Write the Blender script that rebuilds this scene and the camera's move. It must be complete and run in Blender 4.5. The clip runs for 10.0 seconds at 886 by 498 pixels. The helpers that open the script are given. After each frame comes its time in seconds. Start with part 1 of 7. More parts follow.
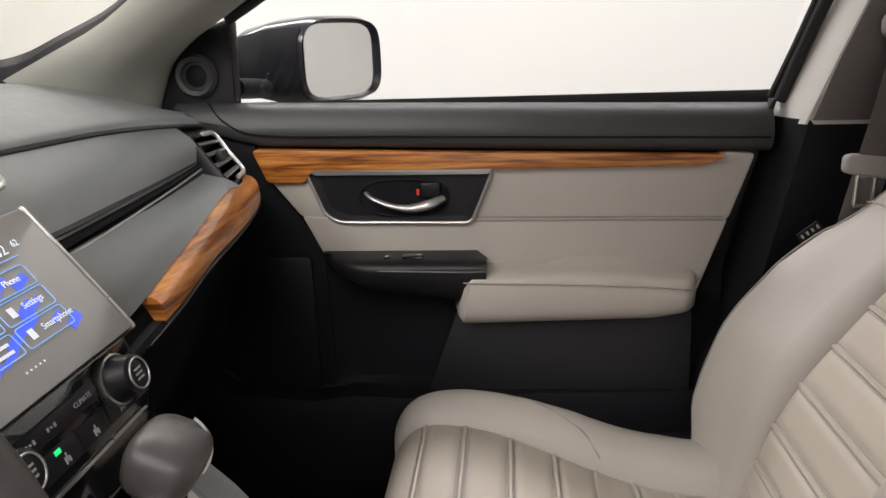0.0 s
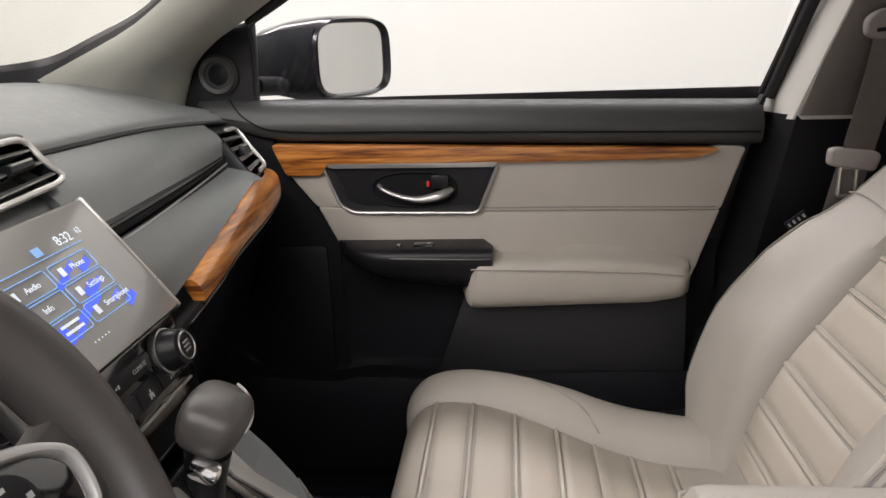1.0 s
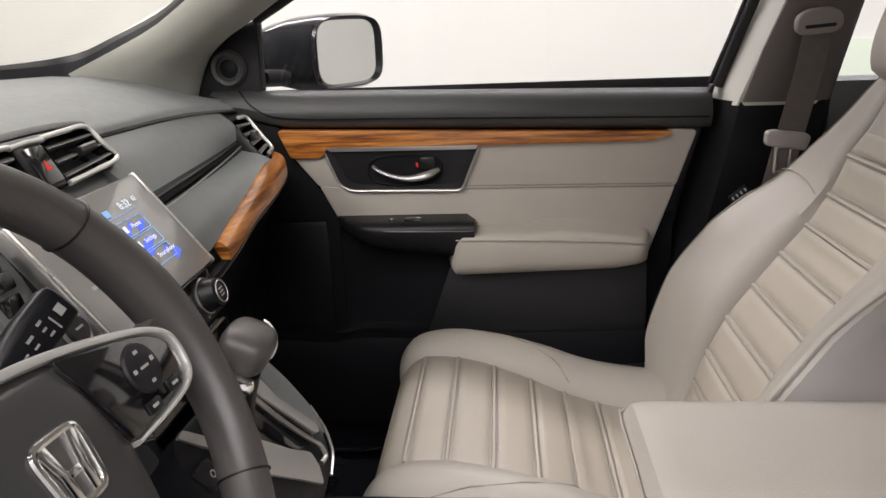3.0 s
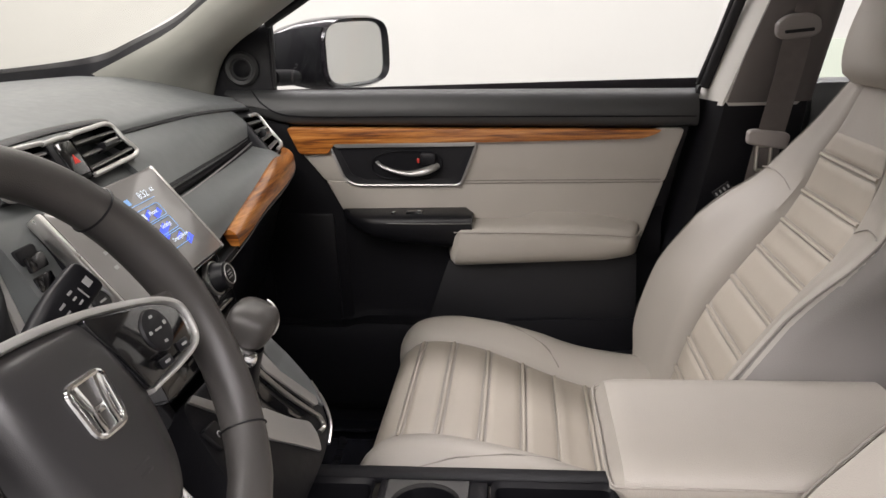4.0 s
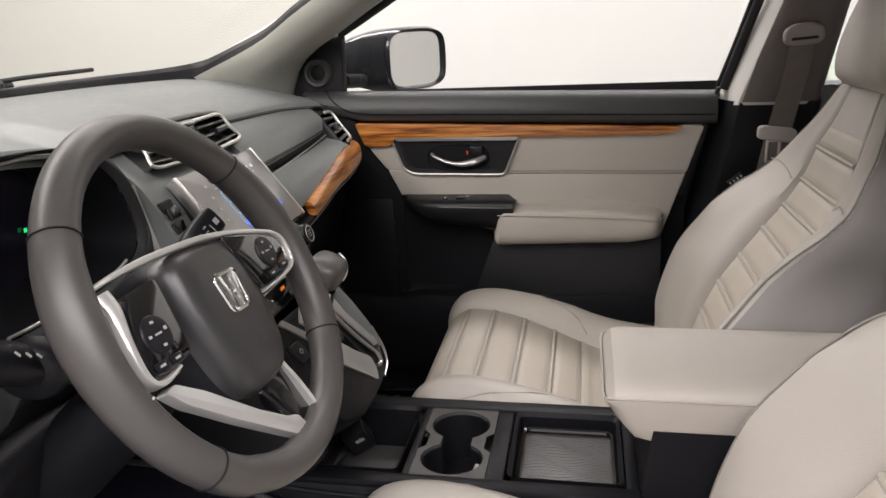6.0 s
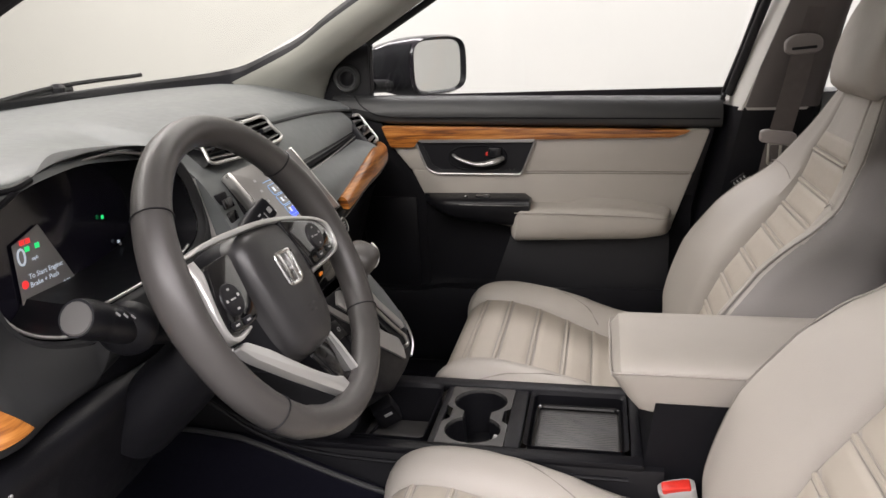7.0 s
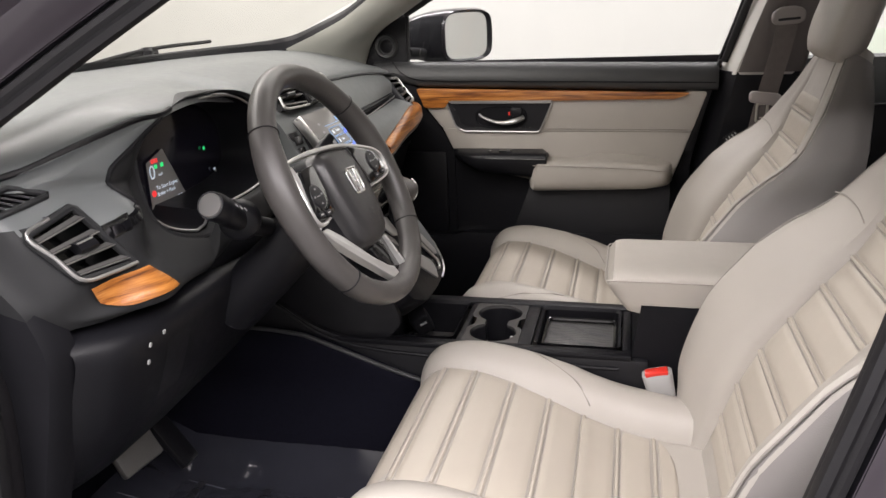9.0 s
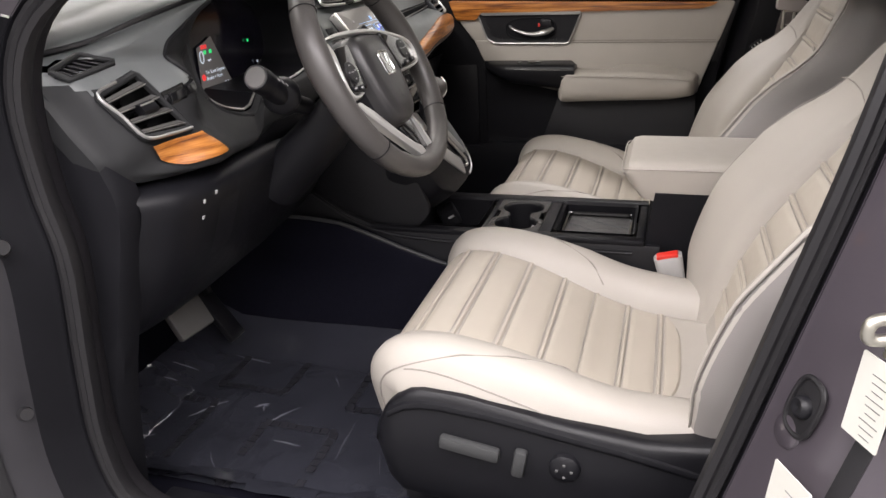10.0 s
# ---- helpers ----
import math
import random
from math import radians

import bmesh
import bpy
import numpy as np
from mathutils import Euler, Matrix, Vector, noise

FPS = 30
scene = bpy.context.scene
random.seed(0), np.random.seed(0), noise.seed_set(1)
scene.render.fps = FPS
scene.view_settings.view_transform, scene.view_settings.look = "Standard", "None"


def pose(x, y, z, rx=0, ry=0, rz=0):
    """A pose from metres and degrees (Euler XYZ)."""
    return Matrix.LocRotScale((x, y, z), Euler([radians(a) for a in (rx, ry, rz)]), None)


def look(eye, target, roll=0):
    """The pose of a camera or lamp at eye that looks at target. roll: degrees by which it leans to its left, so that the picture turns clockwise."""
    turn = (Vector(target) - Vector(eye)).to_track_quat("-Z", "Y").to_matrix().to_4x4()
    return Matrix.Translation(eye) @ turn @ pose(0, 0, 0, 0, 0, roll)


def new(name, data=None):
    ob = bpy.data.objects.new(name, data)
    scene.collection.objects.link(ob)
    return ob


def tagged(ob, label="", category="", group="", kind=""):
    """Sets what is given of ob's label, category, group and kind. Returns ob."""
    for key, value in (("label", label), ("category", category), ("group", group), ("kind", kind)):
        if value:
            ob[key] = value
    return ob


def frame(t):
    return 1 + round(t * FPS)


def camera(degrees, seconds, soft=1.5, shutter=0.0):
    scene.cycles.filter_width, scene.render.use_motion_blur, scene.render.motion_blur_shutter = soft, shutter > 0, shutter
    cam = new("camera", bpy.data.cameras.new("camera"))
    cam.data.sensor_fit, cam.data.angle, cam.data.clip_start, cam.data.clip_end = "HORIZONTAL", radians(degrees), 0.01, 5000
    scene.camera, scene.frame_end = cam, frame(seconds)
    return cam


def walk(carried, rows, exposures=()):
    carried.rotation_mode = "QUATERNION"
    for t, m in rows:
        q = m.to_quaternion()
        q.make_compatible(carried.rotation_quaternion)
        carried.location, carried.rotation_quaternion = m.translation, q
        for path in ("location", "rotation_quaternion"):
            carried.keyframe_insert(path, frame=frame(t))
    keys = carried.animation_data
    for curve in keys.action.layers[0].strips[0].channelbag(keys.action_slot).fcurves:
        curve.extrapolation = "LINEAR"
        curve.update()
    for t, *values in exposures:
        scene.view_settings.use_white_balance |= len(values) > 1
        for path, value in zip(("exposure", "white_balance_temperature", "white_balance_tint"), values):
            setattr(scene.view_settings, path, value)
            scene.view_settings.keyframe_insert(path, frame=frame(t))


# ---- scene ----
import functools

cam = camera(61.8, 10.0)
PATH = [
    (0, (0.07, -0.445, 1.251), (-0.104, 1.468, 0.694), -1.9),
    (0.5, (0.071, -0.483, 1.261), (-0.112, 1.427, 0.694), -2.0),
    (1, (0.068, -0.517, 1.266), (-0.116, 1.389, 0.689), -2.1),
    (1.5, (0.067, -0.551, 1.27), (-0.113, 1.353, 0.685), -2.2),
    (2, (0.074, -0.591, 1.274), (-0.093, 1.311, 0.679), -2.3),
    (2.5, (0.079, -0.638, 1.278), (-0.081, 1.262, 0.676), -2.4),
    (4, (0.133, -0.754, 1.299), (-0.076, 1.137, 0.683), -2.3),
    (4.5, (0.155, -0.807, 1.301), (-0.103, 1.079, 0.686), -2.5),
    (5, (0.17, -0.868, 1.304), (-0.134, 1.013, 0.696), -2.6),
    (5.5, (0.186, -0.923, 1.303), (-0.156, 0.954, 0.704), -2.7),
    (7, (0.201, -1.087, 1.319), (-0.209, 0.782, 0.74), -2.6),
    (7.5, (0.216, -1.16, 1.321), (-0.206, 0.708, 0.744), -2.6),
    (8, (0.235, -1.228, 1.322), (-0.197, 0.637, 0.742), -2.6),
    (8.5, (0.241, -1.289, 1.317), (-0.207, 0.567, 0.72), -2.6),
    (9, (0.249, -1.354, 1.31), (-0.222, 0.485, 0.68), -2.5),
    (9.5, (0.258, -1.407, 1.285), (-0.241, 0.406, 0.604), -2.3),
    (10, (0.298, -1.476, 1.244), (-0.26, 0.285, 0.477), -3.0),
]
walk(cam, [(t, look(eye, target, roll)) for t, eye, target, roll in PATH])

# ---- world and lights ----
world = bpy.data.worlds.new("showroom_air")
world.use_nodes = True
scene.world = world
world.node_tree.nodes["Background"].inputs[0].default_value = (0.9, 0.95, 1.0, 1)
world.node_tree.nodes["Background"].inputs[1].default_value = 0.05
scene.view_settings.exposure = 0.0


def ceiling_lamp(x, y, z, sx, sy, watts, tint=(1.0, 0.943, 0.955)):
    data = bpy.data.lights.new("ceiling_light_lamp", "AREA")
    data.shape, data.size, data.size_y, data.energy, data.color = "RECTANGLE", sx, sy, watts, tint
    ob = new("ceiling_light_lamp", data)
    ob.matrix_world = look((x, y, z), (x, y + 0.001, 0))
    return ob


for y, watts in ((-1.7, 172), (-3.0, 272), (-4.3, 245)):
    ceiling_lamp(0.7, y, 3.55, 6.6, 0.30, watts)
ceiling_lamp(0.2, 2.3, 3.55, 6.0, 0.6, 182)
ceiling_lamp(-2.6, 0.0, 3.55, 0.6, 5.0, 190)


# ---- materials ----
def mat(name, color, rough=0.5, metal=0.0, grain=0.0, grain_scale=900.0, vary=0.12, vary_scale=14.0, coat=0.0,
        spec=0.5, wear=0.08, emit=None, emit_strength=0.0, transmission=0.0, pebble=False):
    m = bpy.data.materials.new(name)
    m.use_nodes = True
    nt = m.node_tree
    b = nt.nodes["Principled BSDF"]
    b.inputs["Roughness"].default_value = rough
    b.inputs["Metallic"].default_value = metal
    b.inputs["Coat Weight"].default_value = coat
    b.inputs["Coat Roughness"].default_value = 0.06
    b.inputs["Specular IOR Level"].default_value = spec
    b.inputs["Transmission Weight"].default_value = transmission
    b.inputs["Base Color"].default_value = (*color, 1)
    if emit:
        b.inputs["Emission Color"].default_value = (*emit, 1)
        b.inputs["Emission Strength"].default_value = emit_strength
    co = nt.nodes.new("ShaderNodeTexCoord")
    if vary > 0:
        n1 = nt.nodes.new("ShaderNodeTexNoise")
        n1.inputs["Scale"].default_value, n1.inputs["Detail"].default_value = vary_scale, 6
        nt.links.new(co.outputs["Object"], n1.inputs["Vector"])
        mix = nt.nodes.new("ShaderNodeMix")
        mix.data_type = "RGBA"
        lo = tuple(c * (1 - vary) for c in color)
        hi = tuple(min(1, c * (1 + vary)) for c in color)
        mix.inputs[6].default_value, mix.inputs[7].default_value = (*lo, 1), (*hi, 1)
        nt.links.new(n1.outputs["Fac"], mix.inputs[0])
        nt.links.new(mix.outputs[2], b.inputs["Base Color"])
        n2 = nt.nodes.new("ShaderNodeTexNoise")
        n2.inputs["Scale"].default_value, n2.inputs["Detail"].default_value = vary_scale * 5, 4
        nt.links.new(co.outputs["Object"], n2.inputs["Vector"])
        rr = nt.nodes.new("ShaderNodeMapRange")
        rr.inputs["To Min"].default_value, rr.inputs["To Max"].default_value = max(0.0, rough - wear), min(1.0, rough + wear)
        nt.links.new(n2.outputs["Fac"], rr.inputs["Value"])
        nt.links.new(rr.outputs[0], b.inputs["Roughness"])
    if grain > 0:
        if pebble:
            t = nt.nodes.new("ShaderNodeTexVoronoi")
            out = t.outputs["Distance"]
        else:
            t = nt.nodes.new("ShaderNodeTexNoise")
            t.inputs["Detail"].default_value = 3
            out = t.outputs["Fac"]
        t.inputs["Scale"].default_value = grain_scale
        nt.links.new(co.outputs["Object"], t.inputs["Vector"])
        bump = nt.nodes.new("ShaderNodeBump")
        bump.inputs["Strength"].default_value, bump.inputs["Distance"].default_value = grain, 0.0006
        nt.links.new(out, bump.inputs["Height"])
        nt.links.new(bump.outputs[0], b.inputs["Normal"])
    return m


def wood_material():
    m = bpy.data.materials.new("polished_wood")
    m.use_nodes = True
    nt = m.node_tree
    b = nt.nodes["Principled BSDF"]
    co = nt.nodes.new("ShaderNodeTexCoord")
    mp = nt.nodes.new("ShaderNodeMapping")
    mp.inputs["Scale"].default_value = (1.7, 2.2, 34.0)
    nt.links.new(co.outputs["Object"], mp.inputs["Vector"])
    warp = nt.nodes.new("ShaderNodeTexNoise")
    warp.inputs["Scale"].default_value, warp.inputs["Detail"].default_value, warp.inputs["Distortion"].default_value = 2.6, 8, 1.0
    nt.links.new(mp.outputs[0], warp.inputs["Vector"])
    fine = nt.nodes.new("ShaderNodeTexNoise")
    fine.inputs["Scale"].default_value, fine.inputs["Detail"].default_value = 18, 8
    nt.links.new(mp.outputs[0], fine.inputs["Vector"])
    mixf = nt.nodes.new("ShaderNodeMath")
    mixf.operation = "MULTIPLY_ADD"
    mixf.inputs[1].default_value = 0.42
    nt.links.new(fine.outputs["Fac"], mixf.inputs[0])
    nt.links.new(warp.outputs["Fac"], mixf.inputs[2])
    ramp = nt.nodes.new("ShaderNodeValToRGB")
    e = ramp.color_ramp.elements
    e[0].position, e[0].color = 0.54, (0.105, 0.030, 0.007, 1)
    e[1].position, e[1].color = 0.94, (0.60, 0.27, 0.075, 1)
    for p, c in ((0.63, (0.24, 0.078, 0.015, 1)), (0.71, (0.36, 0.128, 0.024, 1)), (0.80, (0.46, 0.178, 0.038, 1))):
        k = e.new(p)
        k.color = c
    nt.links.new(mixf.outputs[0], ramp.inputs[0])
    nt.links.new(ramp.outputs[0], b.inputs["Base Color"])
    b.inputs["Roughness"].default_value = 0.32
    b.inputs["Coat Weight"].default_value = 0.45
    b.inputs["Coat Roughness"].default_value = 0.16
    return m


LEATHER = mat("grey_leather", (0.390, 0.362, 0.326), 0.46, grain=0.42, grain_scale=700, vary=0.08, vary_scale=9, pebble=True)
LEATHER_PAD = mat("perforated_leather", (0.405, 0.366, 0.312), 0.44, grain=0.22, grain_scale=900, vary=0.07, vary_scale=12, pebble=True)
SEAM = mat("stitching", (0.34, 0.315, 0.285), 0.7, grain=0.6, grain_scale=500, vary=0.2, vary_scale=200)
PIPING = mat("seam_piping", (0.25, 0.232, 0.21), 0.7, grain=0.6, grain_scale=500, vary=0.2, vary_scale=200)
BACKSKIN = mat("seat_back_fabric", (0.30, 0.285, 0.275), 0.7, grain=0.4, grain_scale=900)
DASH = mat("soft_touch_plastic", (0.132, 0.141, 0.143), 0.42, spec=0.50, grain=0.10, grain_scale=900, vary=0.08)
DARK = mat("black_grained_plastic", (0.007, 0.007, 0.009), 0.45, spec=0.22, grain=0.3, grain_scale=600, vary=0.15, pebble=True)
HARD = mat("black_hard_plastic", (0.008, 0.008, 0.010), 0.40, spec=0.30, grain=0.25, grain_scale=800, vary=0.2)
GLOSS = mat("piano_black", (0.006, 0.006, 0.007), 0.08, vary=0.0, coat=0.6)
CARPET = mat("black_carpet", (0.0055, 0.0055, 0.010), 0.95, spec=0.08, grain=1.0, grain_scale=900, vary=0.35, vary_scale=120)
RUBBER = mat("rubber_seal", (0.012, 0.0115, 0.013), 0.5, spec=0.35, grain=0.2, grain_scale=500, vary=0.15)
PAINT = mat("dark_violet_grey_paint", (0.085, 0.073, 0.087), 0.34, metal=0.45, vary=0.06, coat=1.0, grain=0.04, grain_scale=1500)
CHROME = mat("bright_chrome", (0.78, 0.78, 0.78), 0.14, metal=1.0, vary=0.04, wear=0.04)
SATIN = mat("satin_silver", (0.60, 0.59, 0.575), 0.30, metal=1.0, vary=0.05, grain=0.05, grain_scale=1200)
WHEEL = mat("steering_leather", (0.058, 0.054, 0.052), 0.36, grain=0.2, grain_scale=1300, vary=0.12, pebble=True)
PILLAR = mat("grey_pillar_trim", (0.345, 0.345, 0.31), 0.72, grain=0.3, grain_scale=900, vary=0.05)
HEADLINER = mat("headliner_cloth", (0.70, 0.68, 0.635), 0.9, grain=0.6, grain_scale=900, vary=0.06)
WEBBING = mat("belt_webbing", (0.135, 0.118, 0.112), 0.75, grain=0.8, grain_scale=1100, vary=0.15, vary_scale=60)
BELTCOVER = mat("dark_taupe_plastic", (0.155, 0.138, 0.13), 0.6, grain=0.3, grain_scale=900, vary=0.06)
TONGUE = mat("taupe_tongue_plastic", (0.36, 0.33, 0.315), 0.45, grain=0.2, vary=0.06)
BELTPLASTIC = mat("taupe_plastic", (0.27, 0.245, 0.235), 0.5, grain=0.2, vary=0.06)
CUPPLATE = mat("grey_cup_surround", (0.062, 0.061, 0.061), 0.24, vary=0.05)
SIDEGREY = mat("grey_seat_side_vinyl", (0.215, 0.20, 0.192), 0.5, grain=0.4, grain_scale=700, vary=0.08, vary_scale=9, pebble=True)
CUPGREY = mat("grey_satin_plastic", (0.085, 0.082, 0.080), 0.38, grain=0.2, vary=0.1)
BUCKLE = mat("grey_buckle_plastic", (0.36, 0.355, 0.35), 0.45, grain=0.2, vary=0.05)
RED = mat("red_plastic", (0.62, 0.03, 0.02), 0.35, vary=0.08)
WALL = mat("white_wall_paint", (0.585, 0.582, 0.552), 0.7, grain=0.15, grain_scale=120, vary=0.025, vary_scale=1.3)
WALLGREY = mat("low_bounce_wall_grey", (0.38, 0.375, 0.365), 0.7, grain=0.15, grain_scale=120, vary=0.05, vary_scale=1.3)
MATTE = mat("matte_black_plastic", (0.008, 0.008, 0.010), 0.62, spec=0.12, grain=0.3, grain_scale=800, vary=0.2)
DOORPAD = mat("dark_door_padding", (0.040, 0.041, 0.042), 0.46, spec=0.45, grain=0.35, grain_scale=650, vary=0.1, pebble=True)
DOORGRAIN = mat("dark_grained_door_plastic", (0.013, 0.013, 0.015), 0.5, spec=0.25, grain=0.3, grain_scale=600, vary=0.12, pebble=True)
HUBSKIN = mat("black_hub_cover", (0.030, 0.029, 0.030), 0.33, grain=0.12, grain_scale=1400, vary=0.12, pebble=True)
# Near-black: shade from the open door is put into this trim colour.
TRIMSHADE = mat("shaded_trim_plastic", (0.014, 0.013, 0.015), 0.62, spec=0.15, grain=0.3, grain_scale=800, vary=0.1)
GREEN = mat("pale_green_paint", (0.58, 0.64, 0.54), 0.6, vary=0.04, vary_scale=2)
GROUND = mat("grey_concrete", (0.20, 0.20, 0.20), 0.55, grain=0.4, grain_scale=60, vary=0.2, vary_scale=2.5)
SPOKE = mat("brushed_silver_paint", (0.50, 0.495, 0.485), 0.38, metal=0.7, vary=0.05, grain=0.05, grain_scale=1200)
# Darker copy of the body paint, its weaker reflections put into the colour.
MIRRORSHELL = mat("dimmed_body_paint", (0.026, 0.022, 0.028), 0.22, metal=0.2, vary=0.06, coat=0.6)
MIRROR = mat("mirror_glass", (0.90, 0.90, 0.90), 0.015, metal=1.0, vary=0.0)


def glass_material(name, tint):
    """A thin clear pane: mostly see-through, a little mirror-like."""
    m = bpy.data.materials.new(name)
    m.use_nodes = True
    nt = m.node_tree
    nt.nodes.remove(nt.nodes["Principled BSDF"])
    clear, gloss, mix = nt.nodes.new("ShaderNodeBsdfTransparent"), nt.nodes.new("ShaderNodeBsdfGlossy"), nt.nodes.new("ShaderNodeMixShader")
    clear.inputs[0].default_value = (*tint, 1)
    gloss.inputs["Roughness"].default_value = 0.02
    mix.inputs[0].default_value = 0.025
    nt.links.new(clear.outputs[0], mix.inputs[1])
    nt.links.new(gloss.outputs[0], mix.inputs[2])
    nt.links.new(mix.outputs[0], nt.nodes["Material Output"].inputs["Surface"])
    return m


GLASS = glass_material("window_glass", (0.985, 0.99, 0.985))
WINDSHIELD = glass_material("windshield_glass", (0.90, 0.90, 0.875))
BODYDARK = mat("dark_grey_body", (0.026, 0.025, 0.029), 0.45, spec=0.4, grain=0.2, grain_scale=300, vary=0.2)
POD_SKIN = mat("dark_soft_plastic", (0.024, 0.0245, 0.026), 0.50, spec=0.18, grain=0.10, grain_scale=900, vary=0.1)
# Paler than the film: stands in for the glints on its folds.
CREASE_GLINT = mat("film_glint", (0.10, 0.102, 0.12), 0.10, vary=0.3, vary_scale=40, coat=0.6)
FILM = mat("plastic_film_mat", (0.025, 0.026, 0.034), 0.12, vary=0.25, vary_scale=8, grain=0.9, grain_scale=28, coat=0.5)
MATPRINT = mat("mat_print", (0.016, 0.016, 0.021), 0.5, vary=0.3, vary_scale=60)
STICKER = mat("white_paper", (0.56, 0.555, 0.51), 0.6, vary=0.06, vary_scale=30)
YELLOW = mat("yellow_print", (0.50, 0.36, 0.06), 0.6, vary=0.1)
INK = mat("grey_print", (0.10, 0.10, 0.10), 0.6, vary=0.1)
DARKSATIN = mat("dark_satin_metal", (0.38, 0.375, 0.37), 0.36, metal=0.8, vary=0.06)
STEEL = mat("zinc_steel", (0.56, 0.54, 0.48), 0.40, metal=1.0, vary=0.15, vary_scale=60)
# Grey of the display glass is glare put into its base colour.
SCREENGREY = mat("display_glass_glare", (0.26, 0.25, 0.245), 0.16, vary=0.05, vary_scale=6, coat=0.4)
ICON = mat("white_icon", (0.36, 0.36, 0.36), 0.5, vary=0.0)
UIBLUE = mat("screen_blue", (0.05, 0.08, 0.5), 0.3, vary=0.0, emit=(0.06, 0.12, 0.95), emit_strength=0.75)
UILINE = mat("screen_line", (0.2, 0.35, 0.6), 0.3, vary=0.0, emit=(0.25, 0.50, 0.95), emit_strength=0.42)
UIWHITE = mat("screen_white", (0.7, 0.75, 0.8), 0.3, vary=0.0, emit=(0.75, 0.85, 1.0), emit_strength=0.36)
# Violet base tint stands in for the reflection in the cluster glass.
CLUSTERGLASS = mat("cluster_glass", (0.010, 0.009, 0.017), 0.10, vary=0.0, coat=0.4)
LEDGREEN = mat("green_lamp", (0.02, 0.4, 0.1), 0.3, vary=0.0, emit=(0.03, 0.9, 0.25), emit_strength=0.8)
LEDORANGE = mat("orange_lamp", (0.6, 0.2, 0.02), 0.3, vary=0.0, emit=(1.0, 0.28, 0.03), emit_strength=0.3)
LEDRED = mat("red_lamp", (0.5, 0.02, 0.02), 0.3, vary=0.0, emit=(1.0, 0.05, 0.05), emit_strength=0.8)
BRIGHT = mat("bright_silver_paint", (0.62, 0.615, 0.60), 0.34, metal=0.6, vary=0.04, grain=0.05, grain_scale=1200)
WOOD = wood_material()


# ---- mesh tools ----
def crv(pts, n):
    """n points along a smooth curve through the given ones."""
    p = np.array(pts, float)
    d = np.sqrt(np.linalg.norm(np.diff(p, axis=0), axis=1)) + 1e-9
    t = np.concatenate([[0], np.cumsum(d)])
    m = np.zeros_like(p)
    if len(p) > 2:
        m[1:-1] = (p[2:] - p[:-2]) / (t[2:] - t[:-2])[:, None]
    m[0], m[-1] = (p[1] - p[0]) / (t[1] - t[0]), (p[-1] - p[-2]) / (t[-1] - t[-2])
    out = []
    for s in np.linspace(0, t[-1], n):
        i = min(int(np.searchsorted(t, s, side="right")) - 1, len(t) - 2)
        h = t[i + 1] - t[i]
        u = (s - t[i]) / h
        out.append((2 * u**3 - 3 * u**2 + 1) * p[i] + (u**3 - 2 * u**2 + u) * h * m[i]
                   + (-2 * u**3 + 3 * u**2) * p[i + 1] + (u**3 - u**2) * h * m[i + 1])
    return np.array(out)


def sheet(rows, t):
    """A closed thin pane through rows of points, t thick."""
    out = []
    for r in rows:
        r = [tuple(p) for p in r]
        out.append(r + [(x, y + t[0], z + t[1]) for x, y, z in r[::-1]])
    return Geo().skin(out, wrap=True, caps=True)


def lerp(x, xs, ys):
    return float(np.interp(x, xs, ys))


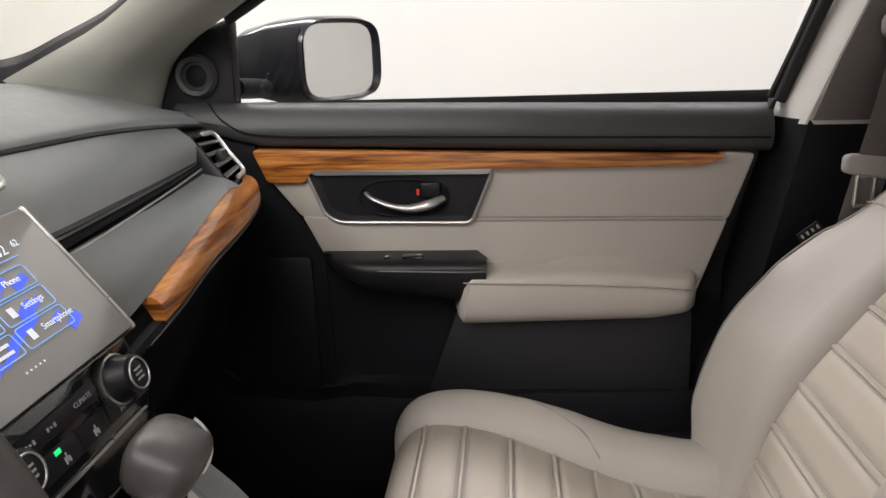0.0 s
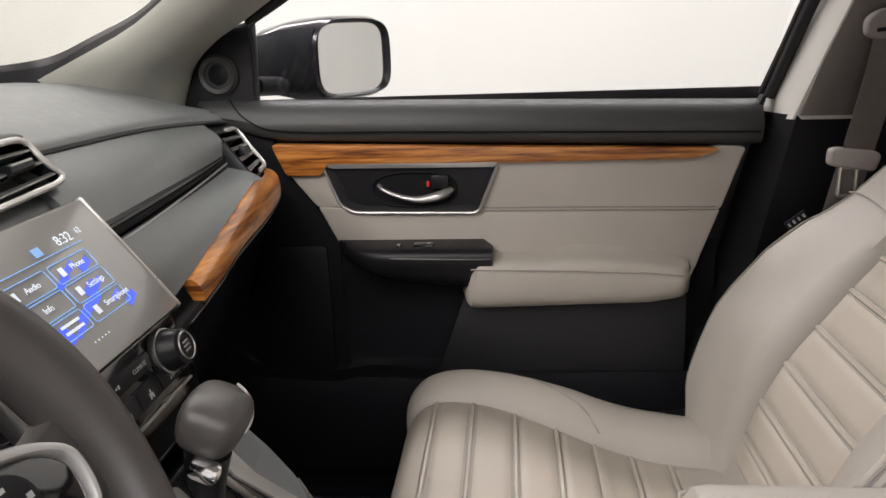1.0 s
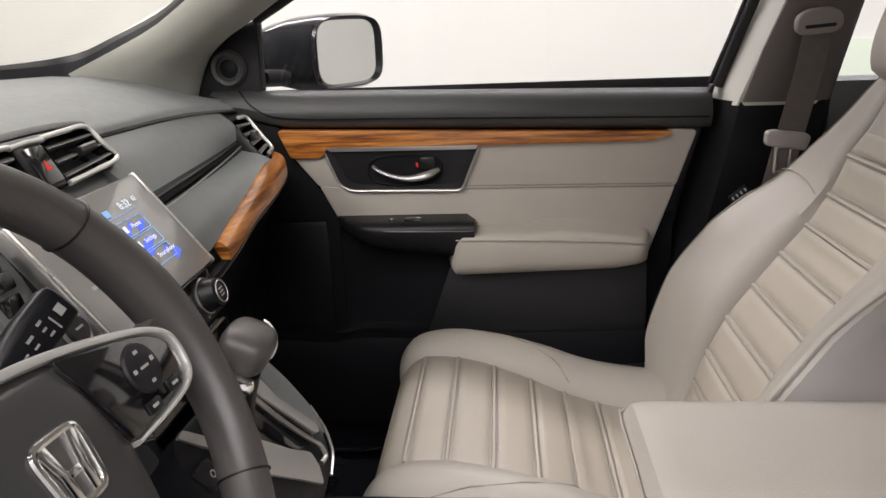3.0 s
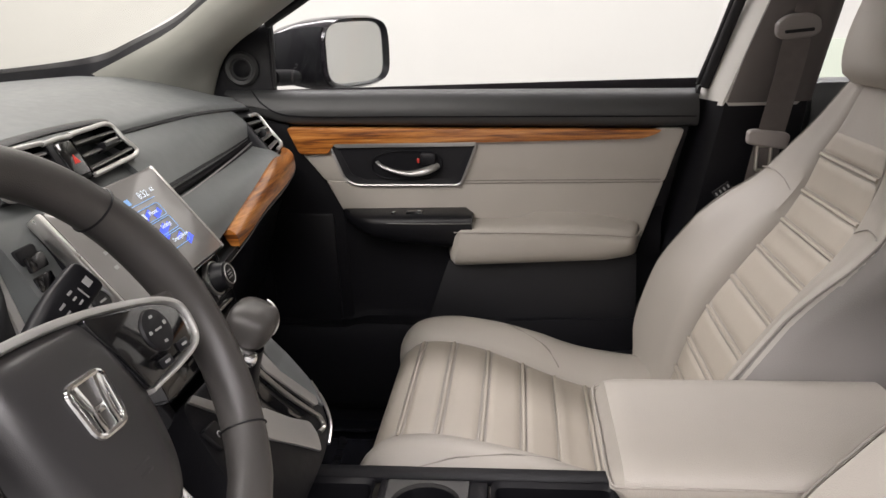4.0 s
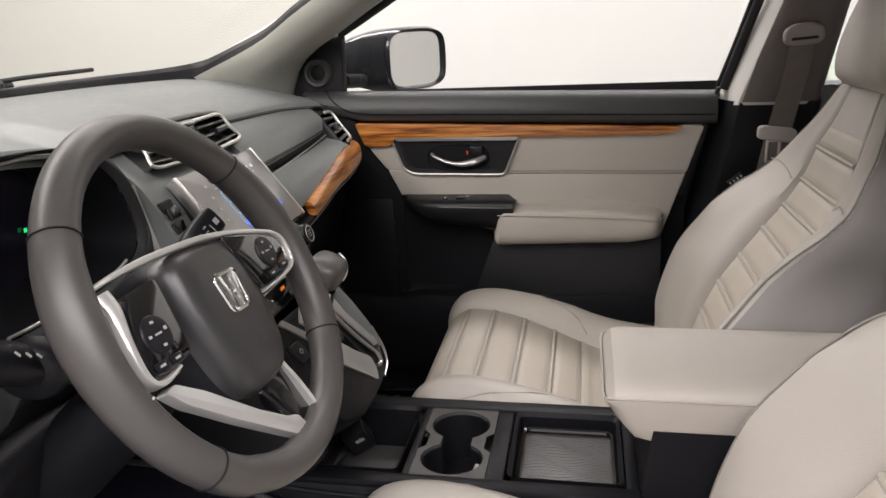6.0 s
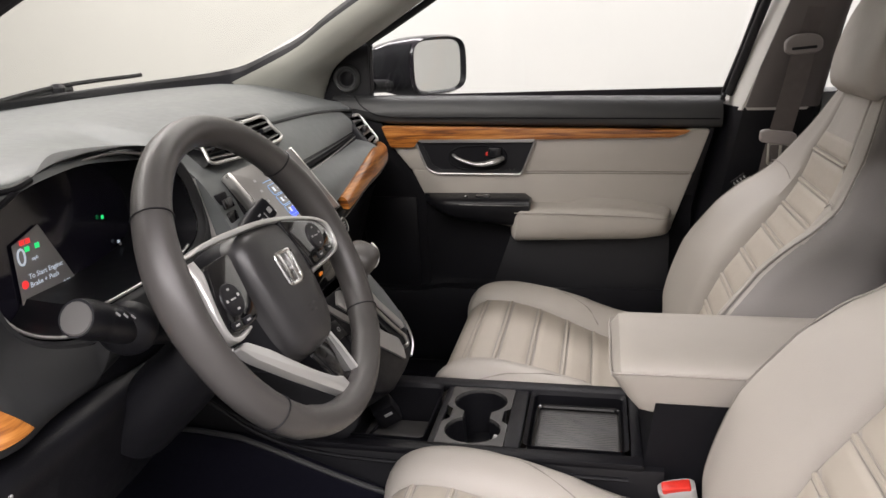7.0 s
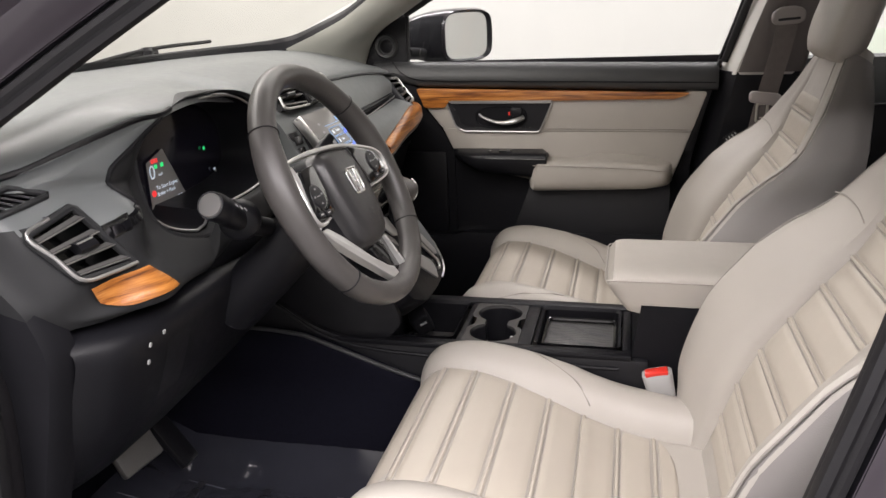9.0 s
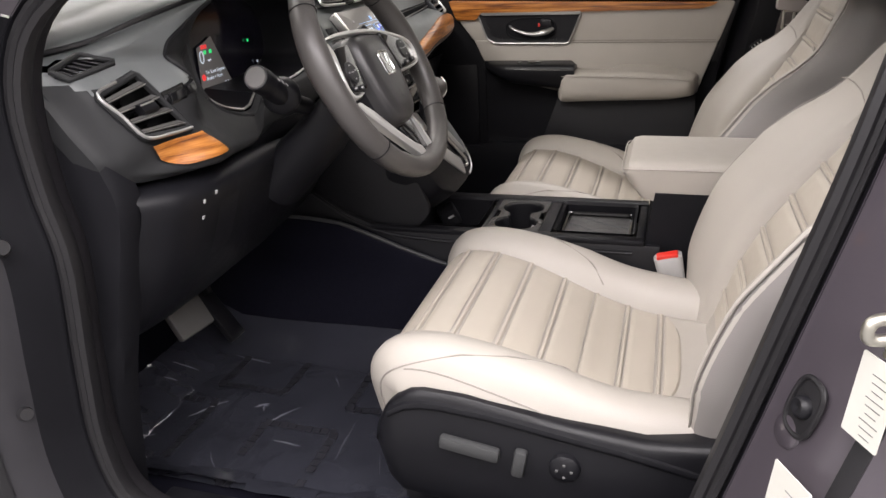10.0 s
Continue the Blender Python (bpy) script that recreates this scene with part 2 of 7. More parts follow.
class Geo:
    def __init__(self):
        self.v, self.f = [], []

    def add(self, v, f, m=None):
        n = len(self.v)
        self.v += [tuple((m @ Vector(p)) if m is not None else p) for p in v]
        self.f += [tuple(i + n for i in q) for q in f]
        return self

    def skin(self, rows, wrap=False, caps=False, loop=False, m=None):
        """A surface through rows of points. wrap: each row is closed; loop: the last row joins the first."""
        nr, nc = len(rows), len(rows[0])
        v = [tuple(float(c) for c in p) for r in rows for p in r]
        f = []
        for i in range(nr if loop else nr - 1):
            for j in range(nc if wrap else nc - 1):
                a, b = i * nc + j, i * nc + (j + 1) % nc
                c, d = ((i + 1) % nr) * nc + (j + 1) % nc, ((i + 1) % nr) * nc + j
                f.append((a, b, c, d))
        if caps:
            f.append(tuple(range(nc))[::-1])
            f.append(tuple((nr - 1) * nc + j for j in range(nc)))
        return self.add(v, f, m)

    def tube(self, path, r, n=10, m=None, caps=True, flat=1.0):
        p = [Vector(q) for q in path]
        rad = r if isinstance(r, (list, tuple)) else [r] * len(p)
        rows, up = [], None
        for i, q in enumerate(p):
            d = (p[min(i + 1, len(p) - 1)] - p[max(i - 1, 0)]).normalized()
            if up is None:
                up = Vector((0, 0, 1)) if abs(d.z) < 0.9 else Vector((1, 0, 0))
            a = d.cross(up).normalized()
            up = a.cross(d).normalized()
            rows.append([q + a * (rad[i] * math.cos(6.28318 * k / n)) + up * (rad[i] * flat * math.sin(6.28318 * k / n)) for k in range(n)])
        return self.skin(rows, wrap=True, caps=caps, m=m)

    def ring(self, path, r, n=10, m=None):
        p = [Vector(q) for q in path]
        c = sum(p, Vector()) / len(p)
        rows = []
        for i, q in enumerate(p):
            d = (p[(i + 1) % len(p)] - p[i - 1]).normalized()
            nrm = d.cross(q - c).normalized()
            a = d.cross(nrm).normalized()
            rows.append([q + a * (r * math.cos(6.28318 * k / n)) + nrm * (r * math.sin(6.28318 * k / n)) for k in range(n)])
        return self.skin(rows, wrap=True, loop=True, m=m)

    def box(self, sx, sy, sz, r=0.0, m=None, seg=2):
        bm = bmesh.new()
        bmesh.ops.create_cube(bm, size=1)
        bmesh.ops.scale(bm, vec=(sx, sy, sz), verts=bm.verts)
        if r > 0:
            bmesh.ops.bevel(bm, geom=bm.edges[:], offset=min(r, 0.49 * min(sx, sy, sz)), segments=seg, affect="EDGES", profile=0.5)
        return self.frombm(bm, m)

    def frombm(self, bm, m=None):
        bm.verts.index_update()
        v = [tuple(p.co) for p in bm.verts]
        f = [tuple(q.index for q in face.verts) for face in bm.faces]
        bm.free()
        return self.add(v, f, m)

    def plate(self, outline, depth, r=0.0, m=None, seg=2):
        """A flat outline in local x, y, from z = 0 up to depth, its upper rim rounded by r."""
        bm = bmesh.new()
        vs = [bm.verts.new((x, y, 0)) for x, y in outline]
        face = bm.faces.new(vs)
        face.normal_update()
        if face.normal.z > 0:
            face.normal_flip()
        top = bmesh.ops.extrude_face_region(bm, geom=[face])
        moved = [e for e in top["geom"] if isinstance(e, bmesh.types.BMVert)]
        bmesh.ops.translate(bm, vec=(0, 0, depth), verts=moved)
        if r > 0:
            rim = [e for e in bm.edges if all(v in moved for v in e.verts)]
            bmesh.ops.bevel(bm, geom=rim, offset=r, segments=seg, affect="EDGES", profile=0.5, clamp_overlap=True)
        bmesh.ops.recalc_face_normals(bm, faces=bm.faces[:])
        return self.frombm(bm, m)

    def lathe(self, prof, n=24, m=None):
        """Turns a profile of (radius, height) round local z."""
        rows = [[(r * math.cos(6.28318 * k / n), r * math.sin(6.28318 * k / n), h) for k in range(n)] for r, h in prof]
        return self.skin(rows, wrap=True, caps=True, m=m)


def part(name, geo, material, parent=None, label="", smooth=42):
    me = bpy.data.meshes.new(name)
    me.from_pydata(geo.v, [], geo.f)
    me.validate()
    bm = bmesh.new()
    bm.from_mesh(me)
    bmesh.ops.recalc_face_normals(bm, faces=bm.faces[:])
    bm.to_mesh(me)
    bm.free()
    if smooth:
        me.shade_smooth()
        me.set_sharp_from_angle(angle=radians(smooth))
    me.materials.append(material)
    ob = new(name, me)
    if parent:
        ob.parent = parent
    if label:
        tagged(ob, label)
    return ob


def thing(name, label, category, group="", kind="", at=(0, 0, 0)):
    ob = new(name)
    ob.empty_display_size = 0.05
    ob.location = at
    return tagged(ob, label, category, group, kind)


def alone(name, geo, material, label, category, kind="", group="", smooth=42):
    return tagged(part(name, geo, material, None, "", smooth), label, category, group, kind)


def xz(y, flip=False):
    """Maps a plate's (x, y, z) to world (x, z) at the given y, rising towards -y (towards +y with flip)."""
    s = 1 if flip else -1
    return Matrix(((1, 0, 0, 0), (0, 0, s, y), (0, 1, 0, 0), (0, 0, 0, 1)))


def text_mesh(s, size, m, material, parent, name="lettering"):
    cu = bpy.data.curves.new(name, "FONT")
    cu.body, cu.size, cu.extrude = s, size, 0.0002
    tmp = bpy.data.objects.new(name, cu)
    me = bpy.data.meshes.new_from_object(tmp)
    bpy.data.objects.remove(tmp)
    me.transform(m)
    me.materials.clear()
    me.materials.append(material)
    ob = new(name, me)
    ob.parent = parent
    return ob


def rounded(pts, r, n=4):
    """An outline with its corners rounded by r."""
    out = []
    for i, p in enumerate(pts):
        a, b, c = Vector(pts[i - 1]), Vector(p), Vector(pts[(i + 1) % len(pts)])
        u, w = (a - b), (c - b)
        k = min(r, 0.45 * u.length, 0.45 * w.length)
        s, e = b + u.normalized() * k, b + w.normalized() * k
        for j in range(n + 1):
            t = j / n
            q = s * (1 - t) ** 2 + b * (2 * t * (1 - t)) + e * t * t
            out.append((q.x, q.y))
    return out


def oval(rx, ry, n=32, p=2.0, ry2=None):
    """A rounded loop; p over 2 squares it; ry2: the height of its lower half."""
    out = []
    for k in range(n):
        a = 6.28318 * k / n
        c, s = math.cos(a), math.sin(a)
        h = ry if s >= 0 or ry2 is None else ry2
        out.append((rx * math.copysign(abs(c) ** (2 / p), c), h * math.copysign(abs(s) ** (2 / p), s)))
    return out


# ---- the showroom ----
def slab(name, sx, sy, sz, x, y, z, material, label, category):
    return alone(name, Geo().box(sx, sy, sz, 0, pose(x, y, z)), material, label, category, "structure")


slab("ground", 12, 10, 0.1, 0, -0.7, -0.05, GROUND, "smooth grey concrete floor of the showroom", "floor")
slab("wall_east", 12, 0.1, 3.7, 0, 3.6, 1.85, WALL, "plain off-white painted showroom wall", "wall")
# Never in view; greyed to cut the light it bounces into the car.
slab("wall_west", 12, 0.1, 3.7, 0, -5.6, 1.85, WALLGREY, "unseen showroom wall, greyed to cut bounced light", "wall")
slab("wall_north", 0.1, 9.1, 3.7, -5.5, -1.0, 1.85, WALL, "plain off-white painted showroom wall", "wall")
slab("wall_south", 0.1, 9.1, 3.7, 5.5, -1.0, 1.85, WALL, "plain off-white painted showroom wall", "wall")
slab("ceiling", 12, 10, 0.1, 0, -0.9, 3.75, WALL, "white showroom ceiling", "ceiling")
slab("wainscot_trim", 3.9, 0.02, 1.07, 3.47, 3.538, 0.535, GREEN, "pale green painted lower wall band", "wall")


# ---- car shell ----
floor_geo = Geo()
floor_geo.box(2.3, 0.60, 0.04, 0.01, pose(0.35, -0.43, 0.385))
floor_geo.box(2.3, 0.60, 0.04, 0.01, pose(0.35, 0.43, 0.385))
floor_geo.box(2.3, 0.28, 0.05, 0.01, pose(0.35, 0.0, 0.42))
floor_geo.box(0.05, 1.46, 0.75, 0.01, pose(-0.86, 0, 0.78))
floor_geo.box(0.30, 1.46, 0.03, 0.01, pose(-0.79, 0, 0.49, 0, 46, 0))
floor_geo.box(0.05, 1.5, 1.2, 0.01, pose(1.5, 0, 0.9))
alone("floor", floor_geo, CARPET, "black carpeted car floor, toe board and tunnel", "car floor", "structure")

roof = Geo()
rows = []
for x, z, w in ((-0.02, 1.535, 0.50), (0.10, 1.575, 0.54), (0.5, 1.60, 0.56), (1.0, 1.60, 0.56), (1.5, 1.55, 0.54)):
    rows.append([(x, w * s, z - 0.05 * abs(s) ** 3) for s in np.linspace(-1, 1, 11)])
roof.skin(rows)
roof.skin([[(x, y, z + 0.05) for x, y, z in r] for r in rows])
alone("ceiling_headliner", roof, HEADLINER, "pale grey cloth headliner under the car roof", "headliner", "structure")


# roof rails join roof to pillars on both sides
for s, nm in ((1, "roof_rail_trim"), (-1, "roof_rail_trim")):
    g = Geo()
    g.tube(crv([(-0.06, s * 0.52, 1.50), (0.10, s * 0.57, 1.535), (0.6, s * 0.59, 1.56), (1.5, s * 0.57, 1.52)], 14), 0.04, 10)
    alone(nm, g, HEADLINER, "pale grey roof rail trim along the car roof", "trim", "structure")
g = sheet([crv([(-0.80, y, 1.20), (-0.40, y * 0.93, 1.375), (0.02, y * 0.80, 1.545)], 12) for y in np.linspace(-0.77, 0.77, 15)], (0, 0.005))
ws = alone("window_windshield", g, WINDSHIELD, "clear sloping windshield glass", "windshield", "structure")
# windshield foot: black border, cowl, wiper
# the seal runs in one band up the pillar, along the foot and up the other pillar
SEAL_IN = [(0.02, 0.485, 1.535), (-0.20, 0.548, 1.442), (-0.40, 0.592, 1.336), (-0.50, 0.620, 1.279), (-0.60, 0.640, 1.238), (-0.68, 0.676, 1.205), (-0.735, 0.655, 1.198), (-0.757, 0.58, 1.202), (-0.770, 0.42, 1.208), (-0.778, 0.22, 1.214)]
SEAL_OUT = [(0.00, 0.525, 1.560), (-0.21, 0.595, 1.470), (-0.412, 0.632, 1.363), (-0.512, 0.664, 1.307), (-0.612, 0.682, 1.268), (-0.69, 0.702, 1.242), (-0.742, 0.690, 1.232), (-0.770, 0.60, 1.228), (-0.784, 0.42, 1.228), (-0.790, 0.22, 1.228)]
inner_e, outer_e = (crv([*l, (-0.780, 0, z0), *[(x, -y, z) for x, y, z in l[::-1]]], 120) for l, z0 in ((SEAL_IN, 1.216), (SEAL_OUT, 1.228)))
back_e = [np.array([-0.012, 0.03 * np.sign(p[1]) * (abs(p[1]) > 0.45), -0.035]) for p in inner_e]
alone("windshield_seal_trim", Geo().skin([[a + b, a + 0.15 * b, a, a + 0.62 * (o - a) + np.array([0.001, 0, 0.002])] for a, o, b in zip(inner_e, outer_e, back_e)]), MATTE, "black rubber seal round the windshield", "seal", "structure")
alone("windshield_border_trim", Geo().skin([[a + 0.60 * (o - a), a + 0.8 * (o - a) + np.array([0, 0, 0.001]), o, o + np.array([-0.006, 0, -0.004])] for a, o in zip(inner_e, outer_e)]), RUBBER, "dark grey printed border of the windshield", "windshield border", "structure")
wip = thing("windshield_wiper", "black windshield wiper arm with blade at rest", "wiper")
part("arm", Geo().tube(crv([(-0.86, 0.02, 1.200), (-0.845, 0.12, 1.222), (-0.835, 0.24, 1.228)], 10), 0.006, 8), HARD, wip)
part("blade", Geo().tube(crv([(-0.83, -0.08, 1.212), (-0.835, 0.20, 1.236), (-0.82, 0.46, 1.240)], 14), 0.0035, 6, flat=1.4), RUBBER, wip)
part("pivot", Geo().lathe([(0.016, 0), (0.016, 0.012), (0.008, 0.02)], 14, pose(-0.835, 0.2, 1.222)), HARD, wip)
g = Geo().skin([crv([(-0.86, y, 1.165), (-1.05, y, 1.14 - 0.05 * y * y), (-1.5, y, 1.07 - 0.1 * y * y), (-1.95, y, 0.90 - 0.1 * y * y)], 12) for y in np.linspace(-0.85, 0.85, 13)])
alone("car_hood", g, PAINT, "dark violet-grey painted car hood", "car hood", "structure")
rows = []
for x, z, w in ((-0.80, 1.10, 0.86), (-1.05, 1.085, 0.87), (-1.5, 1.0, 0.87), (-1.93, 0.83, 0.80)):
    side = [(w, z), (w + 0.03, z - 0.06), (w + 0.04, 0.62), (w, 0.34)]
    rows.append([(x, y, zz) for y, zz in side] + [(x, -y, zz) for y, zz in side[::-1]])
g = Geo().skin(rows)
g.add(rows[-1], [tuple(range(8))])
alone("car_front_body", g, PAINT, "dark violet-grey painted front body of the car", "car body", "structure")
g = Geo().skin([[(x, 1.05 * w * s, z + 0.056 - 0.05 * abs(s) ** 3) for s in np.linspace(-1, 1, 11)] for x, z, w in ((-0.02, 1.535, 0.50), (0.10, 1.575, 0.54), (0.5, 1.60, 0.56), (1.0, 1.60, 0.56), (1.5, 1.55, 0.54))])
alone("car_roof", g, PAINT, "dark violet-grey painted car roof", "car roof", "structure")
alone("cowl_trim", Geo().box(0.14, 1.5, 0.02, 0.005, pose(-0.87, 0, 1.155, 0, 8, 0)), HARD, "black plastic cowl panel below the windshield", "trim", "structure")

# interior A-pillar trims
for s in (1, -1):
    rows = []
    F = crv([(-0.760, s * 0.700, 1.180), (-0.715, s * 0.676, 1.199), (-0.60, s * 0.630, 1.239), (-0.50, s * 0.612, 1.281), (-0.40, s * 0.585, 1.338), (-0.2, s * 0.545, 1.44), (0.02, s * 0.49, 1.53)], 20)
    R = crv([(-0.530, s * 0.760, 1.085), (-0.482, s * 0.738, 1.200), (-0.432, s * 0.73, 1.248), (-0.36, s * 0.71, 1.288), (0.0, s * 0.60, 1.49)], 20)
    for a, b in zip(F, R):
        mid = (a + b) / 2 + np.array([0.02, -s * 0.03, -0.012])
        rows.append(crv([a + np.array([-0.01, s * 0.04, 0.0]), a, mid, b, b + np.array([0.0, s * 0.04, 0.01])], 13))
    alone("a_pillar_trim", Geo().skin(rows), PILLAR, "grey grained windshield pillar trim", "pillar trim", "structure")


# ---- passenger door ----
door = thing("door_1", "closed car door with grey leather, wood trim and black plastic", "car door", kind="structure", at=(0, 0, 0))
rows = []
for x in np.linspace(-0.475, 0.478, 26):
    zb = lerp(x, [-0.475, 0.478], [1.155, 1.133])
    zl = lerp(x, [-0.475, -0.40, -0.34, 0.478], [zb - 0.035, zb - 0.05, 1.085, 1.062])
    e = 0.008 if x < -0.46 or x > 0.465 else 0.0
    rows.append([(x, y, z) for y, z in crv([(0.79, zb - 0.004), (0.77, zb), (0.748 + e, zb - 0.002), (0.733 + e, zb - 0.012), (0.722 + e, zb - 0.032), (0.720 + e, zl + 0.022), (0.725 + e, zl + 0.006), (0.736 + e, zl), (0.77, zl)], 20)])
part("upper_pad", Geo().skin(rows, caps=True), DOORPAD, door, "black soft padded door top with a stitched line")
g = Geo().tube(crv([(-0.415, 0.742, 1.158), (-0.385, 0.722, 1.128), (-0.33, 0.7185, 1.105), (-0.1, 0.718, 1.098), (0.2, 0.718, 1.091), (0.47, 0.718, 1.085)], 40), 0.0014, 6)
part("stitch_line", g, MATTE, door)
part("belt_seal", Geo().tube([(-0.40, 0.785, 1.140), (0.05, 0.785, 1.131), (0.49, 0.785, 1.120)], 0.004, 8), RUBBER, door)
wood_out = rounded([(-0.341, 1.081), (0.0, 1.071), (0.408, 1.060), (0.398, 1.053), (0.368, 1.0435), (0.0, 1.043), (-0.245, 1.045), (-0.258, 1.026), (-0.318, 1.026)], 0.008)
part("wood_trim", Geo().plate(wood_out, 0.022, 0.007, xz(0.738), 3), WOOD, door, "polished orange-brown wood trim")
ins = rounded([(-0.318, 1.03), (0.0, 1.046), (0.365, 1.048), (0.405, 1.063), (0.452, 1.060), (0.418, 0.955), (0.014, 0.955), (-0.27, 0.968)], 0.008)
part("upper_insert", Geo().plate(ins, 0.018, 0.006, xz(0.743), 3), LEATHER, door)
ins = rounded([(-0.27, 0.970), (0.014, 0.957), (0.418, 0.957), (0.372, 0.82), (-0.02, 0.82), (-0.20, 0.86), (-0.236, 0.90)], 0.008)
part("lower_insert", Geo().plate(ins, 0.018, 0.006, xz(0.743), 3), LEATHER, door)
for dz in (0.0, 0.0055):
    part("insert_seam", Geo().tube([(0.02, 0.7245, 0.9585 + dz), (0.2, 0.7245, 0.957 + dz), (0.41, 0.7245, 0.955 + dz)], 0.0011, 6), PIPING, door)
fr = rounded([(-0.478, 1.15), (-0.41, 1.13), (-0.344, 1.092), (-0.322, 1.026), (-0.275, 0.965), (-0.238, 0.90), (-0.235, 0.58), (-0.478, 0.58)], 0.006)
# Blocked light in the footwell is put into this duller black plastic.
part("front_panel", Geo().plate(fr, 0.012, 0.004, xz(0.75)), MATTE, door)
rows = []
for x in np.linspace(-0.478, 0.42, 24):
    sh = lerp(x, [-0.478, -0.40, -0.05, 0.10, 0.42], [0.0, 0.02, 0.045, 0.02, 0.0])
    zt = lerp(x, [-0.478, -0.44, -0.40, -0.25, -0.2, 0.42], [0.76, 0.70, 0.67, 0.665, 0.68, 0.68])
    rows.append([(x, y, z) for y, z in crv([(0.745, 0.90), (0.742, 0.82), (0.742, zt + 0.03), (0.738, zt - 0.015), (0.70 - sh * 0.5, zt - 0.01), (0.69 - sh, zt - 0.002), (0.684 - sh, zt - 0.014), (0.684 - sh, 0.58), (0.69 - sh * 0.5, 0.47), (0.72, 0.44)], 24)])
# Same duller black as the front panel, for the footwell's shade.
part("lower_panel", Geo().skin(rows), MATTE, door, "black grained lower door panel with map pocket")
rows = []
for x in np.linspace(-0.02, 0.37, 14):
    rows.append([(x + 0.36 * (z - 0.79) * (0.37 - x) / 0.39, y, z) for y, z in crv([(0.742, 0.83), (0.722, 0.80), (0.708, 0.66), (0.720, 0.56), (0.735, 0.46)], 12)])
part("rear_pocket_panel", Geo().skin(rows), DOORGRAIN, door)
edge = rounded([(0.445, 1.075), (0.478, 1.14), (0.484, 1.14), (0.445, 0.985), (0.40, 0.77), (0.30, 0.58), (0.26, 0.46), (0.22, 0.46), (0.27, 0.60), (0.365, 0.80), (0.415, 0.955)], 0.004)
part("rear_edge", Geo().plate(edge, 0.02, 0.005, xz(0.765)), HARD, door)

# handle bezel, recess, lever and lock
bez = rounded([(-0.256, 1.046), (0.048, 1.043), (0.012, 0.956), (-0.205, 0.959), (-0.228, 0.972)], 0.012, 5)
b3 = [(x, 0.7195, z) for x, z in bez]
part("handle_bezel", Geo().ring(b3, 0.0028, 8), DARKSATIN, door, "satin chrome frame")
part("bezel_top", Geo().plate(rounded([(-0.258, 1.048), (0.046, 1.045), (0.040, 1.036), (-0.238, 1.038)], 0.003), 0.006, 0.002, xz(0.722)), SPOKE, door, "satin chrome frame")
inner = [(x * 0.97 - 0.003, 1.003 + (z - 1.003) * 0.92) for x, z in bez]
g = Geo()
g.skin([[(x, 0.7205, z) for x, z in bez], [(x, 0.7215, z) for x, z in inner], [(-0.105 + (x + 0.105) * 0.9, 0.7225, 1.002 + (z - 1.002) * 0.8) for x, z in inner]], wrap=True)
cen = [(-0.105 + (x + 0.105) * 0.9, 1.002 + (z - 1.002) * 0.8) for x, z in inner]
g.plate(cen, 0.002, 0, xz(0.7250))
hr = part("handle_recess", g, HARD, door, "black handle recess")
part("recess_lip", Geo().ring([(-0.097 + a, 0.7195, 0.999 + b) for a, b in oval(0.072, 0.030, 36, 2.6)], 0.0022, 8), MATTE, hr)
part("recess_floor", Geo().plate(oval(0.070, 0.028, 36, 2.6), 0.001, 0, xz(0.7210) @ pose(-0.097, 0.999, 0)), MATTE, hr)
lev = crv([(-0.158, 0.720, 1.007), (-0.148, 0.709, 1.001), (-0.118, 0.703, 0.990), (-0.085, 0.702, 0.9855), (-0.050, 0.705, 0.992), (-0.034, 0.718, 0.998)], 18)
part("inner_handle", Geo().tube(lev, [0.004] + [lerp(i, [0, 3, 8, 13, 17], [0.0038, 0.0042, 0.0055, 0.0095, 0.0085]) for i in range(1, 17)] + [0.008], 10, flat=0.8), DARKSATIN, door, "satin chrome door lever")
lk = part("lock_lever", Geo().box(0.032, 0.014, 0.024, 0.004, pose(-0.052, 0.717, 1.013)), HARD, door)
part("red_mark", Geo().box(0.005, 0.002, 0.010, 0.001, pose(-0.072, 0.7095, 1.010)), RED, lk)

# armrest
rows = []
for i, x in enumerate(np.linspace(-0.022, 0.374, 40)):
    k = min(1, (x + 0.022) / 0.02, (0.374 - x) / 0.03)
    k = math.sqrt(max(0.02, 1 - (1 - max(0, k)) ** 2))
    top = lerp(x, [-0.022, 0.13, 0.165, 0.25, 0.374], [0.885, 0.884, 0.888, 0.886, 0.868])
    back = lerp(x, [-0.022, 0.128, 0.142, 0.160, 0.172, 0.28, 0.374], [0.886, 0.883, 0.888, 0.901, 0.904, 0.899, 0.875])
    bot = lerp(x, [-0.022, 0.0, 0.3, 0.374], [0.812, 0.795, 0.805, 0.818])
    yo = 0.742 - (0.742 - 0.658) * k
    rows.append([(x + (0.018 * (z - 0.80) / 0.09 if x < 0.05 else 0), y, z) for y, z in crv([(0.742, bot + 0.008), (yo + 0.03 * k, bot), (yo + 0.008 * k, bot + 0.012), (yo, bot + 0.035), (yo + 0.003 * k, top - 0.014), (yo + 0.014 * k, top - 0.003), (yo + 0.04 * k, top), (0.742, back)], 22)])
part("armrest", Geo().skin(rows, caps=True), LEATHER, door, "grey leather padded door armrest")
part("armrest_seam", Geo().tube(crv([(0.0, 0.659, 0.873), (0.15, 0.6575, 0.871), (0.30, 0.6585, 0.865), (0.355, 0.664, 0.860), (0.372, 0.70, 0.862)], 24), 0.0012, 6), SEAM, door)

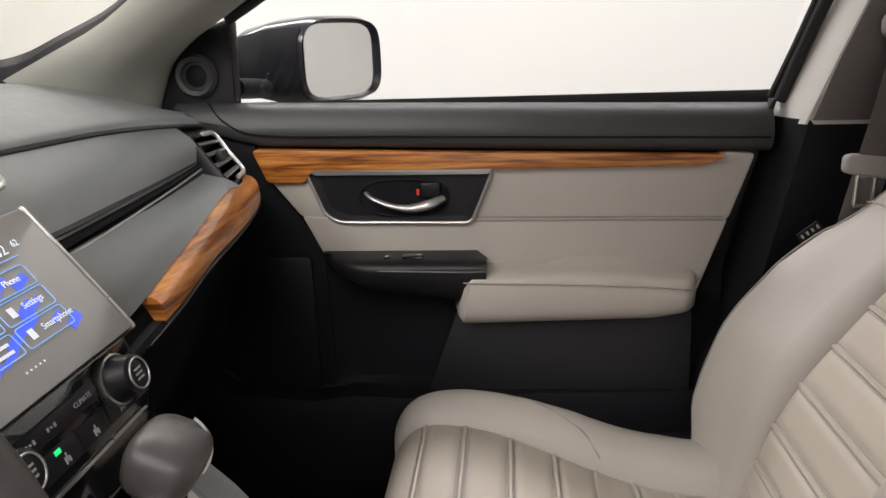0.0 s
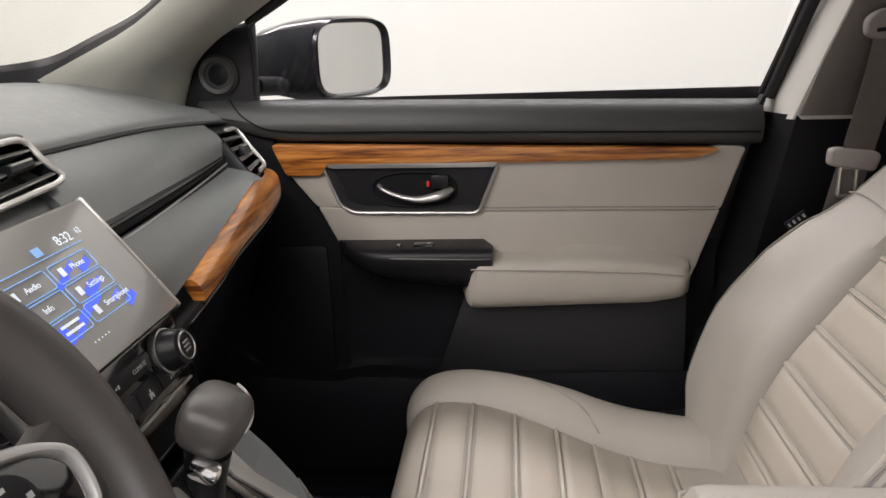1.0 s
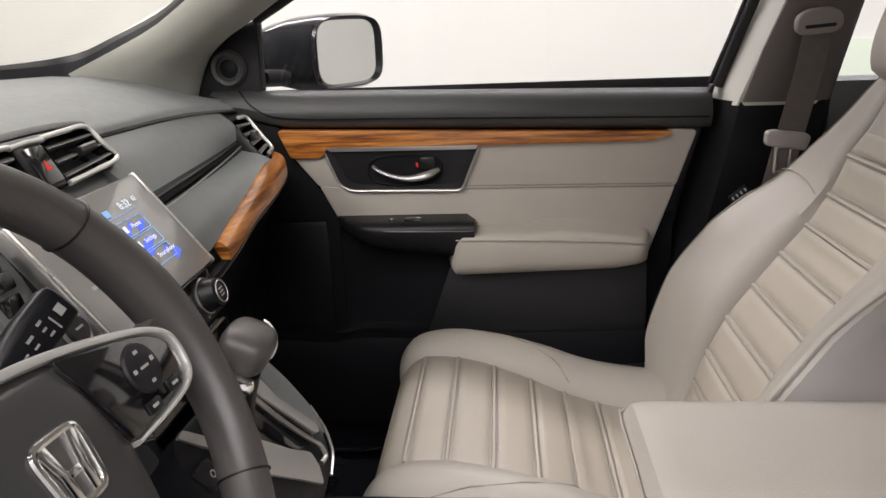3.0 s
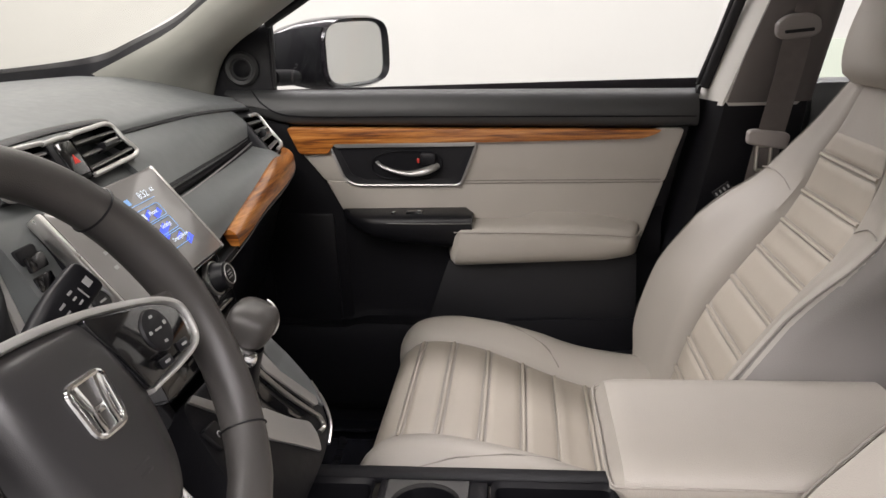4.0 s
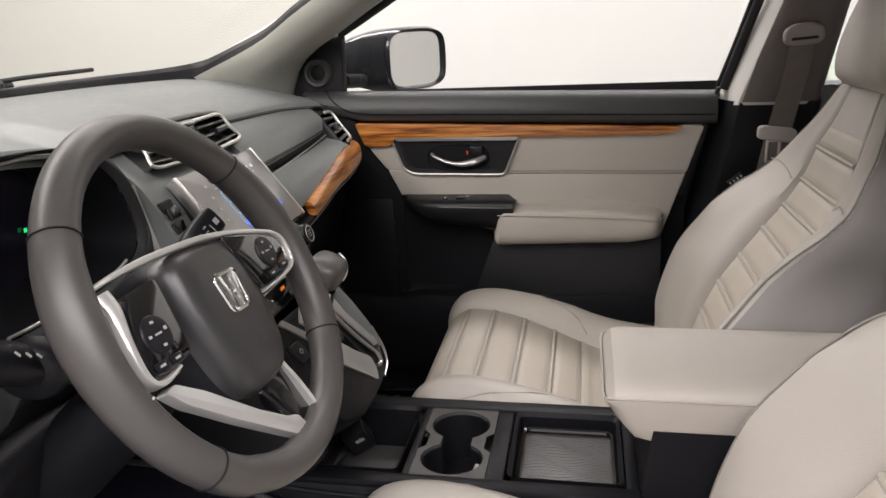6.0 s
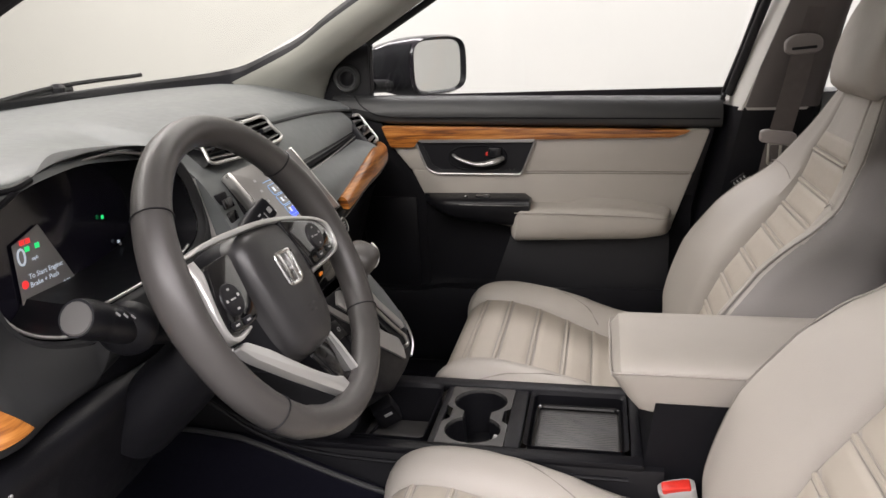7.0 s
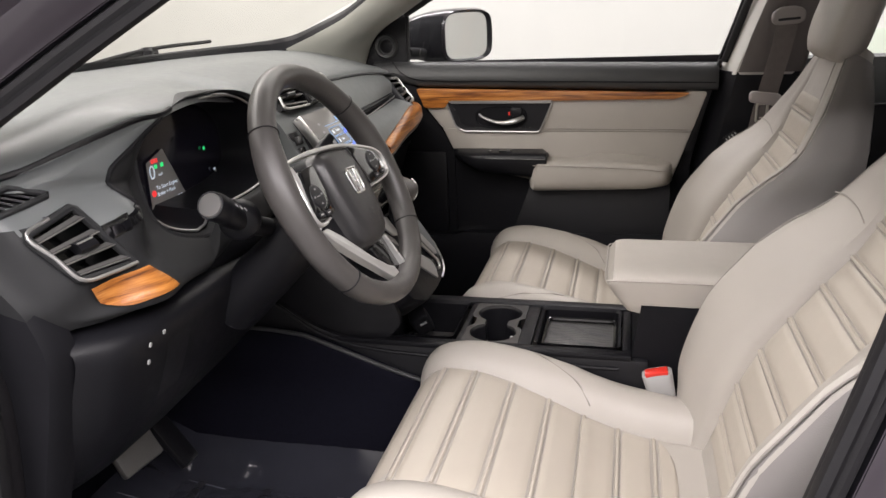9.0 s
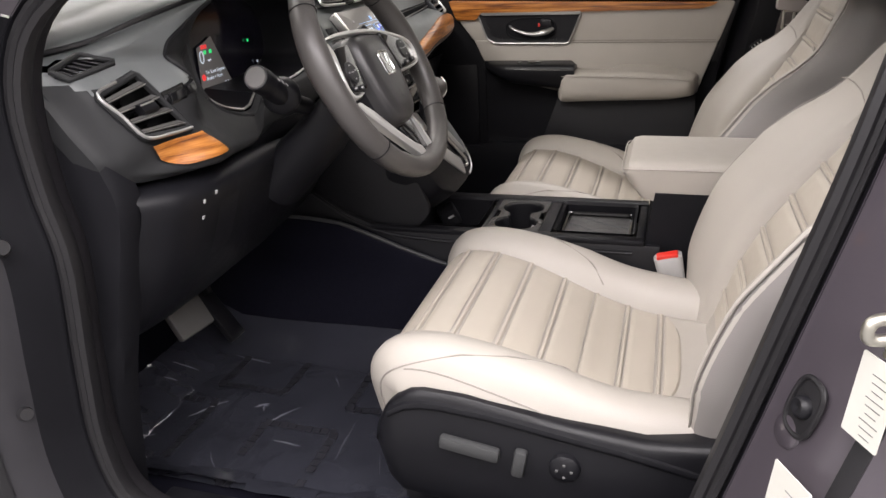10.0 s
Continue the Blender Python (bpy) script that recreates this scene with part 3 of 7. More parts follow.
# window switch panel
rows = []
for x in np.linspace(-0.236, 0.036, 18):
    k = math.sqrt(max(0.03, 1 - (1 - min(1, (x + 0.24) / 0.09)) ** 2))
    yo = 0.745 - (0.745 - 0.664) * k
    e = 0.012 if x > 0.025 else 0.0
    bot = lerp(x, [-0.236, -0.15, 0.036], [0.885, 0.845, 0.825])
    rows.append([(x, y, z) for y, z in crv([(0.745, bot), (yo + 0.02 * k, bot + 0.005), (yo + 0.003, 0.868 if bot < 0.86 else bot + 0.01), (yo, 0.890), (yo + 0.004 * k, 0.899), (yo + 0.015 * k, 0.904), (0.72, 0.908 - e), (0.748, 0.908 - e)], 20)])
part("switch_panel", Geo().skin(rows, caps=True), HARD, door, "black window switch panel")
part("switch_panel_trim", Geo().tube(crv([(-0.234, 0.735, 0.895), (-0.215, 0.695, 0.894), (-0.16, 0.668, 0.892), (0.0, 0.662, 0.890), (0.034, 0.664, 0.890)], 24), 0.0012, 6), CUPGREY, door)
sw = part("window_switch", Geo().box(0.036, 0.016, 0.008, 0.003, pose(-0.082, 0.695, 0.9055, 4, 0, 0)), GLOSS, door)
part("switch_icon", Geo().box(0.006, 0.004, 0.001, 0, pose(-0.073, 0.694, 0.9105)), ICON, sw)
part("lock_switch", Geo().box(0.010, 0.016, 0.006, 0.002, pose(-0.125, 0.695, 0.905)), GLOSS, door)
part("switch_icon", Geo().box(0.004, 0.005, 0.001, 0, pose(-0.125, 0.69, 0.909)), ICON, door)
part("speaker_cover", Geo().lathe([(0.0, 0.012), (0.07, 0.012), (0.082, 0.008), (0.086, 0.0)], 36, pose(-0.335, 0.738, 0.565, 90, 0, 0)), HARD, door, "round black speaker cover")

part("pocket_lip", Geo().tube(crv([(-0.463, 0.733, 0.70), (-0.460, 0.733, 0.670), (-0.449, 0.733, 0.617), (-0.416, 0.733, 0.584), (-0.36, 0.733, 0.574), (-0.29, 0.733, 0.571)], 30), 0.0045, 8), DARK, door)
part("front_pad", Geo().box(0.150, 0.022, 0.250, 0.010, pose(-0.335, 0.742, 0.772)), DARK, door)

# sail panel with tweeter
sail = rounded([(-0.58, 1.095), (-0.374, 1.135), (-0.368, 1.288), (-0.43, 1.268), (-0.53, 1.21)], 0.006)
part("sail_panel", Geo().plate(sail, 0.02, 0.004, xz(0.785)), HARD, door)
tw = part("tweeter_ring", Geo().lathe([(0.022, 0.0), (0.034, 0.0), (0.036, 0.004), (0.031, 0.012), (0.024, 0.010), (0.021, 0.004)], 32, pose(-0.435, 0.762, 1.198, 90, 0, 0)), DOORPAD, door, "black round tweeter")
part("grille", Geo().lathe([(0.0005, 0.008), (0.012, 0.007), (0.02, 0.003), (0.022, 0.0)], 28, pose(-0.435, 0.762, 1.198, 90, 0, 0)), DARK, tw)
g = Geo().tube(crv([(-0.372, 0.765, 1.16), (-0.369, 0.765, 1.283)], 5), 0.006, 8)
g.tube(crv([(-0.372, 0.758, 1.284), (-0.30, 0.735, 1.320), (-0.16, 0.69, 1.395), (0.0, 0.63, 1.49)], 14), 0.009, 8)
g.tube(crv([(0.481, 0.772, 1.14), (0.505, 0.752, 1.22), (0.527, 0.732, 1.30), (0.585, 0.64, 1.54)], 12), 0.0055, 8)
part("window_frame", g, RUBBER, door)
g = sheet([crv([(x, 0.79, 1.10), (x + 0.03, 0.755, 1.27), (x + 0.06, 0.665, 1.52)], 8) for x in np.linspace(-0.40, 0.48, 6)], (0.004, 0))
gl = part("window_glass", g, GLASS, door)
gl.visible_shadow = False
part("outer_skin", Geo().skin([crv([(x, 0.80, 1.15), (x, 0.88, 0.95), (x, 0.91, 0.7), (x, 0.87, 0.38)], 8) for x in np.linspace(-0.5, 0.5, 5)]), PAINT, door)

# ---- side mirror ----
mir = thing("side_mirror", "dark violet-grey door mirror with black inner housing", "car mirror", at=(0, 0, 0))
ax, nz = Vector((0.528, 0.849, 0)), Vector((0.849, -0.528, 0))
mc = Vector((-0.270, 1.03, 1.209))
def mloop(sx, sz, back, p=3.4, shift=0.0, up=0.0, wide=1.13):
    return [mc + ax * (a * wide + shift + 0.006 + 0.117 * (1.13 - wide)) + Vector((0, 0, b * 1.06 + up)) - nz * back for a, b in oval(sx, sz, 40, p)]
g = Geo().skin([mloop(0.117, 0.074, -0.006, wide=0.95), mloop(0.122, 0.079, 0.004, wide=0.95), mloop(0.122, 0.080, 0.03, wide=0.99), mloop(0.122, 0.078, 0.07, 3.0, -0.012, wide=1.06), mloop(0.112, 0.068, 0.115, 2.6, -0.034), mloop(0.085, 0.05, 0.155, 2.3, -0.052), mloop(0.045, 0.028, 0.18, 2.2, -0.06), mloop(0.004, 0.004, 0.19, 2, -0.06)], wrap=True)
part("housing", g, MIRRORSHELL, mir, "dark violet-grey painted mirror shell")
g = Geo().skin([mloop(0.114, 0.072, -0.008, 4.2, wide=0.95), mloop(0.106, 0.067, -0.001, 4.4, wide=0.95), mloop(0.102, 0.065, 0.012, 4.4, wide=0.95)], wrap=True)
part("rim", g, HARD, mir)
part("mirror_glass", Geo().skin([mloop(0.106, 0.067, 0.004, 4.4, wide=0.95), mloop(0.0005, 0.0005, 0.004, wide=0.95)], wrap=True), MIRROR, mir, smooth=0)
# black inner side of the housing and the foot
rows = []
for sx, sz, back, p, sh_, wd in ((0.1232, 0.0812, 0.001, 3.4, 0.0, 0.95), (0.1232, 0.0812, 0.03, 3.4, 0.0, 0.99), (0.1232, 0.079, 0.070, 3.1, -0.012, 1.06), (0.113, 0.069, 0.110, 2.7, -0.033, 1.13)):
    lp = mloop(sx, sz, back, p, sh_, wide=wd)
    rows.append(lp[16:28])
g = Geo().skin(rows)
part("inner_cover", g, MATTE, mir, "matte black inner side of the mirror housing")
part("foot", Geo().skin([[Vector((-0.42, 0.80, 1.175)) + Vector((a * 0.9, 0, b)) for a, b in oval(0.055, 0.018, 20, 3)], [Vector((-0.39, 0.88, 1.168)) + Vector((a * 0.8, 0, b)) for a, b in oval(0.055, 0.018, 20, 3)]], wrap=True, caps=True), MATTE, mir)


# ---- passenger B pillar and belt ----
g = Geo().skin([[(x, y, z) for x, y in ((x0 - 0.012, 0.80), (x0 + 0.010, 0.725), (x0 + 0.03, 0.703), (x1, 0.70), (x1 + 0.02, 0.73), (x1 + 0.02, 0.79))]
               for z, x0, x1 in ((0.42, 0.26, 0.62), (0.55, 0.31, 0.62), (0.70, 0.38, 0.63), (0.85, 0.437, 0.635), (0.98, 0.462, 0.65), (1.06, 0.478, 0.66), (1.112, 0.488, 0.665))], caps=True)
alone("b_pillar_lower_trim", g, DARK, "black grained lower door pillar trim", "pillar trim", "structure")
rows = []
for z, x0, x1, y in ((1.105, 0.494, 0.668, 0.70), (1.2, 0.525, 0.682, 0.682), (1.30, 0.557, 0.696, 0.66), (1.42, 0.592, 0.715, 0.622), (1.56, 0.64, 0.74, 0.56)):
    rows.append([(x, yy, z) for x, yy in crv([(x0 - 0.012, y + 0.09), (x0 + 0.010, y + 0.020), (x0 + 0.026, y + 0.003), (x1 - 0.02, y), (x1, y + 0.015), (x1 + 0.004, y + 0.06)], 16)])
alone("b_pillar_upper_trim", Geo().skin(rows), HEADLINER, "pale grey upper door pillar trim", "pillar trim", "structure")
rows = []
for z, x0, x1, y in ((1.112, 0.520, 0.672, 0.70), (1.2, 0.541, 0.684, 0.682), (1.30, 0.572, 0.698, 0.66), (1.42, 0.608, 0.717, 0.622), (1.54, 0.652, 0.735, 0.568)):
    rows.append([(x, yy, z) for x, yy in crv([(x0, y + 0.004), (x0 + 0.006, y - 0.007), (x1 - 0.018, y - 0.009), (x1 + 0.004, y + 0.012), (x1 + 0.008, y + 0.06)], 14)])
alone("b_pillar_belt_trim", Geo().skin(rows), BELTCOVER, "dark taupe belt cover on the door pillar", "pillar trim", "structure")
g = Geo().tube(crv([(0.492, 0.762, 1.135), (0.514, 0.745, 1.215), (0.538, 0.722, 1.30), (0.60, 0.63, 1.54)], 12), 0.010, 10)
alone("b_pillar_seal_trim", g, RUBBER, "dark rubber seal along the door pillar", "seal", "structure")
belt = thing("seat_belt", "dark taupe seat belt hanging from the door pillar", "seat belt")
def ribbon(path, w, side):
    return Geo().skin([[Vector(p) - Vector(side) * w / 2 + Vector((0, 0.0006, 0)), Vector(p) - Vector(side) * w / 2, Vector(p) + Vector(side) * w / 2, Vector(p) + Vector(side) * w / 2 + Vector((0, 0.0012, 0))] for p in path], wrap=True, caps=True)
part("webbing", ribbon(crv([(0.618, 0.645, 1.245), (0.605, 0.636, 1.17), (0.582, 0.625, 1.07), (0.565, 0.635, 0.95), (0.555, 0.665, 0.75), (0.55, 0.685, 0.50)], 20), 0.048, (1, 0, 0.12)), WEBBING, belt)
part("upper_webbing", ribbon(crv([(0.622, 0.648, 1.262), (0.632, 0.642, 1.31), (0.64, 0.648, 1.345), (0.645, 0.668, 1.36)], 10), 0.034, (1, 0, -0.1)), WEBBING, belt)
gd = rounded([(-0.046, -0.016), (-0.030, -0.026), (0.030, -0.026), (0.046, -0.016), (0.046, 0.012), (0.022, 0.026), (-0.022, 0.026), (-0.046, 0.012)], 0.012)
guide = part("belt_guide", Geo().plate(gd, 0.014, 0.006, xz(0.652) @ pose(0.616, 1.248, 0, 0, 0, 4) @ Matrix.Diagonal((0.82, 0.82, 1, 1)), 3), BELTPLASTIC, belt, "taupe plastic belt guide")
part("slot", Geo().plate(rounded([(-0.030, -0.013), (0.030, -0.013), (0.030, -0.006), (-0.030, -0.006)], 0.003), 0.002, 0, xz(0.6385) @ pose(0.616, 1.248, 0, 0, 0, 4) @ Matrix.Diagonal((0.82, 0.82, 1, 1))), HARD, guide)
tng = part("belt_tongue", Geo().plate(rounded([(-0.036, -0.010), (0.034, -0.014), (0.038, 0.012), (0.026, 0.018), (-0.026, 0.018), (-0.038, 0.014)], 0.008), 0.014, 0.005, xz(0.634) @ pose(0.577, 1.052, 0, 0, 0, -6), 3), TONGUE, belt, "taupe plastic belt tongue")
g = Geo().ring([(0.572 + x, 0.626, 1.018 + z) for x, z in rounded([(-0.012, -0.02), (0.012, -0.02), (0.012, 0.024), (-0.012, 0.024)], 0.004)], 0.0035, 8)
part("metal_latch", g, STEEL, tng)
# rear passenger door, seen past the pillar
rd = thing("door_2", "black padded top of the closed rear car door", "car door", kind="structure")
part("upper_pad", Geo().box(0.80, 0.07, 0.12, 0.015, pose(1.08, 0.76, 1.085)), DASH, rd)
part("lower_panel", Geo().box(0.80, 0.06, 0.60, 0.01, pose(1.08, 0.775, 0.72)), DARK, rd)


# ---- front seats ----
CUSH = crv([(-0.062, 0.49), (-0.088, 0.545), (-0.100, 0.605), (-0.092, 0.655), (-0.060, 0.686), (0.0, 0.690), (0.075, 0.671), (0.137, 0.648), (0.195, 0.624), (0.25, 0.607), (0.31, 0.597), (0.40, 0.594), (0.46, 0.60)], 64)
BACK = crv([(0.375, 0.56), (0.405, 0.64), (0.428, 0.715), (0.462, 0.79), (0.497, 0.845), (0.538, 0.905), (0.570, 0.95), (0.595, 1.0), (0.614, 1.06), (0.632, 1.11), (0.650, 1.165), (0.672, 1.205)], 60)


def seat_point(path, u, y, h):
    """A place on the seat: u along the path (0 to 1), y across, h out along the normal."""
    k = u * (len(path) - 1)
    i = min(int(k), len(path) - 2)
    p = path[i] + (path[i + 1] - path[i]) * (k - i)
    a, b = path[max(0, i - 1)], path[min(len(path) - 1, i + 2)]
    d = (b - a) / np.linalg.norm(b - a)
    n = np.array([-d[1], d[0]])
    return p[0] + n[0] * h, y, p[1] + n[1] * h


def u_at(path, axis, value, first=0):
    """Where along the path its x (0) or z (1) reaches a value, past the front roll."""
    for i in range(first, len(path) - 1):
        if path[i][axis] <= value <= path[i + 1][axis]:
            return (i + (value - path[i][axis]) / (path[i + 1][axis] - path[i][axis])) / (len(path) - 1)
    return 1.0


def cushion_cross(u):
    """Across the cushion: half-widths and heights above the centre line."""
    b = lerp(u, [0, 0.16, 0.30, 0.42, 0.60, 0.8, 1], [0.0, 0.006, 0.024, 0.033, 0.047, 0.05, 0.045])
    w = lerp(u, [0, 0.15, 0.3, 0.5, 0.8, 1], [0.225, 0.243, 0.264, 0.272, 0.268, 0.25])
    pw = lerp(u, [0, 0.3, 0.7, 1], [0.172, 0.172, 0.157, 0.135])
    return [(0, 0), (0.4 * pw, 0), (0.8 * pw, 0.001), (pw - 0.006, 0.002), (pw, -0.003), (pw + 0.008, 0.3 * b + 0.002), (pw + 0.025, 0.80 * b), (0.5 * (pw + w) + 0.004, b), (w - 0.028, 0.86 * b - 0.004), (w - 0.010, 0.45 * b - 0.02), (w, -0.045), (w - 0.002, -0.10), (w - 0.02, -0.15), (0, -0.15)]


def back_cross(u):
    b = lerp(u, [0, 0.15, 0.30, 0.45, 0.55, 0.66, 0.78, 0.9, 1], [0.03, 0.066, 0.078, 0.073, 0.056, 0.030, 0.010, 0.003, 0.0])
    w = lerp(u, [0, 0.15, 0.35, 0.55, 0.68, 0.80, 0.92, 1], [0.235, 0.258, 0.262, 0.252, 0.232, 0.185, 0.135, 0.10])
    pw = lerp(u, [0, 0.3, 0.6, 0.76, 0.82, 0.92, 1], [0.130, 0.124, 0.114, 0.104, 0.085, 0.07, 0.05])
    t = lerp(u, [0, 0.3, 0.8, 1], [0.12, 0.13, 0.085, 0.05])
    return [(0, 0), (0.4 * pw, 0), (0.8 * pw, 0.001), (pw - 0.006, 0.002), (pw, -0.003), (pw + 0.008, 0.25 * b + 0.002), (pw + (w - pw) * 0.35, 0.55 * b), (pw + (w - pw) * 0.66, 0.90 * b), (w - 0.016, b), (w - 0.002, 0.6 * b - 0.006), (w, -0.2 * t), (w - 0.004, -0.6 * t), (w - 0.03, -t), (0, -t - 0.01)]


def seat_shell(path, cross, nu):
    rows = []
    for u in np.linspace(0, 1, nu):
        c = cross(u)
        half = crv(c[:-1], 26).tolist() + [c[-1]]
        loop = half + [(-a, h) for a, h in half[-2:0:-1]]
        rows.append([seat_point(path, u, a, h) for a, h in loop])
    return Geo().skin(rows, wrap=True, caps=True)


def seat_pad(path, cross, u0, u1, round_end=0.0, puff=0.0038, first=0.0, last=0.0):
    """One puffed leather panel between two seams."""
    rows = []
    nu, nv = 9, 15
    for i in range(nu):
        s = i / (nu - 1)
        u = u0 + (u1 - u0) * s
        pw = cross(u)[4][0] - 0.004
        row = []
        for j in range(nv):
            t = 2 * j / (nv - 1) - 1
            uu = u - round_end * (t * t) ** 2 * s
            e = min(1.0, 5 * (1 - abs(2 * s - 1)) ** 0.9) * min(1.0, 7 * (1 - abs(t)))
            row.append(seat_point(path, uu, pw * t, 0.0012 + puff * (e ** 0.5) * (1 - 0.15 * (2 * s - 1) ** 2) + min(1.0, 7 * (1 - abs(t))) * (first * max(0.0, 1 - 2.2 * s) ** 1.5 + last * max(0.0, 2.2 * s - 1.2) ** 1.5)))
        rows.append(row)
    return Geo().skin(rows)


def cross_line(path, cross, u, r, frac=1.0, bow=0.0, lift=0.0030):
    pts = []
    for t in np.linspace(-1, 1, 17):
        pw = (cross(u)[4][0] - 0.006) * frac
        pts.append(seat_point(path, u - bow * t * t, pw * t, lift))
    return Geo().tube(pts, r, 6)


def front_seat(name, label, side):
    """A front seat round its own centre line; side is +1 where its outer flank lies towards +y."""
    s = thing(name, label, "car seat", "front seats", at=(0, 0, 0))
    part("cushion", seat_shell(CUSH, cushion_cross, 56), LEATHER, s, "light grey leather seat cushion")
    xs = [-0.052, 0.006, 0.071, 0.135, 0.195, 0.252, 0.311, 0.352]
    us = [0.10] + [u_at(CUSH, 0, x, 10) for x in xs]
    gap = 0.015
    for a, b in zip(us, us[1:]):
        step = 0.006 if abs(a - us[5]) < 1e-6 else 0.0
        part("cushion_pad", seat_pad(CUSH, cushion_cross, a + gap * (0.0 if step else 0.5), b - gap * 0.5, 0.03 if b == us[-1] else 0.0, first=step), LEATHER_PAD, s)
    for u in us[1:-1]:
        part("cushion_rib", cross_line(CUSH, cushion_cross, u, 0.0034, 1.0, 0.0, 0.0022), LEATHER_PAD, s)
        for k in (-0.0085, 0.0085):
            part("stitch", cross_line(CUSH, cushion_cross, u + k, 0.0006, 1.0, 0.0, 0.0022), SEAM, s)
    part("backrest", seat_shell(BACK, back_cross, 50), LEATHER, s, "light grey leather backrest with side bolsters")
    zs = [0.62, 0.666, 0.724, 0.786, 0.843, 0.898, 0.945, 0.995, 1.056, 1.098]
    us = [u_at(BACK, 1, z) for z in zs]
    for a, b in zip(us, us[1:]):
        part("back_pad", seat_pad(BACK, back_cross, a + 0.008, b - 0.008, 0.0, 0.004, last=0.006 if abs(b - us[6]) < 1e-6 else 0.0), LEATHER_PAD, s)
    for u in us[1:-1]:
        part("back_rib", cross_line(BACK, back_cross, u, 0.0040, 1.0, 0.0, 0.0018), LEATHER_PAD, s)
        for k in (-0.0085, 0.0085):
            part("stitch", cross_line(BACK, back_cross, u + k, 0.0007, 1.0, 0.0, 0.0022), SEAM, s)
    # grey vinyl flanks of the backrest
    for k in (1, -1):
        rows = []
        for u in np.linspace(0.04, 0.97, 40):
            c = crv(back_cross(u)[8:13], 10)
            rows.append([seat_point(BACK, u, k * (a + 0.0012 + 0.003 * (i > 0)), h - (0.002 if i == 0 else 0.0)) for i, (a, h) in enumerate(c)])
        part("back_flank", Geo().skin(rows), SIDEGREY, s, "grey vinyl side of the backrest")
    # seams along the bolsters
    for k in (1, -1):
        pts = []
        for u in np.linspace(0.13, 0.66, 44):
            c = cushion_cross(u)
            w = max(0.0, (u - 0.30) / 0.36) ** 1.6
            a = c[9][0] + (c[5][0] - c[9][0]) * w
            pts.append(seat_point(CUSH, u, k * a, lerp(a, [p[0] for p in c[4:11]], [p[1] for p in c[4:11]]) + 0.0008))
        part("cushion_seam", Geo().tube(pts, 0.0013, 6), PIPING, s)
        pts = [seat_point(CUSH, u, k * cushion_cross(u)[9][0], cushion_cross(u)[9][1] + 0.0005) for u in np.linspace(0.34, 0.86, 36)]
        part("cushion_seam", Geo().tube(pts, 0.0011, 6), PIPING, s)
        pts = [seat_point(BACK, u, k * (back_cross(u)[8][0] + 0.004), back_cross(u)[8][1] - 0.001) for u in np.linspace(0.05, 0.95, 40)]
        part("back_seam", Geo().tube(pts, 0.0016, 6), PIPING, s)
        u = u_at(BACK, 1, 0.985)
        pts = []
        for f in np.linspace(0.04, 0.86, 12):
            c = back_cross(u)
            a = c[5][0] + (c[10][0] - c[5][0]) * f
            h = lerp(a, [p[0] for p in c[4:11]], [p[1] for p in c[4:11]])
            pts.append(seat_point(BACK, u + 0.03 * math.sin(f * 2.6), k * a, h + 0.001))
        part("shoulder_seam", Geo().tube(pts, 0.0011, 6), SEAM, s)
    # headrest
    rows = []
    for v in np.linspace(-1, 1, 17):
        e = (1 - abs(v) ** 3.2) ** (1 / 2.4) if abs(v) < 1 else 0.02
        z = 1.266 + 0.098 * v
        cx = 0.682 + 0.10 * 0.30 * v + 0.012 * v * v
        w = (0.128 - 0.004 * v) * (0.76 + 0.24 * e)
        d = 0.046 * (0.45 + 0.55 * e)
        rows.append([(cx + d * b - (0.012 * (a / w) ** 2), a, z) for a, b in [(x * w, y) for x, y in oval(1, 1, 36, 3.0)]])
    part("headrest", Geo().skin(rows, wrap=True, caps=True), LEATHER, s, "light grey leather headrest")
    for k in (1, -1):
        part("headrest_post", Geo().tube([(0.672, 0.05 * k, 1.13), (0.668, 0.05 * k, 1.21)], 0.006, 10), CHROME, s)
    # outer side cover with its switches and the lower frame
    o = side
    rows = []
    for x in np.linspace(-0.088, 0.46, 28):
        zt = lerp(x, [-0.088, -0.06, -0.02, 0.05, 0.19, 0.30, 0.38, 0.46], [0.585, 0.640, 0.664, 0.661, 0.635, 0.622, 0.630, 0.645])
        zb = lerp(x, [-0.088, -0.06, 0.1, 0.46], [0.55, 0.475, 0.455, 0.46])
        k = min(1.0, (x + 0.095) / 0.03)
        y0, y1 = 0.235, 0.245 + 0.036 * math.sqrt(k)
        rows.append([(x, o * y, z) for y, z in crv([(y0, zt - 0.004), (y1 - 0.012, zt), (y1 - 0.002, zt - 0.010), (y1, zt - 0.03), (y1 + 0.003, (zt + zb) / 2), (y1 - 0.008, zb + 0.008), (y0, zb)], 18)])
    cov = part("side_cover", Geo().skin(rows, caps=True), HARD, s, "black plastic seat side cover")
    rows = []
    for x in np.linspace(-0.06, 0.42, 20):
        zt = lerp(x, [-0.06, -0.03, 0.0, 0.086, 0.187, 0.269, 0.365, 0.42], [0.622, 0.640, 0.645, 0.638, 0.621, 0.608, 0.588, 0.572])
        rows.append([(x, o * (0.281 + d), zt + h) for d, h in ((-0.008, 0.010), (0.003, 0.005), (0.0045, 0.0), (0.003, -0.005), (-0.008, -0.012))])
    part("cover_ridge", Geo().skin(rows, caps=True), HARD, cov)
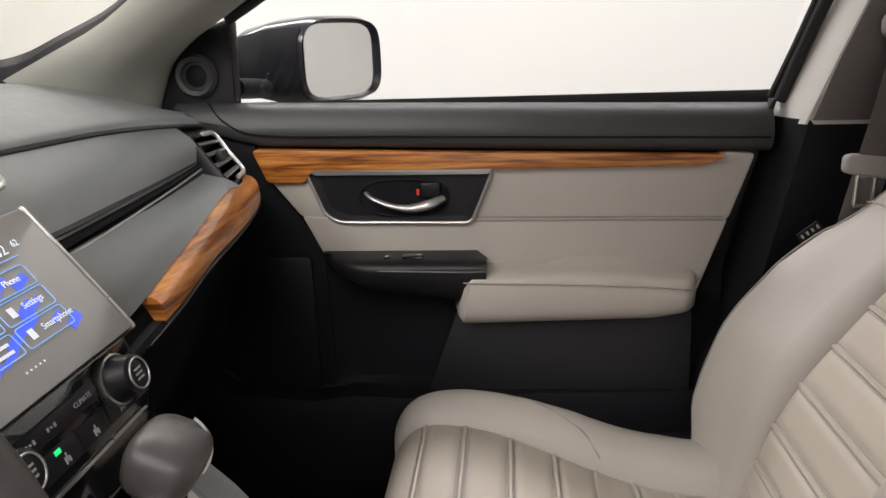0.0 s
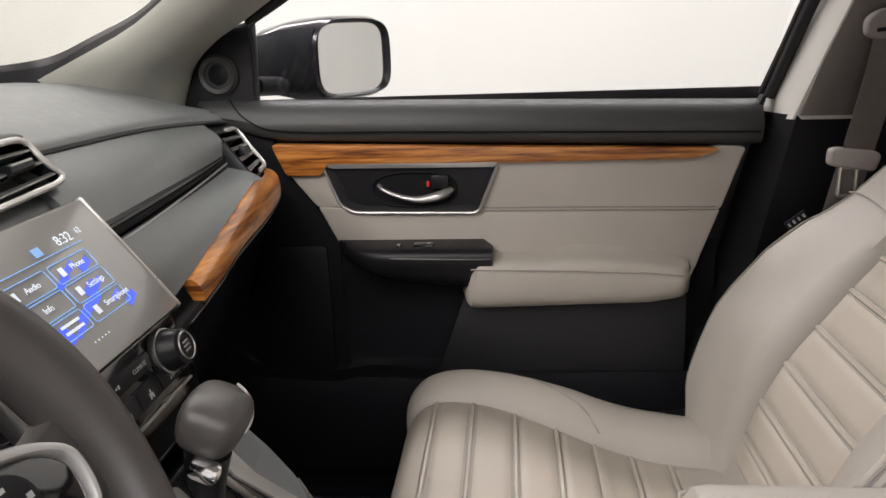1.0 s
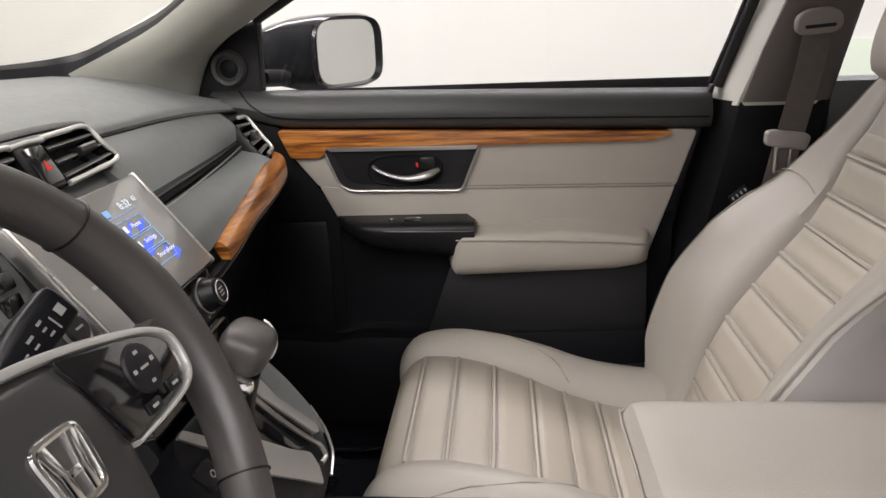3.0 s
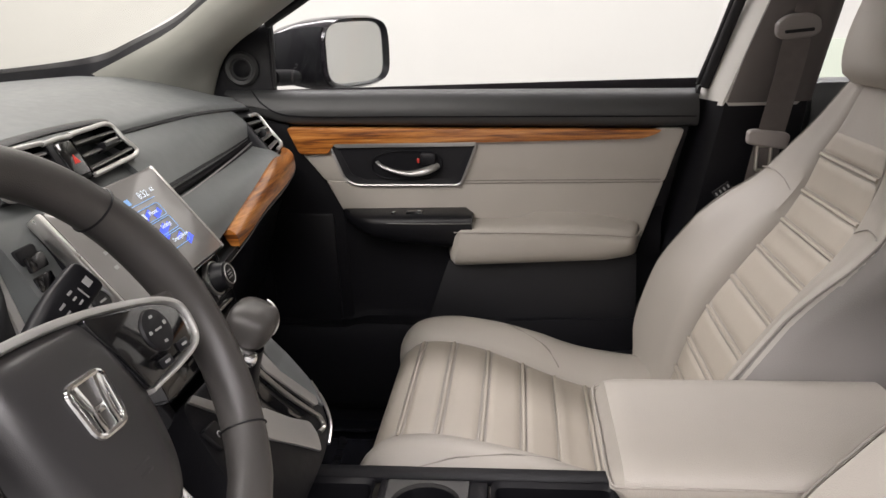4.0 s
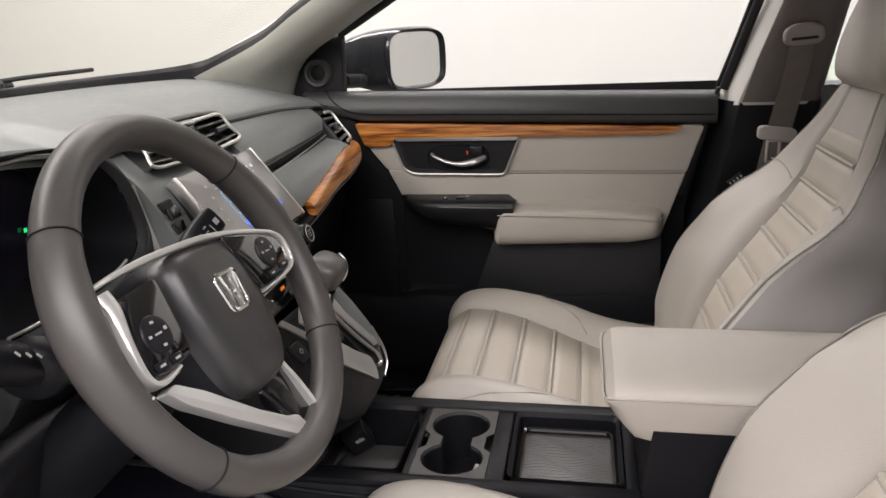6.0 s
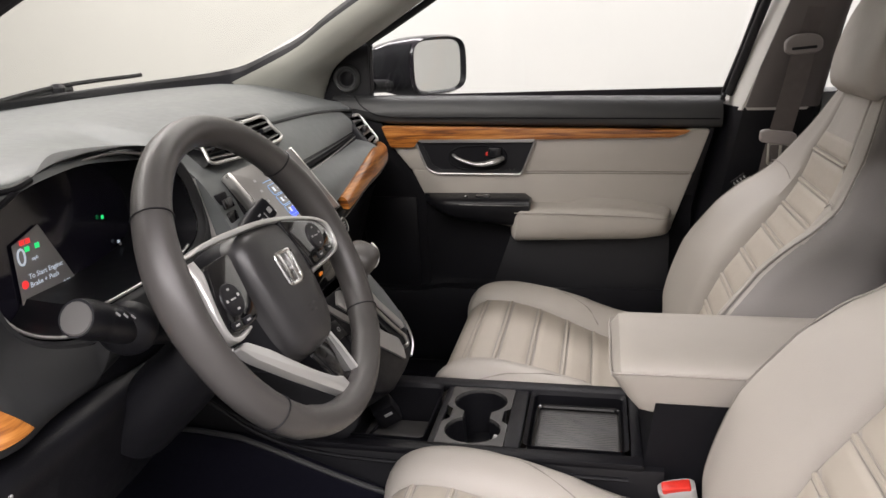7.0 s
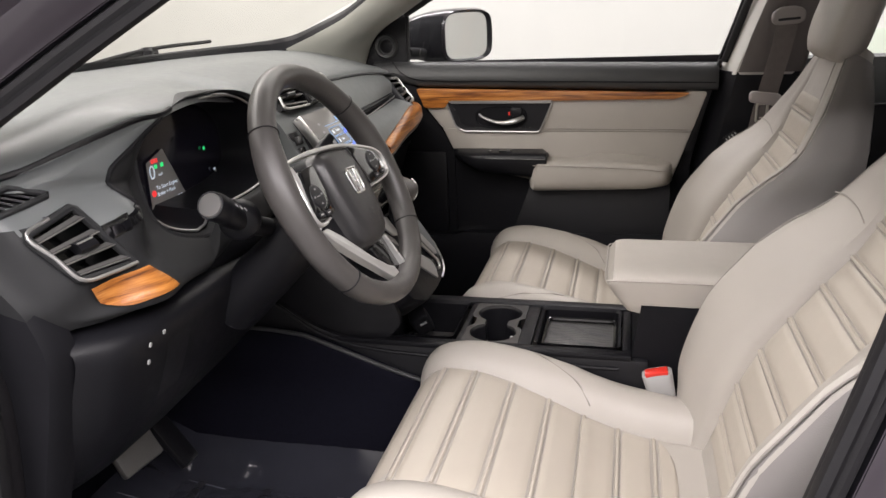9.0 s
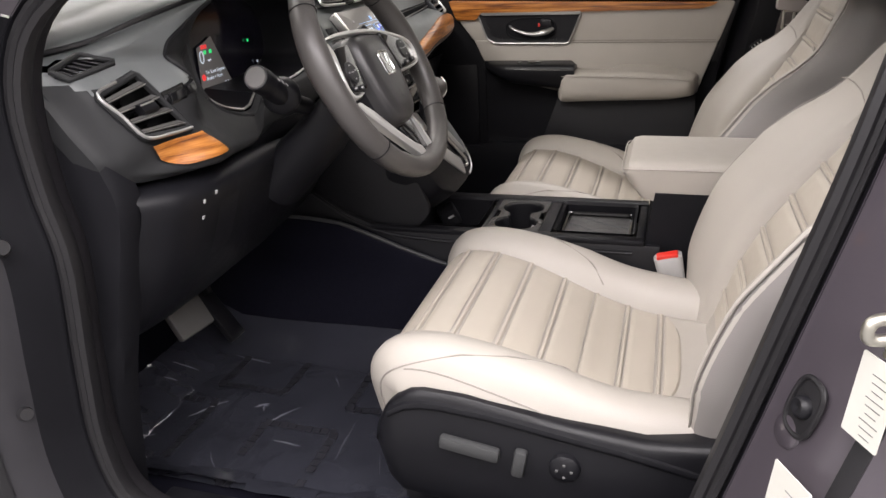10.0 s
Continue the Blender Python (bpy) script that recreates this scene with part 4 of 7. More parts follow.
    if side < 0:
        part("slide_switch", Geo().box(0.088, 0.016, 0.022, 0.006, pose(0.062, o * 0.288, 0.587, 0, 9, 0)), DOORPAD, cov, "long black seat slide switch")
        part("recline_switch", Geo().box(0.018, 0.016, 0.044, 0.005, pose(0.133, o * 0.288, 0.574, 0, 9, 0)), DOORPAD, cov)
        kn = part("lumbar_switch", Geo().lathe([(0.0, 0.012), (0.016, 0.012), (0.021, 0.008), (0.022, 0.0)], 24, pose(0.195, o * 0.281, 0.574, 90 if o < 0 else -90, 0, 0)), HARD, cov, "round black lumbar switch")
        for dx, dz in ((0.010, 0), (-0.010, 0), (0, 0.010), (0, -0.010)):
            part("mark", Geo().box(0.004, 0.002, 0.004, 0.001, pose(0.195 + dx, o * 0.2935, 0.574 + dz)), INK, kn)
    g = Geo().box(0.42, 0.46, 0.06, 0.015, pose(0.16, 0, 0.50))
    g.box(0.46, 0.035, 0.06, 0.008, pose(0.16, 0.2, 0.44))
    g.box(0.46, 0.035, 0.06, 0.008, pose(0.16, -0.2, 0.44))
    part("seat_frame", g, HARD, s)
    # rear shell of the backrest
    rows = []
    for u in np.linspace(0.03, 0.97, 16):
        c = back_cross(u)
        rows.append([seat_point(BACK, u, a, h) for a, h in ((c[12][0] - 0.002, c[12][1] - 0.003), (0.5 * c[12][0], c[13][1] - 0.008), (-0.5 * c[12][0], c[13][1] - 0.008), (-c[12][0] + 0.002, c[12][1] - 0.003))])
    part("back_shell", Geo().skin(rows), BACKSKIN, s)
    return s


seat_p = front_seat("passenger_seat", "light grey leather front seat with ribbed centre panels", 1)
seat_p.location = (0, 0.37, 0)
seat_d = front_seat("driver_seat", "light grey leather front seat with power switches", -1)
seat_d.location = (0, -0.37, 0)

buck = thing("belt_buckle", "grey seat belt buckle with red push button", "belt buckle", at=(0.335, -0.128, 0.60))
bm_ = pose(0, 0, 0, 8, -14, 0)
part("housing", Geo().skin([[Vector((a, b, z)) for a, b in oval(sx, sy, 24, 4)] for z, sx, sy in ((-0.05, 0.014, 0.010), (-0.03, 0.019, 0.012), (0.06, 0.025, 0.014), (0.082, 0.026, 0.014), (0.086, 0.022, 0.011))], wrap=True, caps=True, m=bm_), BUCKLE, buck)
part("push_button", Geo().box(0.040, 0.019, 0.012, 0.003, bm_ @ pose(0, -0.003, 0.084)), RED, buck, "red push button")
part("stalk", Geo().box(0.022, 0.008, 0.14, 0.002, bm_ @ pose(0.0, 0, -0.10)), HARD, buck)
tag = thing("seat_tag", "small black and white label tag on the seat side", "label tag", at=(0.505, 0.624, 0.960))
part("tag", Geo().box(0.034, 0.003, 0.016, 0.0005, pose(0, 0.004, 0, 0, -38, 0)), HARD, tag)
for i in range(4):
    part("print_bar", Geo().box(0.0032, 0.001, 0.006, 0, pose(-0.010 + 0.0065 * i, 0.002, -0.010 + 0.0052 * i + 0.003, 0, -38, 0)), ICON, tag)


# ---- centre console ----
con = thing("center_console", "black centre console with cup holders, tray and bins", "console")
ztop = 0.698
def rim(x0, x1, y0, y1, depth, name, mat_, floor_mat=None, r=0.012):
    """An open bin: walls and floor."""
    out = rounded([(x0, y0), (x1, y0), (x1, y1), (x0, y1)], r)
    inn = [((x0 + x1) / 2 + (x - (x0 + x1) / 2) * 0.93, (y0 + y1) / 2 + (y - (y0 + y1) / 2) * 0.93) for x, y in out]
    g = Geo().skin([[(x, y, ztop + 0.0015) for x, y in out], [(x, y, ztop - 0.004) for x, y in inn], [(x, y, ztop - depth) for x, y in inn]], wrap=True)
    g.add([(x, y, ztop - depth) for x, y in inn], [tuple(range(len(inn)))])
    return part(name, g, mat_, con)


# deck with three openings: built from strips round them
g = Geo()
def deck(x0, x1, y0, y1, z=ztop, h=0.012):
    g.box(x1 - x0, y1 - y0, h, 0.004, pose((x0 + x1) / 2, (y0 + y1) / 2, z - h / 2))
deck(-0.30, 0.272, 0.092, 0.122)
part("side_rail", g, DARK, con)
g = Geo()
deck(-0.30, 0.272, -0.122, -0.096)
part("side_rail", g, DARK, con)
for a, b in ((-0.058, -0.046), (0.062, 0.088), (0.254, 0.272)):
    g = Geo()
    deck(a, b, -0.097, 0.093, ztop - 0.003)
    part("deck_bridge", g, DARK, con)
# cup holder plate with two round cups joined by a waist
cups = [(0.008, 0.045, 0.043), (0.008, -0.048, 0.043)]
outl = []
for a in np.linspace(-60, 240, 22):
    outl.append((cups[0][0] + 0.046 * math.cos(radians(a)), cups[0][1] + 0.042 * math.sin(radians(a))))
for a in np.linspace(120, 420, 22):
    outl.append((cups[1][0] + 0.046 * math.cos(radians(a)), cups[1][1] + 0.042 * math.sin(radians(a))))
oc = [(min(0.0625, max(-0.0465, 1.9 * (x - 0.008) + 0.008)), min(0.093, max(-0.097, 1.6 * y))) for x, y in outl]
g = Geo().skin([[(x, y, ztop - 0.003) for x, y in oc], [(x, y, ztop - 0.003) for x, y in outl], [(0.008 + (x - 0.008) * 0.97, y * 0.985, ztop - 0.010) for x, y in outl]], wrap=True)
part("cup_plate", g, CUPPLATE, con, "dark satin cup holder surround")
g = Geo().skin([[(0.008 + (x - 0.008) * k, y * k2, z) for x, y in outl] for k, k2, z in ((0.97, 0.985, ztop - 0.009), (0.93, 0.96, ztop - 0.03), (0.86, 0.92, ztop - 0.085))], wrap=True)
g.add([(0.008 + (x - 0.008) * 0.86, y * 0.92, ztop - 0.085) for x, y in outl], [tuple(range(len(outl)))])
part("cup_well", g, HARD, con)
part("cup_insert_tab", Geo().box(0.012, 0.008, 0.022, 0.002, pose(0.046, -0.060, ztop - 0.016, 0, 25, 20)), BUCKLE, con, "small pale plastic tab")
rim(0.092, 0.252, -0.092, 0.088, 0.034, "tray_bin", DARK)
tr = rounded([(0.104, -0.080), (0.242, -0.080), (0.242, 0.070), (0.104, 0.070)], 0.014)
part("tray_edge", Geo().ring([(x, y, ztop - 0.020) for x, y in tr], 0.005, 8), GLOSS, con)
part("tray_mat", Geo().plate(tr, 0.006, 0.002, pose(0, 0, ztop - 0.031)), CUPGREY, con, "grey rubber tray mat with wavy ribs")
g = Geo()
for i in range(24):
    y = -0.074 + 0.0058 * i
    g.tube([(x, y + 0.008 * math.sin(x * 62 + 0.28 * i) * math.sin(0.35 * i + 1), ztop - 0.0248) for x in np.linspace(0.111, 0.235, 22)], 0.0007, 4)
part("mat_ribs", g, DOORPAD, con)
rim(-0.215, -0.062, -0.092, 0.088, 0.075, "front_bin", HARD)
part("bin_mat", Geo().plate(rounded([(-0.20, -0.082), (-0.072, -0.082), (-0.072, 0.078), (-0.20, 0.078)], 0.012), 0.004, 0.001, pose(0, 0, ztop - 0.074)), CUPGREY, con)
plug = thing("usb_plug", "black plastic charging plug standing in the console bin", "plug", at=(-0.160, 0.030, 0.672))
pm = pose(0, 0, 0, 20, -25, 20)
part("body", Geo().box(0.040, 0.034, 0.050, 0.006, pm), HARD, plug)
part("print_bar", Geo().box(0.014, 0.001, 0.006, 0, pm @ pose(0.004, -0.0178, 0.008)), ICON, plug)
part("cable", Geo().tube(crv([(-0.01, -0.01, -0.02), (-0.03, -0.04, -0.035), (-0.05, -0.045, -0.04), (-0.09, -0.03, -0.03)], 14), 0.003, 8), HARD, plug)
# carpeted tunnel with a soft upper edge on both sides
for s in (1, -1):
    rows, edge = [], []
    for x in np.linspace(-0.80, 0.20, 30):
        zc = lerp(x, [-0.80, -0.43, -0.35, -0.28, -0.20, -0.12, 0.0, 0.20], [0.715, 0.714, 0.706, 0.682, 0.653, 0.628, 0.605, 0.59])
        rows.append([(x, s * y, z) for y, z in crv([(0.100, zc - 0.006), (0.132, zc), (0.140, zc - 0.003), (0.145, zc - 0.014), (0.158, 0.56), (0.185, 0.45), (0.23, 0.408)], 16)])
        edge.append((x, s * 0.1385, zc - 0.001))
    alone("tunnel_trim", Geo().skin(rows), CARPET, "black carpet over the centre tunnel", "carpet", "structure")
    alone("tunnel_edge_trim", Geo().tube(edge, 0.0045, 8), DOORPAD, "soft black edge along the centre tunnel", "trim", "structure")
# flanks
for s, yy in ((1, 0.122), (-1, -0.122)):
    rows = []
    for x in np.linspace(-0.46, 0.30, 20):
        zt = lerp(x, [-0.46, -0.40, -0.33, -0.25, -0.18, 0.30], [0.80, 0.76, 0.715, 0.690, 0.690, 0.690])
        rows.append([(x, yy - s * d, z) for d, z in crv([(0.012, zt), (0.002, zt - 0.004), (0.0, zt - 0.02), (-0.012, 0.58), (-0.02, 0.41)], 12)])
    part("side_panel", Geo().skin(rows), DARK if s > 0 else HARD, con)
    part("side_edge", Geo().tube(crv([(-0.46, yy, 0.79), (-0.40, yy, 0.752), (-0.33, yy, 0.706), (-0.25, yy, 0.682), (-0.1, yy, 0.672), (0.25, yy, 0.672)], 24), 0.004, 8), HARD, con)
part("armrest_base", Geo().skin([[(x0, y, z) for x0, y in ((a, -0.105), (a, 0.105), (0.56, 0.105), (0.56, -0.105))] for z, a in ((0.50, 0.262), (0.69, 0.272), (0.79, 0.285))], wrap=True, caps=True), MATTE, con)
arm = thing("console_armrest", "light grey leather armrest lid of the console", "armrest")
rows = []
for x in np.linspace(0.222, 0.56, 26):
    k = math.sqrt(max(0.0, 1 - (1 - min(1, (x - 0.222) / 0.028)) ** 2))
    zb = lerp(x, [0.222, 0.24, 0.262, 0.30, 0.56], [0.828, 0.80, 0.774, 0.766, 0.766])
    zt = 0.828 + 0.024 * k
    w = 0.100 + 0.008 * k
    half = crv([(0, zb), (w - 0.02, zb), (w - 0.008, zb + 0.008 * k), (w, max(zb, 0.826)), (w, 0.838 if k > 0.5 else zt), (w - 0.008, zt - 0.005 * k), (w - 0.03, zt - 0.0005), (0, zt)], 22).tolist()
    rows.append([(x, a, z) for a, z in half] + [(x, -a, z) for a, z in half[-2:0:-1]])
part("lid", Geo().skin(rows, wrap=True, caps=True), LEATHER, arm)
sp = [(0.56, -0.1088, 0.836), (0.26, -0.1088, 0.836), (0.235, -0.107, 0.835), (0.2225, -0.098, 0.834), (0.2215, 0.0, 0.834), (0.2225, 0.098, 0.834), (0.235, 0.107, 0.835), (0.26, 0.1088, 0.836), (0.56, 0.1088, 0.836)]
part("lid_seam", Geo().tube(crv(sp, 60), 0.0014, 6), SEAM, arm)


# ---- dashboard ----
dash = thing("dashboard", "dark grey soft-touch dashboard with wood and chrome trim", "dashboard")


def soft(x, xs, ys):
    """Like lerp, along a smooth curve through the points."""
    c = crv([(a * 1.0, b) for a, b in zip(xs, ys)], 90)
    return float(np.interp(x, c[:, 0], c[:, 1]))


@functools.lru_cache(None)
def dash_profile(y):
    """Control points (x, z) down the dashboard at a place across the car."""
    a = abs(y)
    q = (a / 0.7) ** 2
    hump = 0.020 * math.exp(-((y + 0.36) / 0.15) ** 2)
    cx = soft(a, [0, 0.17, 0.45, 0.66, 0.735], [-0.388, -0.391, -0.388, -0.400, -0.440])
    cz = soft(a, [0, 0.17, 0.40, 0.66, 0.735], [1.170, 1.165, 1.158, 1.133, 1.118])
    if y > 0.1:
        ex = soft(y, [0.1, 0.25, 0.45, 0.59, 0.65, 0.735], [-0.259, -0.266, -0.281, -0.300, -0.333, -0.41])
        wt = soft(y, [0.1, 0.19, 0.25, 0.333, 0.462, 0.53, 0.65, 0.735], [1.010, 1.023, 1.034, 1.047, 1.066, 1.060, 1.054, 1.05])
        wb = soft(y, [0.1, 0.15, 0.25, 0.345, 0.485, 0.571, 0.61, 0.65, 0.735], [0.992, 0.996, 1.004, 1.015, 1.019, 1.025, 1.036, 1.050, 1.04])
    else:
        ex = soft(a, [0, 0.25, 0.45, 0.66, 0.735], [-0.275, -0.283, -0.300, -0.335, -0.372])
        wt = soft(a, [0, 0.25, 0.45, 0.62, 0.70, 0.735], [0.997, 0.997, 1.002, 1.015, 1.029, 1.043])
        wb = wt - 0.033
    dx = soft(a, [0, 0.15, 0.45, 0.66, 0.735], [-0.308, -0.312, -0.340, -0.375, -0.415])
    if y < -0.17:
        cx = soft(-y, [0.17, 0.25, 0.36, 0.45, 0.494, 0.53, 0.60, 0.66, 0.70, 0.735], [-0.391, -0.385, -0.368, -0.350, -0.345, -0.358, -0.387, -0.425, -0.468, -0.50])
        cz = soft(-y, [0.17, 0.25, 0.36, 0.45, 0.494, 0.53, 0.60, 0.66, 0.70, 0.735], [1.165, 1.175, 1.190, 1.191, 1.187, 1.185, 1.168, 1.148, 1.138, 1.130])
        xm, zm, hump = min(-0.44 - 0.01 * q, cx - 0.045), cz + 0.016, 0.010 * math.exp(-((y + 0.36) / 0.15) ** 2)
    else:
        xm, zm = -0.44 - 0.01 * q, 1.192 - 0.045 * q + 1.1 * hump
        cz += hump
    fall = 0.045 * max(0.0, (a - 0.662) / 0.073) ** 1.6
    return [(-0.795 + 0.065 * q, 1.214 - 0.014 * q - fall), (-0.68 + 0.06 * q, 1.210 - 0.018 * q + 0.3 * hump - fall), (min(-0.54 + 0.03 * q, xm - 0.05), 1.210 - 0.045 * q + hump - 0.5 * fall),
            (xm, zm), (cx - 0.006, cz + 0.006), (cx + 0.002, cz - 0.004),
            (0.5 * (cx + dx) + 0.012, 0.5 * (cz + 1.088)), (dx, 1.088), (dx + 0.004, 1.080), (0.5 * (dx + ex) + 0.006, 0.5 * (1.08 + wt)), (ex - 0.006, wt),
            (ex + 0.001, wt - 0.2 * (wt - wb)), (ex + 0.005, 0.5 * (wt + wb)), (ex + 0.006, wb), (ex + 0.000, wb - 0.016), (ex - 0.040, wb - 0.040), (-0.46, 0.87)]


def dash_patch(y0, y1, i0, i1, ny, nz, push=0.0, back=0.012):
    rows = []
    for y in np.linspace(y0, y1, ny):
        c = crv(dash_profile(y)[i0:i1 + 1], nz)
        front = [(x + push, y, z) for x, z in c]
        rows.append([(front[0][0] - back, y, front[0][2] - 0.2 * back)] + front + [(front[-1][0] - back, y, front[-1][2])])
    return Geo().skin(rows, caps=True)


part("top_pad", dash_patch(-0.735, 0.735, 0, 5, 60, 40), DASH, dash, "dark grey padded dashboard top")
part("crease_groove", Geo().tube([(dash_profile(y)[5][0] + 0.000, y, dash_profile(y)[5][1] - 0.001) for y in np.linspace(0.16, 0.70, 30)], 0.004, 6), HARD, dash)
part("passenger_face", dash_patch(0.10, 0.552, 5, 7, 30, 10, -0.001), DASH, dash)
part("lower_face", dash_patch(0.101, 0.530, 8, 10, 30, 10), DASH, dash)
part("centre_face", dash_patch(-0.158, 0.12, 5, 10, 20, 20, -0.012), DASH, dash)
part("slot_strip", Geo().skin([[(dash_profile(y)[7][0] + o, y, 1.092 + (z - 1.092) * (1.0 - 0.55 * (y - 0.1) / 0.45)) for o, z in ((-0.006, 1.0990), (0.0018, 1.0975), (-0.006, 1.0925), (0.0022, 1.0880), (0.0030, 1.0840), (-0.004, 1.0800), (0.0062, 1.0745), (0.0075, 1.0670), (0.0010, 1.0650))] for y in np.linspace(0.105, 0.545, 30)], caps=True), MATTE, dash, "black slot strip")
part("slot_lip", Geo().tube([(dash_profile(y)[8][0] + 0.0005, y, 1.0855 - 0.008 * (0.545 - y) / 0.405) for y in np.linspace(0.14, 0.545, 30)], 0.0014, 6), DARKSATIN, dash)
part("wood_trim", dash_patch(0.186, 0.650, 10, 13, 40, 12, 0.004), WOOD, dash, "polished orange-brown wood trim")
part("wood_edge", Geo().tube([(dash_profile(y)[13][0] + 0.003, y, dash_profile(y)[13][1] - 0.003) for y in np.linspace(0.186, 0.648, 36)], 0.0016, 6), HARD, dash)
# Grey tube put in for the sheen along the roll below the wood.
part("roll_sheen", Geo().tube([(dash_profile(y)[14][0] + 0.002, y, dash_profile(y)[14][1] + 0.004) for y in np.linspace(0.16, 0.64, 36)], 0.0022, 6), CUPGREY, dash)
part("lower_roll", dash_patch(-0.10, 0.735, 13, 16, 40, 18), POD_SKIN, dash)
part("lower_roll", dash_patch(-0.70, -0.10, 12, 16, 30, 18, -0.035), DARK, dash)
g = Geo().skin([crv([(-0.36, y, 0.935), (-0.375, y, 0.90), (-0.42, y, 0.76), (-0.50, y, 0.64), (-0.66, y, 0.60)], 16) for y in np.linspace(0.13, 0.70, 12)])
part("glove_box", g, HARD, dash, "black glove box front")
part("door_end_cover", Geo().plate(rounded([(-0.76, 1.13), (-0.46, 1.13), (-0.41, 1.10), (-0.372, 1.05), (-0.385, 0.95), (-0.46, 0.86), (-0.50, 0.5), (-0.80, 0.45)], 0.01), 0.02, 0.004, xz(0.735, True)), HARD, dash)


def vent(corners, n, chrome, tab=0.55, rad=0.0050, metal=SPOKE):
    """An air vent between four corners: top left, top right, bottom right, bottom left, as seen from the cabin."""
    c = [Vector(p) for p in corners]
    nrm = ((c[2] - c[0]).cross(c[1] - c[3])).normalized()
    if nrm.x < 0:
        nrm.negate()
    mid = sum(c, Vector()) / 4
    def at(u, v, d):
        return (c[0] * (1 - u) + c[1] * u) * (1 - v) + (c[3] * (1 - u) + c[2] * u) * v + nrm * d
    hs = [at(u, v, d) for d in (0.004, -0.035) for u, v in ((0, 0), (1, 0), (1, 1), (0, 1))]
    g = Geo().add([tuple(p) for p in hs], [(0, 1, 5, 4), (1, 2, 6, 5), (2, 3, 7, 6), (3, 0, 4, 7), (4, 5, 6, 7)])
    v = part("vent_housing", g, GLOSS, dash, "black air vent")
    for i in range(n):
        t = (i + 0.6) / (n + 0.2)
        rows = []
        for u in (0.02, 0.5, 0.98):
            rows.append([at(u, t - 0.035, 0.0), at(u, t + 0.02, 0.004), at(u, t + 0.06, 0.002), at(u, t + 0.02, -0.020)])
        sl = part("slat", Geo().skin(rows, wrap=True, caps=True), CUPGREY, v)
        part("slat_edge", Geo().tube([at(u, t + 0.045, 0.0036) for u in (0.03, 0.5, 0.97)], 0.0008, 6), DARKSATIN, sl)
    tb = [[at(tab + du, 0.50 + dv, d) for dv, d in ((-0.10, -0.004), (-0.09, 0.008), (-0.04, 0.011), (0.06, 0.010), (0.10, 0.006), (0.10, -0.004))] for du in (-0.17, -0.15, 0.15, 0.17)]
    part("vent_tab", Geo().skin(tb, wrap=True, caps=True), HARD, v, "black vent slider")
    part("tab_edge", Geo().tube([at(tab - 0.15, 0.455, 0.0112), at(tab + 0.15, 0.455, 0.0112)], 0.0012, 6), SPOKE, v)
    loop = [at(u, w, 0.004) for u, w in ((0, 0), (0.5, -0.03), (1, 0), (1.0, 0.5), (1, 1), (0.5, 1.03), (0, 1), (0.0, 0.5))]
    pts = [loop[k] for k in chrome]
    part("chrome_frame", Geo().tube(crv(pts, 4 * len(pts)), rad, 8), metal, v, "satin chrome edge")
    return v


for s in (1, -1):
    if s > 0:
        tl, tr, br, bl = (-0.372, 0.560, 1.122), (-0.380, 0.660, 1.113), (-0.333, 0.640, 1.061), (-0.313, 0.532, 1.062)
        vent((tl, tr, br, bl), 4, (1, 2, 3, 4, 5), rad=0.0036, metal=SPOKE)
    else:
        tl, tr, br, bl = (-0.374, -0.650, 1.104), (-0.384, -0.716, 1.087), (-0.346, -0.690, 1.028), (-0.331, -0.612, 1.023)
        vent((tr, tl, bl, br), 4, (1, 0, 7, 6, 5, 4), rad=0.0024, metal=DARKSATIN)
        continue
    # surround that carries the vent
    g = Geo()
    ring_in = [Vector(p) for p in (tl, tr, br, bl)]
    rows = []
    for k, d in ((1.03, 0.003), (1.16, 0.003), (1.30, -0.006), (1.55, -0.035)):
        m0 = sum(ring_in, Vector()) / 4
        row = []
        for i in range(4):
            p, q = ring_in[i], ring_in[(i + 1) % 4]
            for t in (0.0, 0.25, 0.5, 0.75):
                w = m0 + (p * (1 - t) + q * t - m0) * k
                row.append((w.x + d, w.y, w.z))
        rows.append(row)
    part("vent_surround", Geo().skin(rows, wrap=True), DARK, dash)
for s in (1, -1):
    inner = 0.014 if s > 0 else 0.034
    it, ot, ob, ib = (-0.364, s * inner, 1.181), (-0.373, s * 0.114, 1.178), (-0.348, s * 0.124, 1.142), (-0.342, s * inner, 1.136)
    if s > 0:
        vent((it, ot, ob, ib), 3, (0, 1, 2, 3, 4, 5, 6), tab=0.6, rad=0.0030, metal=BRIGHT)
    else:
        vent((ot, it, ib, ob), 3, (2, 1, 0, 7, 6, 5, 4), tab=0.4, rad=0.0026)
part("chrome_bridge", Geo().tube([(-0.360, -0.036, 1.1815), (-0.3598, -0.010, 1.1830), (-0.360, 0.016, 1.1815)], 0.0028, 8), SPOKE, dash, "satin chrome edge")
hz = part("hazard_panel", Geo().box(0.012, 0.044, 0.050, 0.004, pose(-0.354, -0.010, 1.158, 0, -28, 0)), HARD, dash)
part("hazard_key", Geo().box(0.006, 0.030, 0.040, 0.002, pose(-0.3485, -0.008, 1.160, 0, -28, 0)), GLOSS, hz)
part("hazard_mark", Geo().plate([(-0.0055, -0.005), (0.0055, -0.005), (0, 0.0055)], 0.001, 0, pose(-0.3455, -0.006, 1.160, 0, -28, 0) @ Matrix(((0, 0, 1, 0), (1, 0, 0, 0), (0, 1, 0, 0), (0, 0, 0, 1)))), RED, hz, "red triangle")
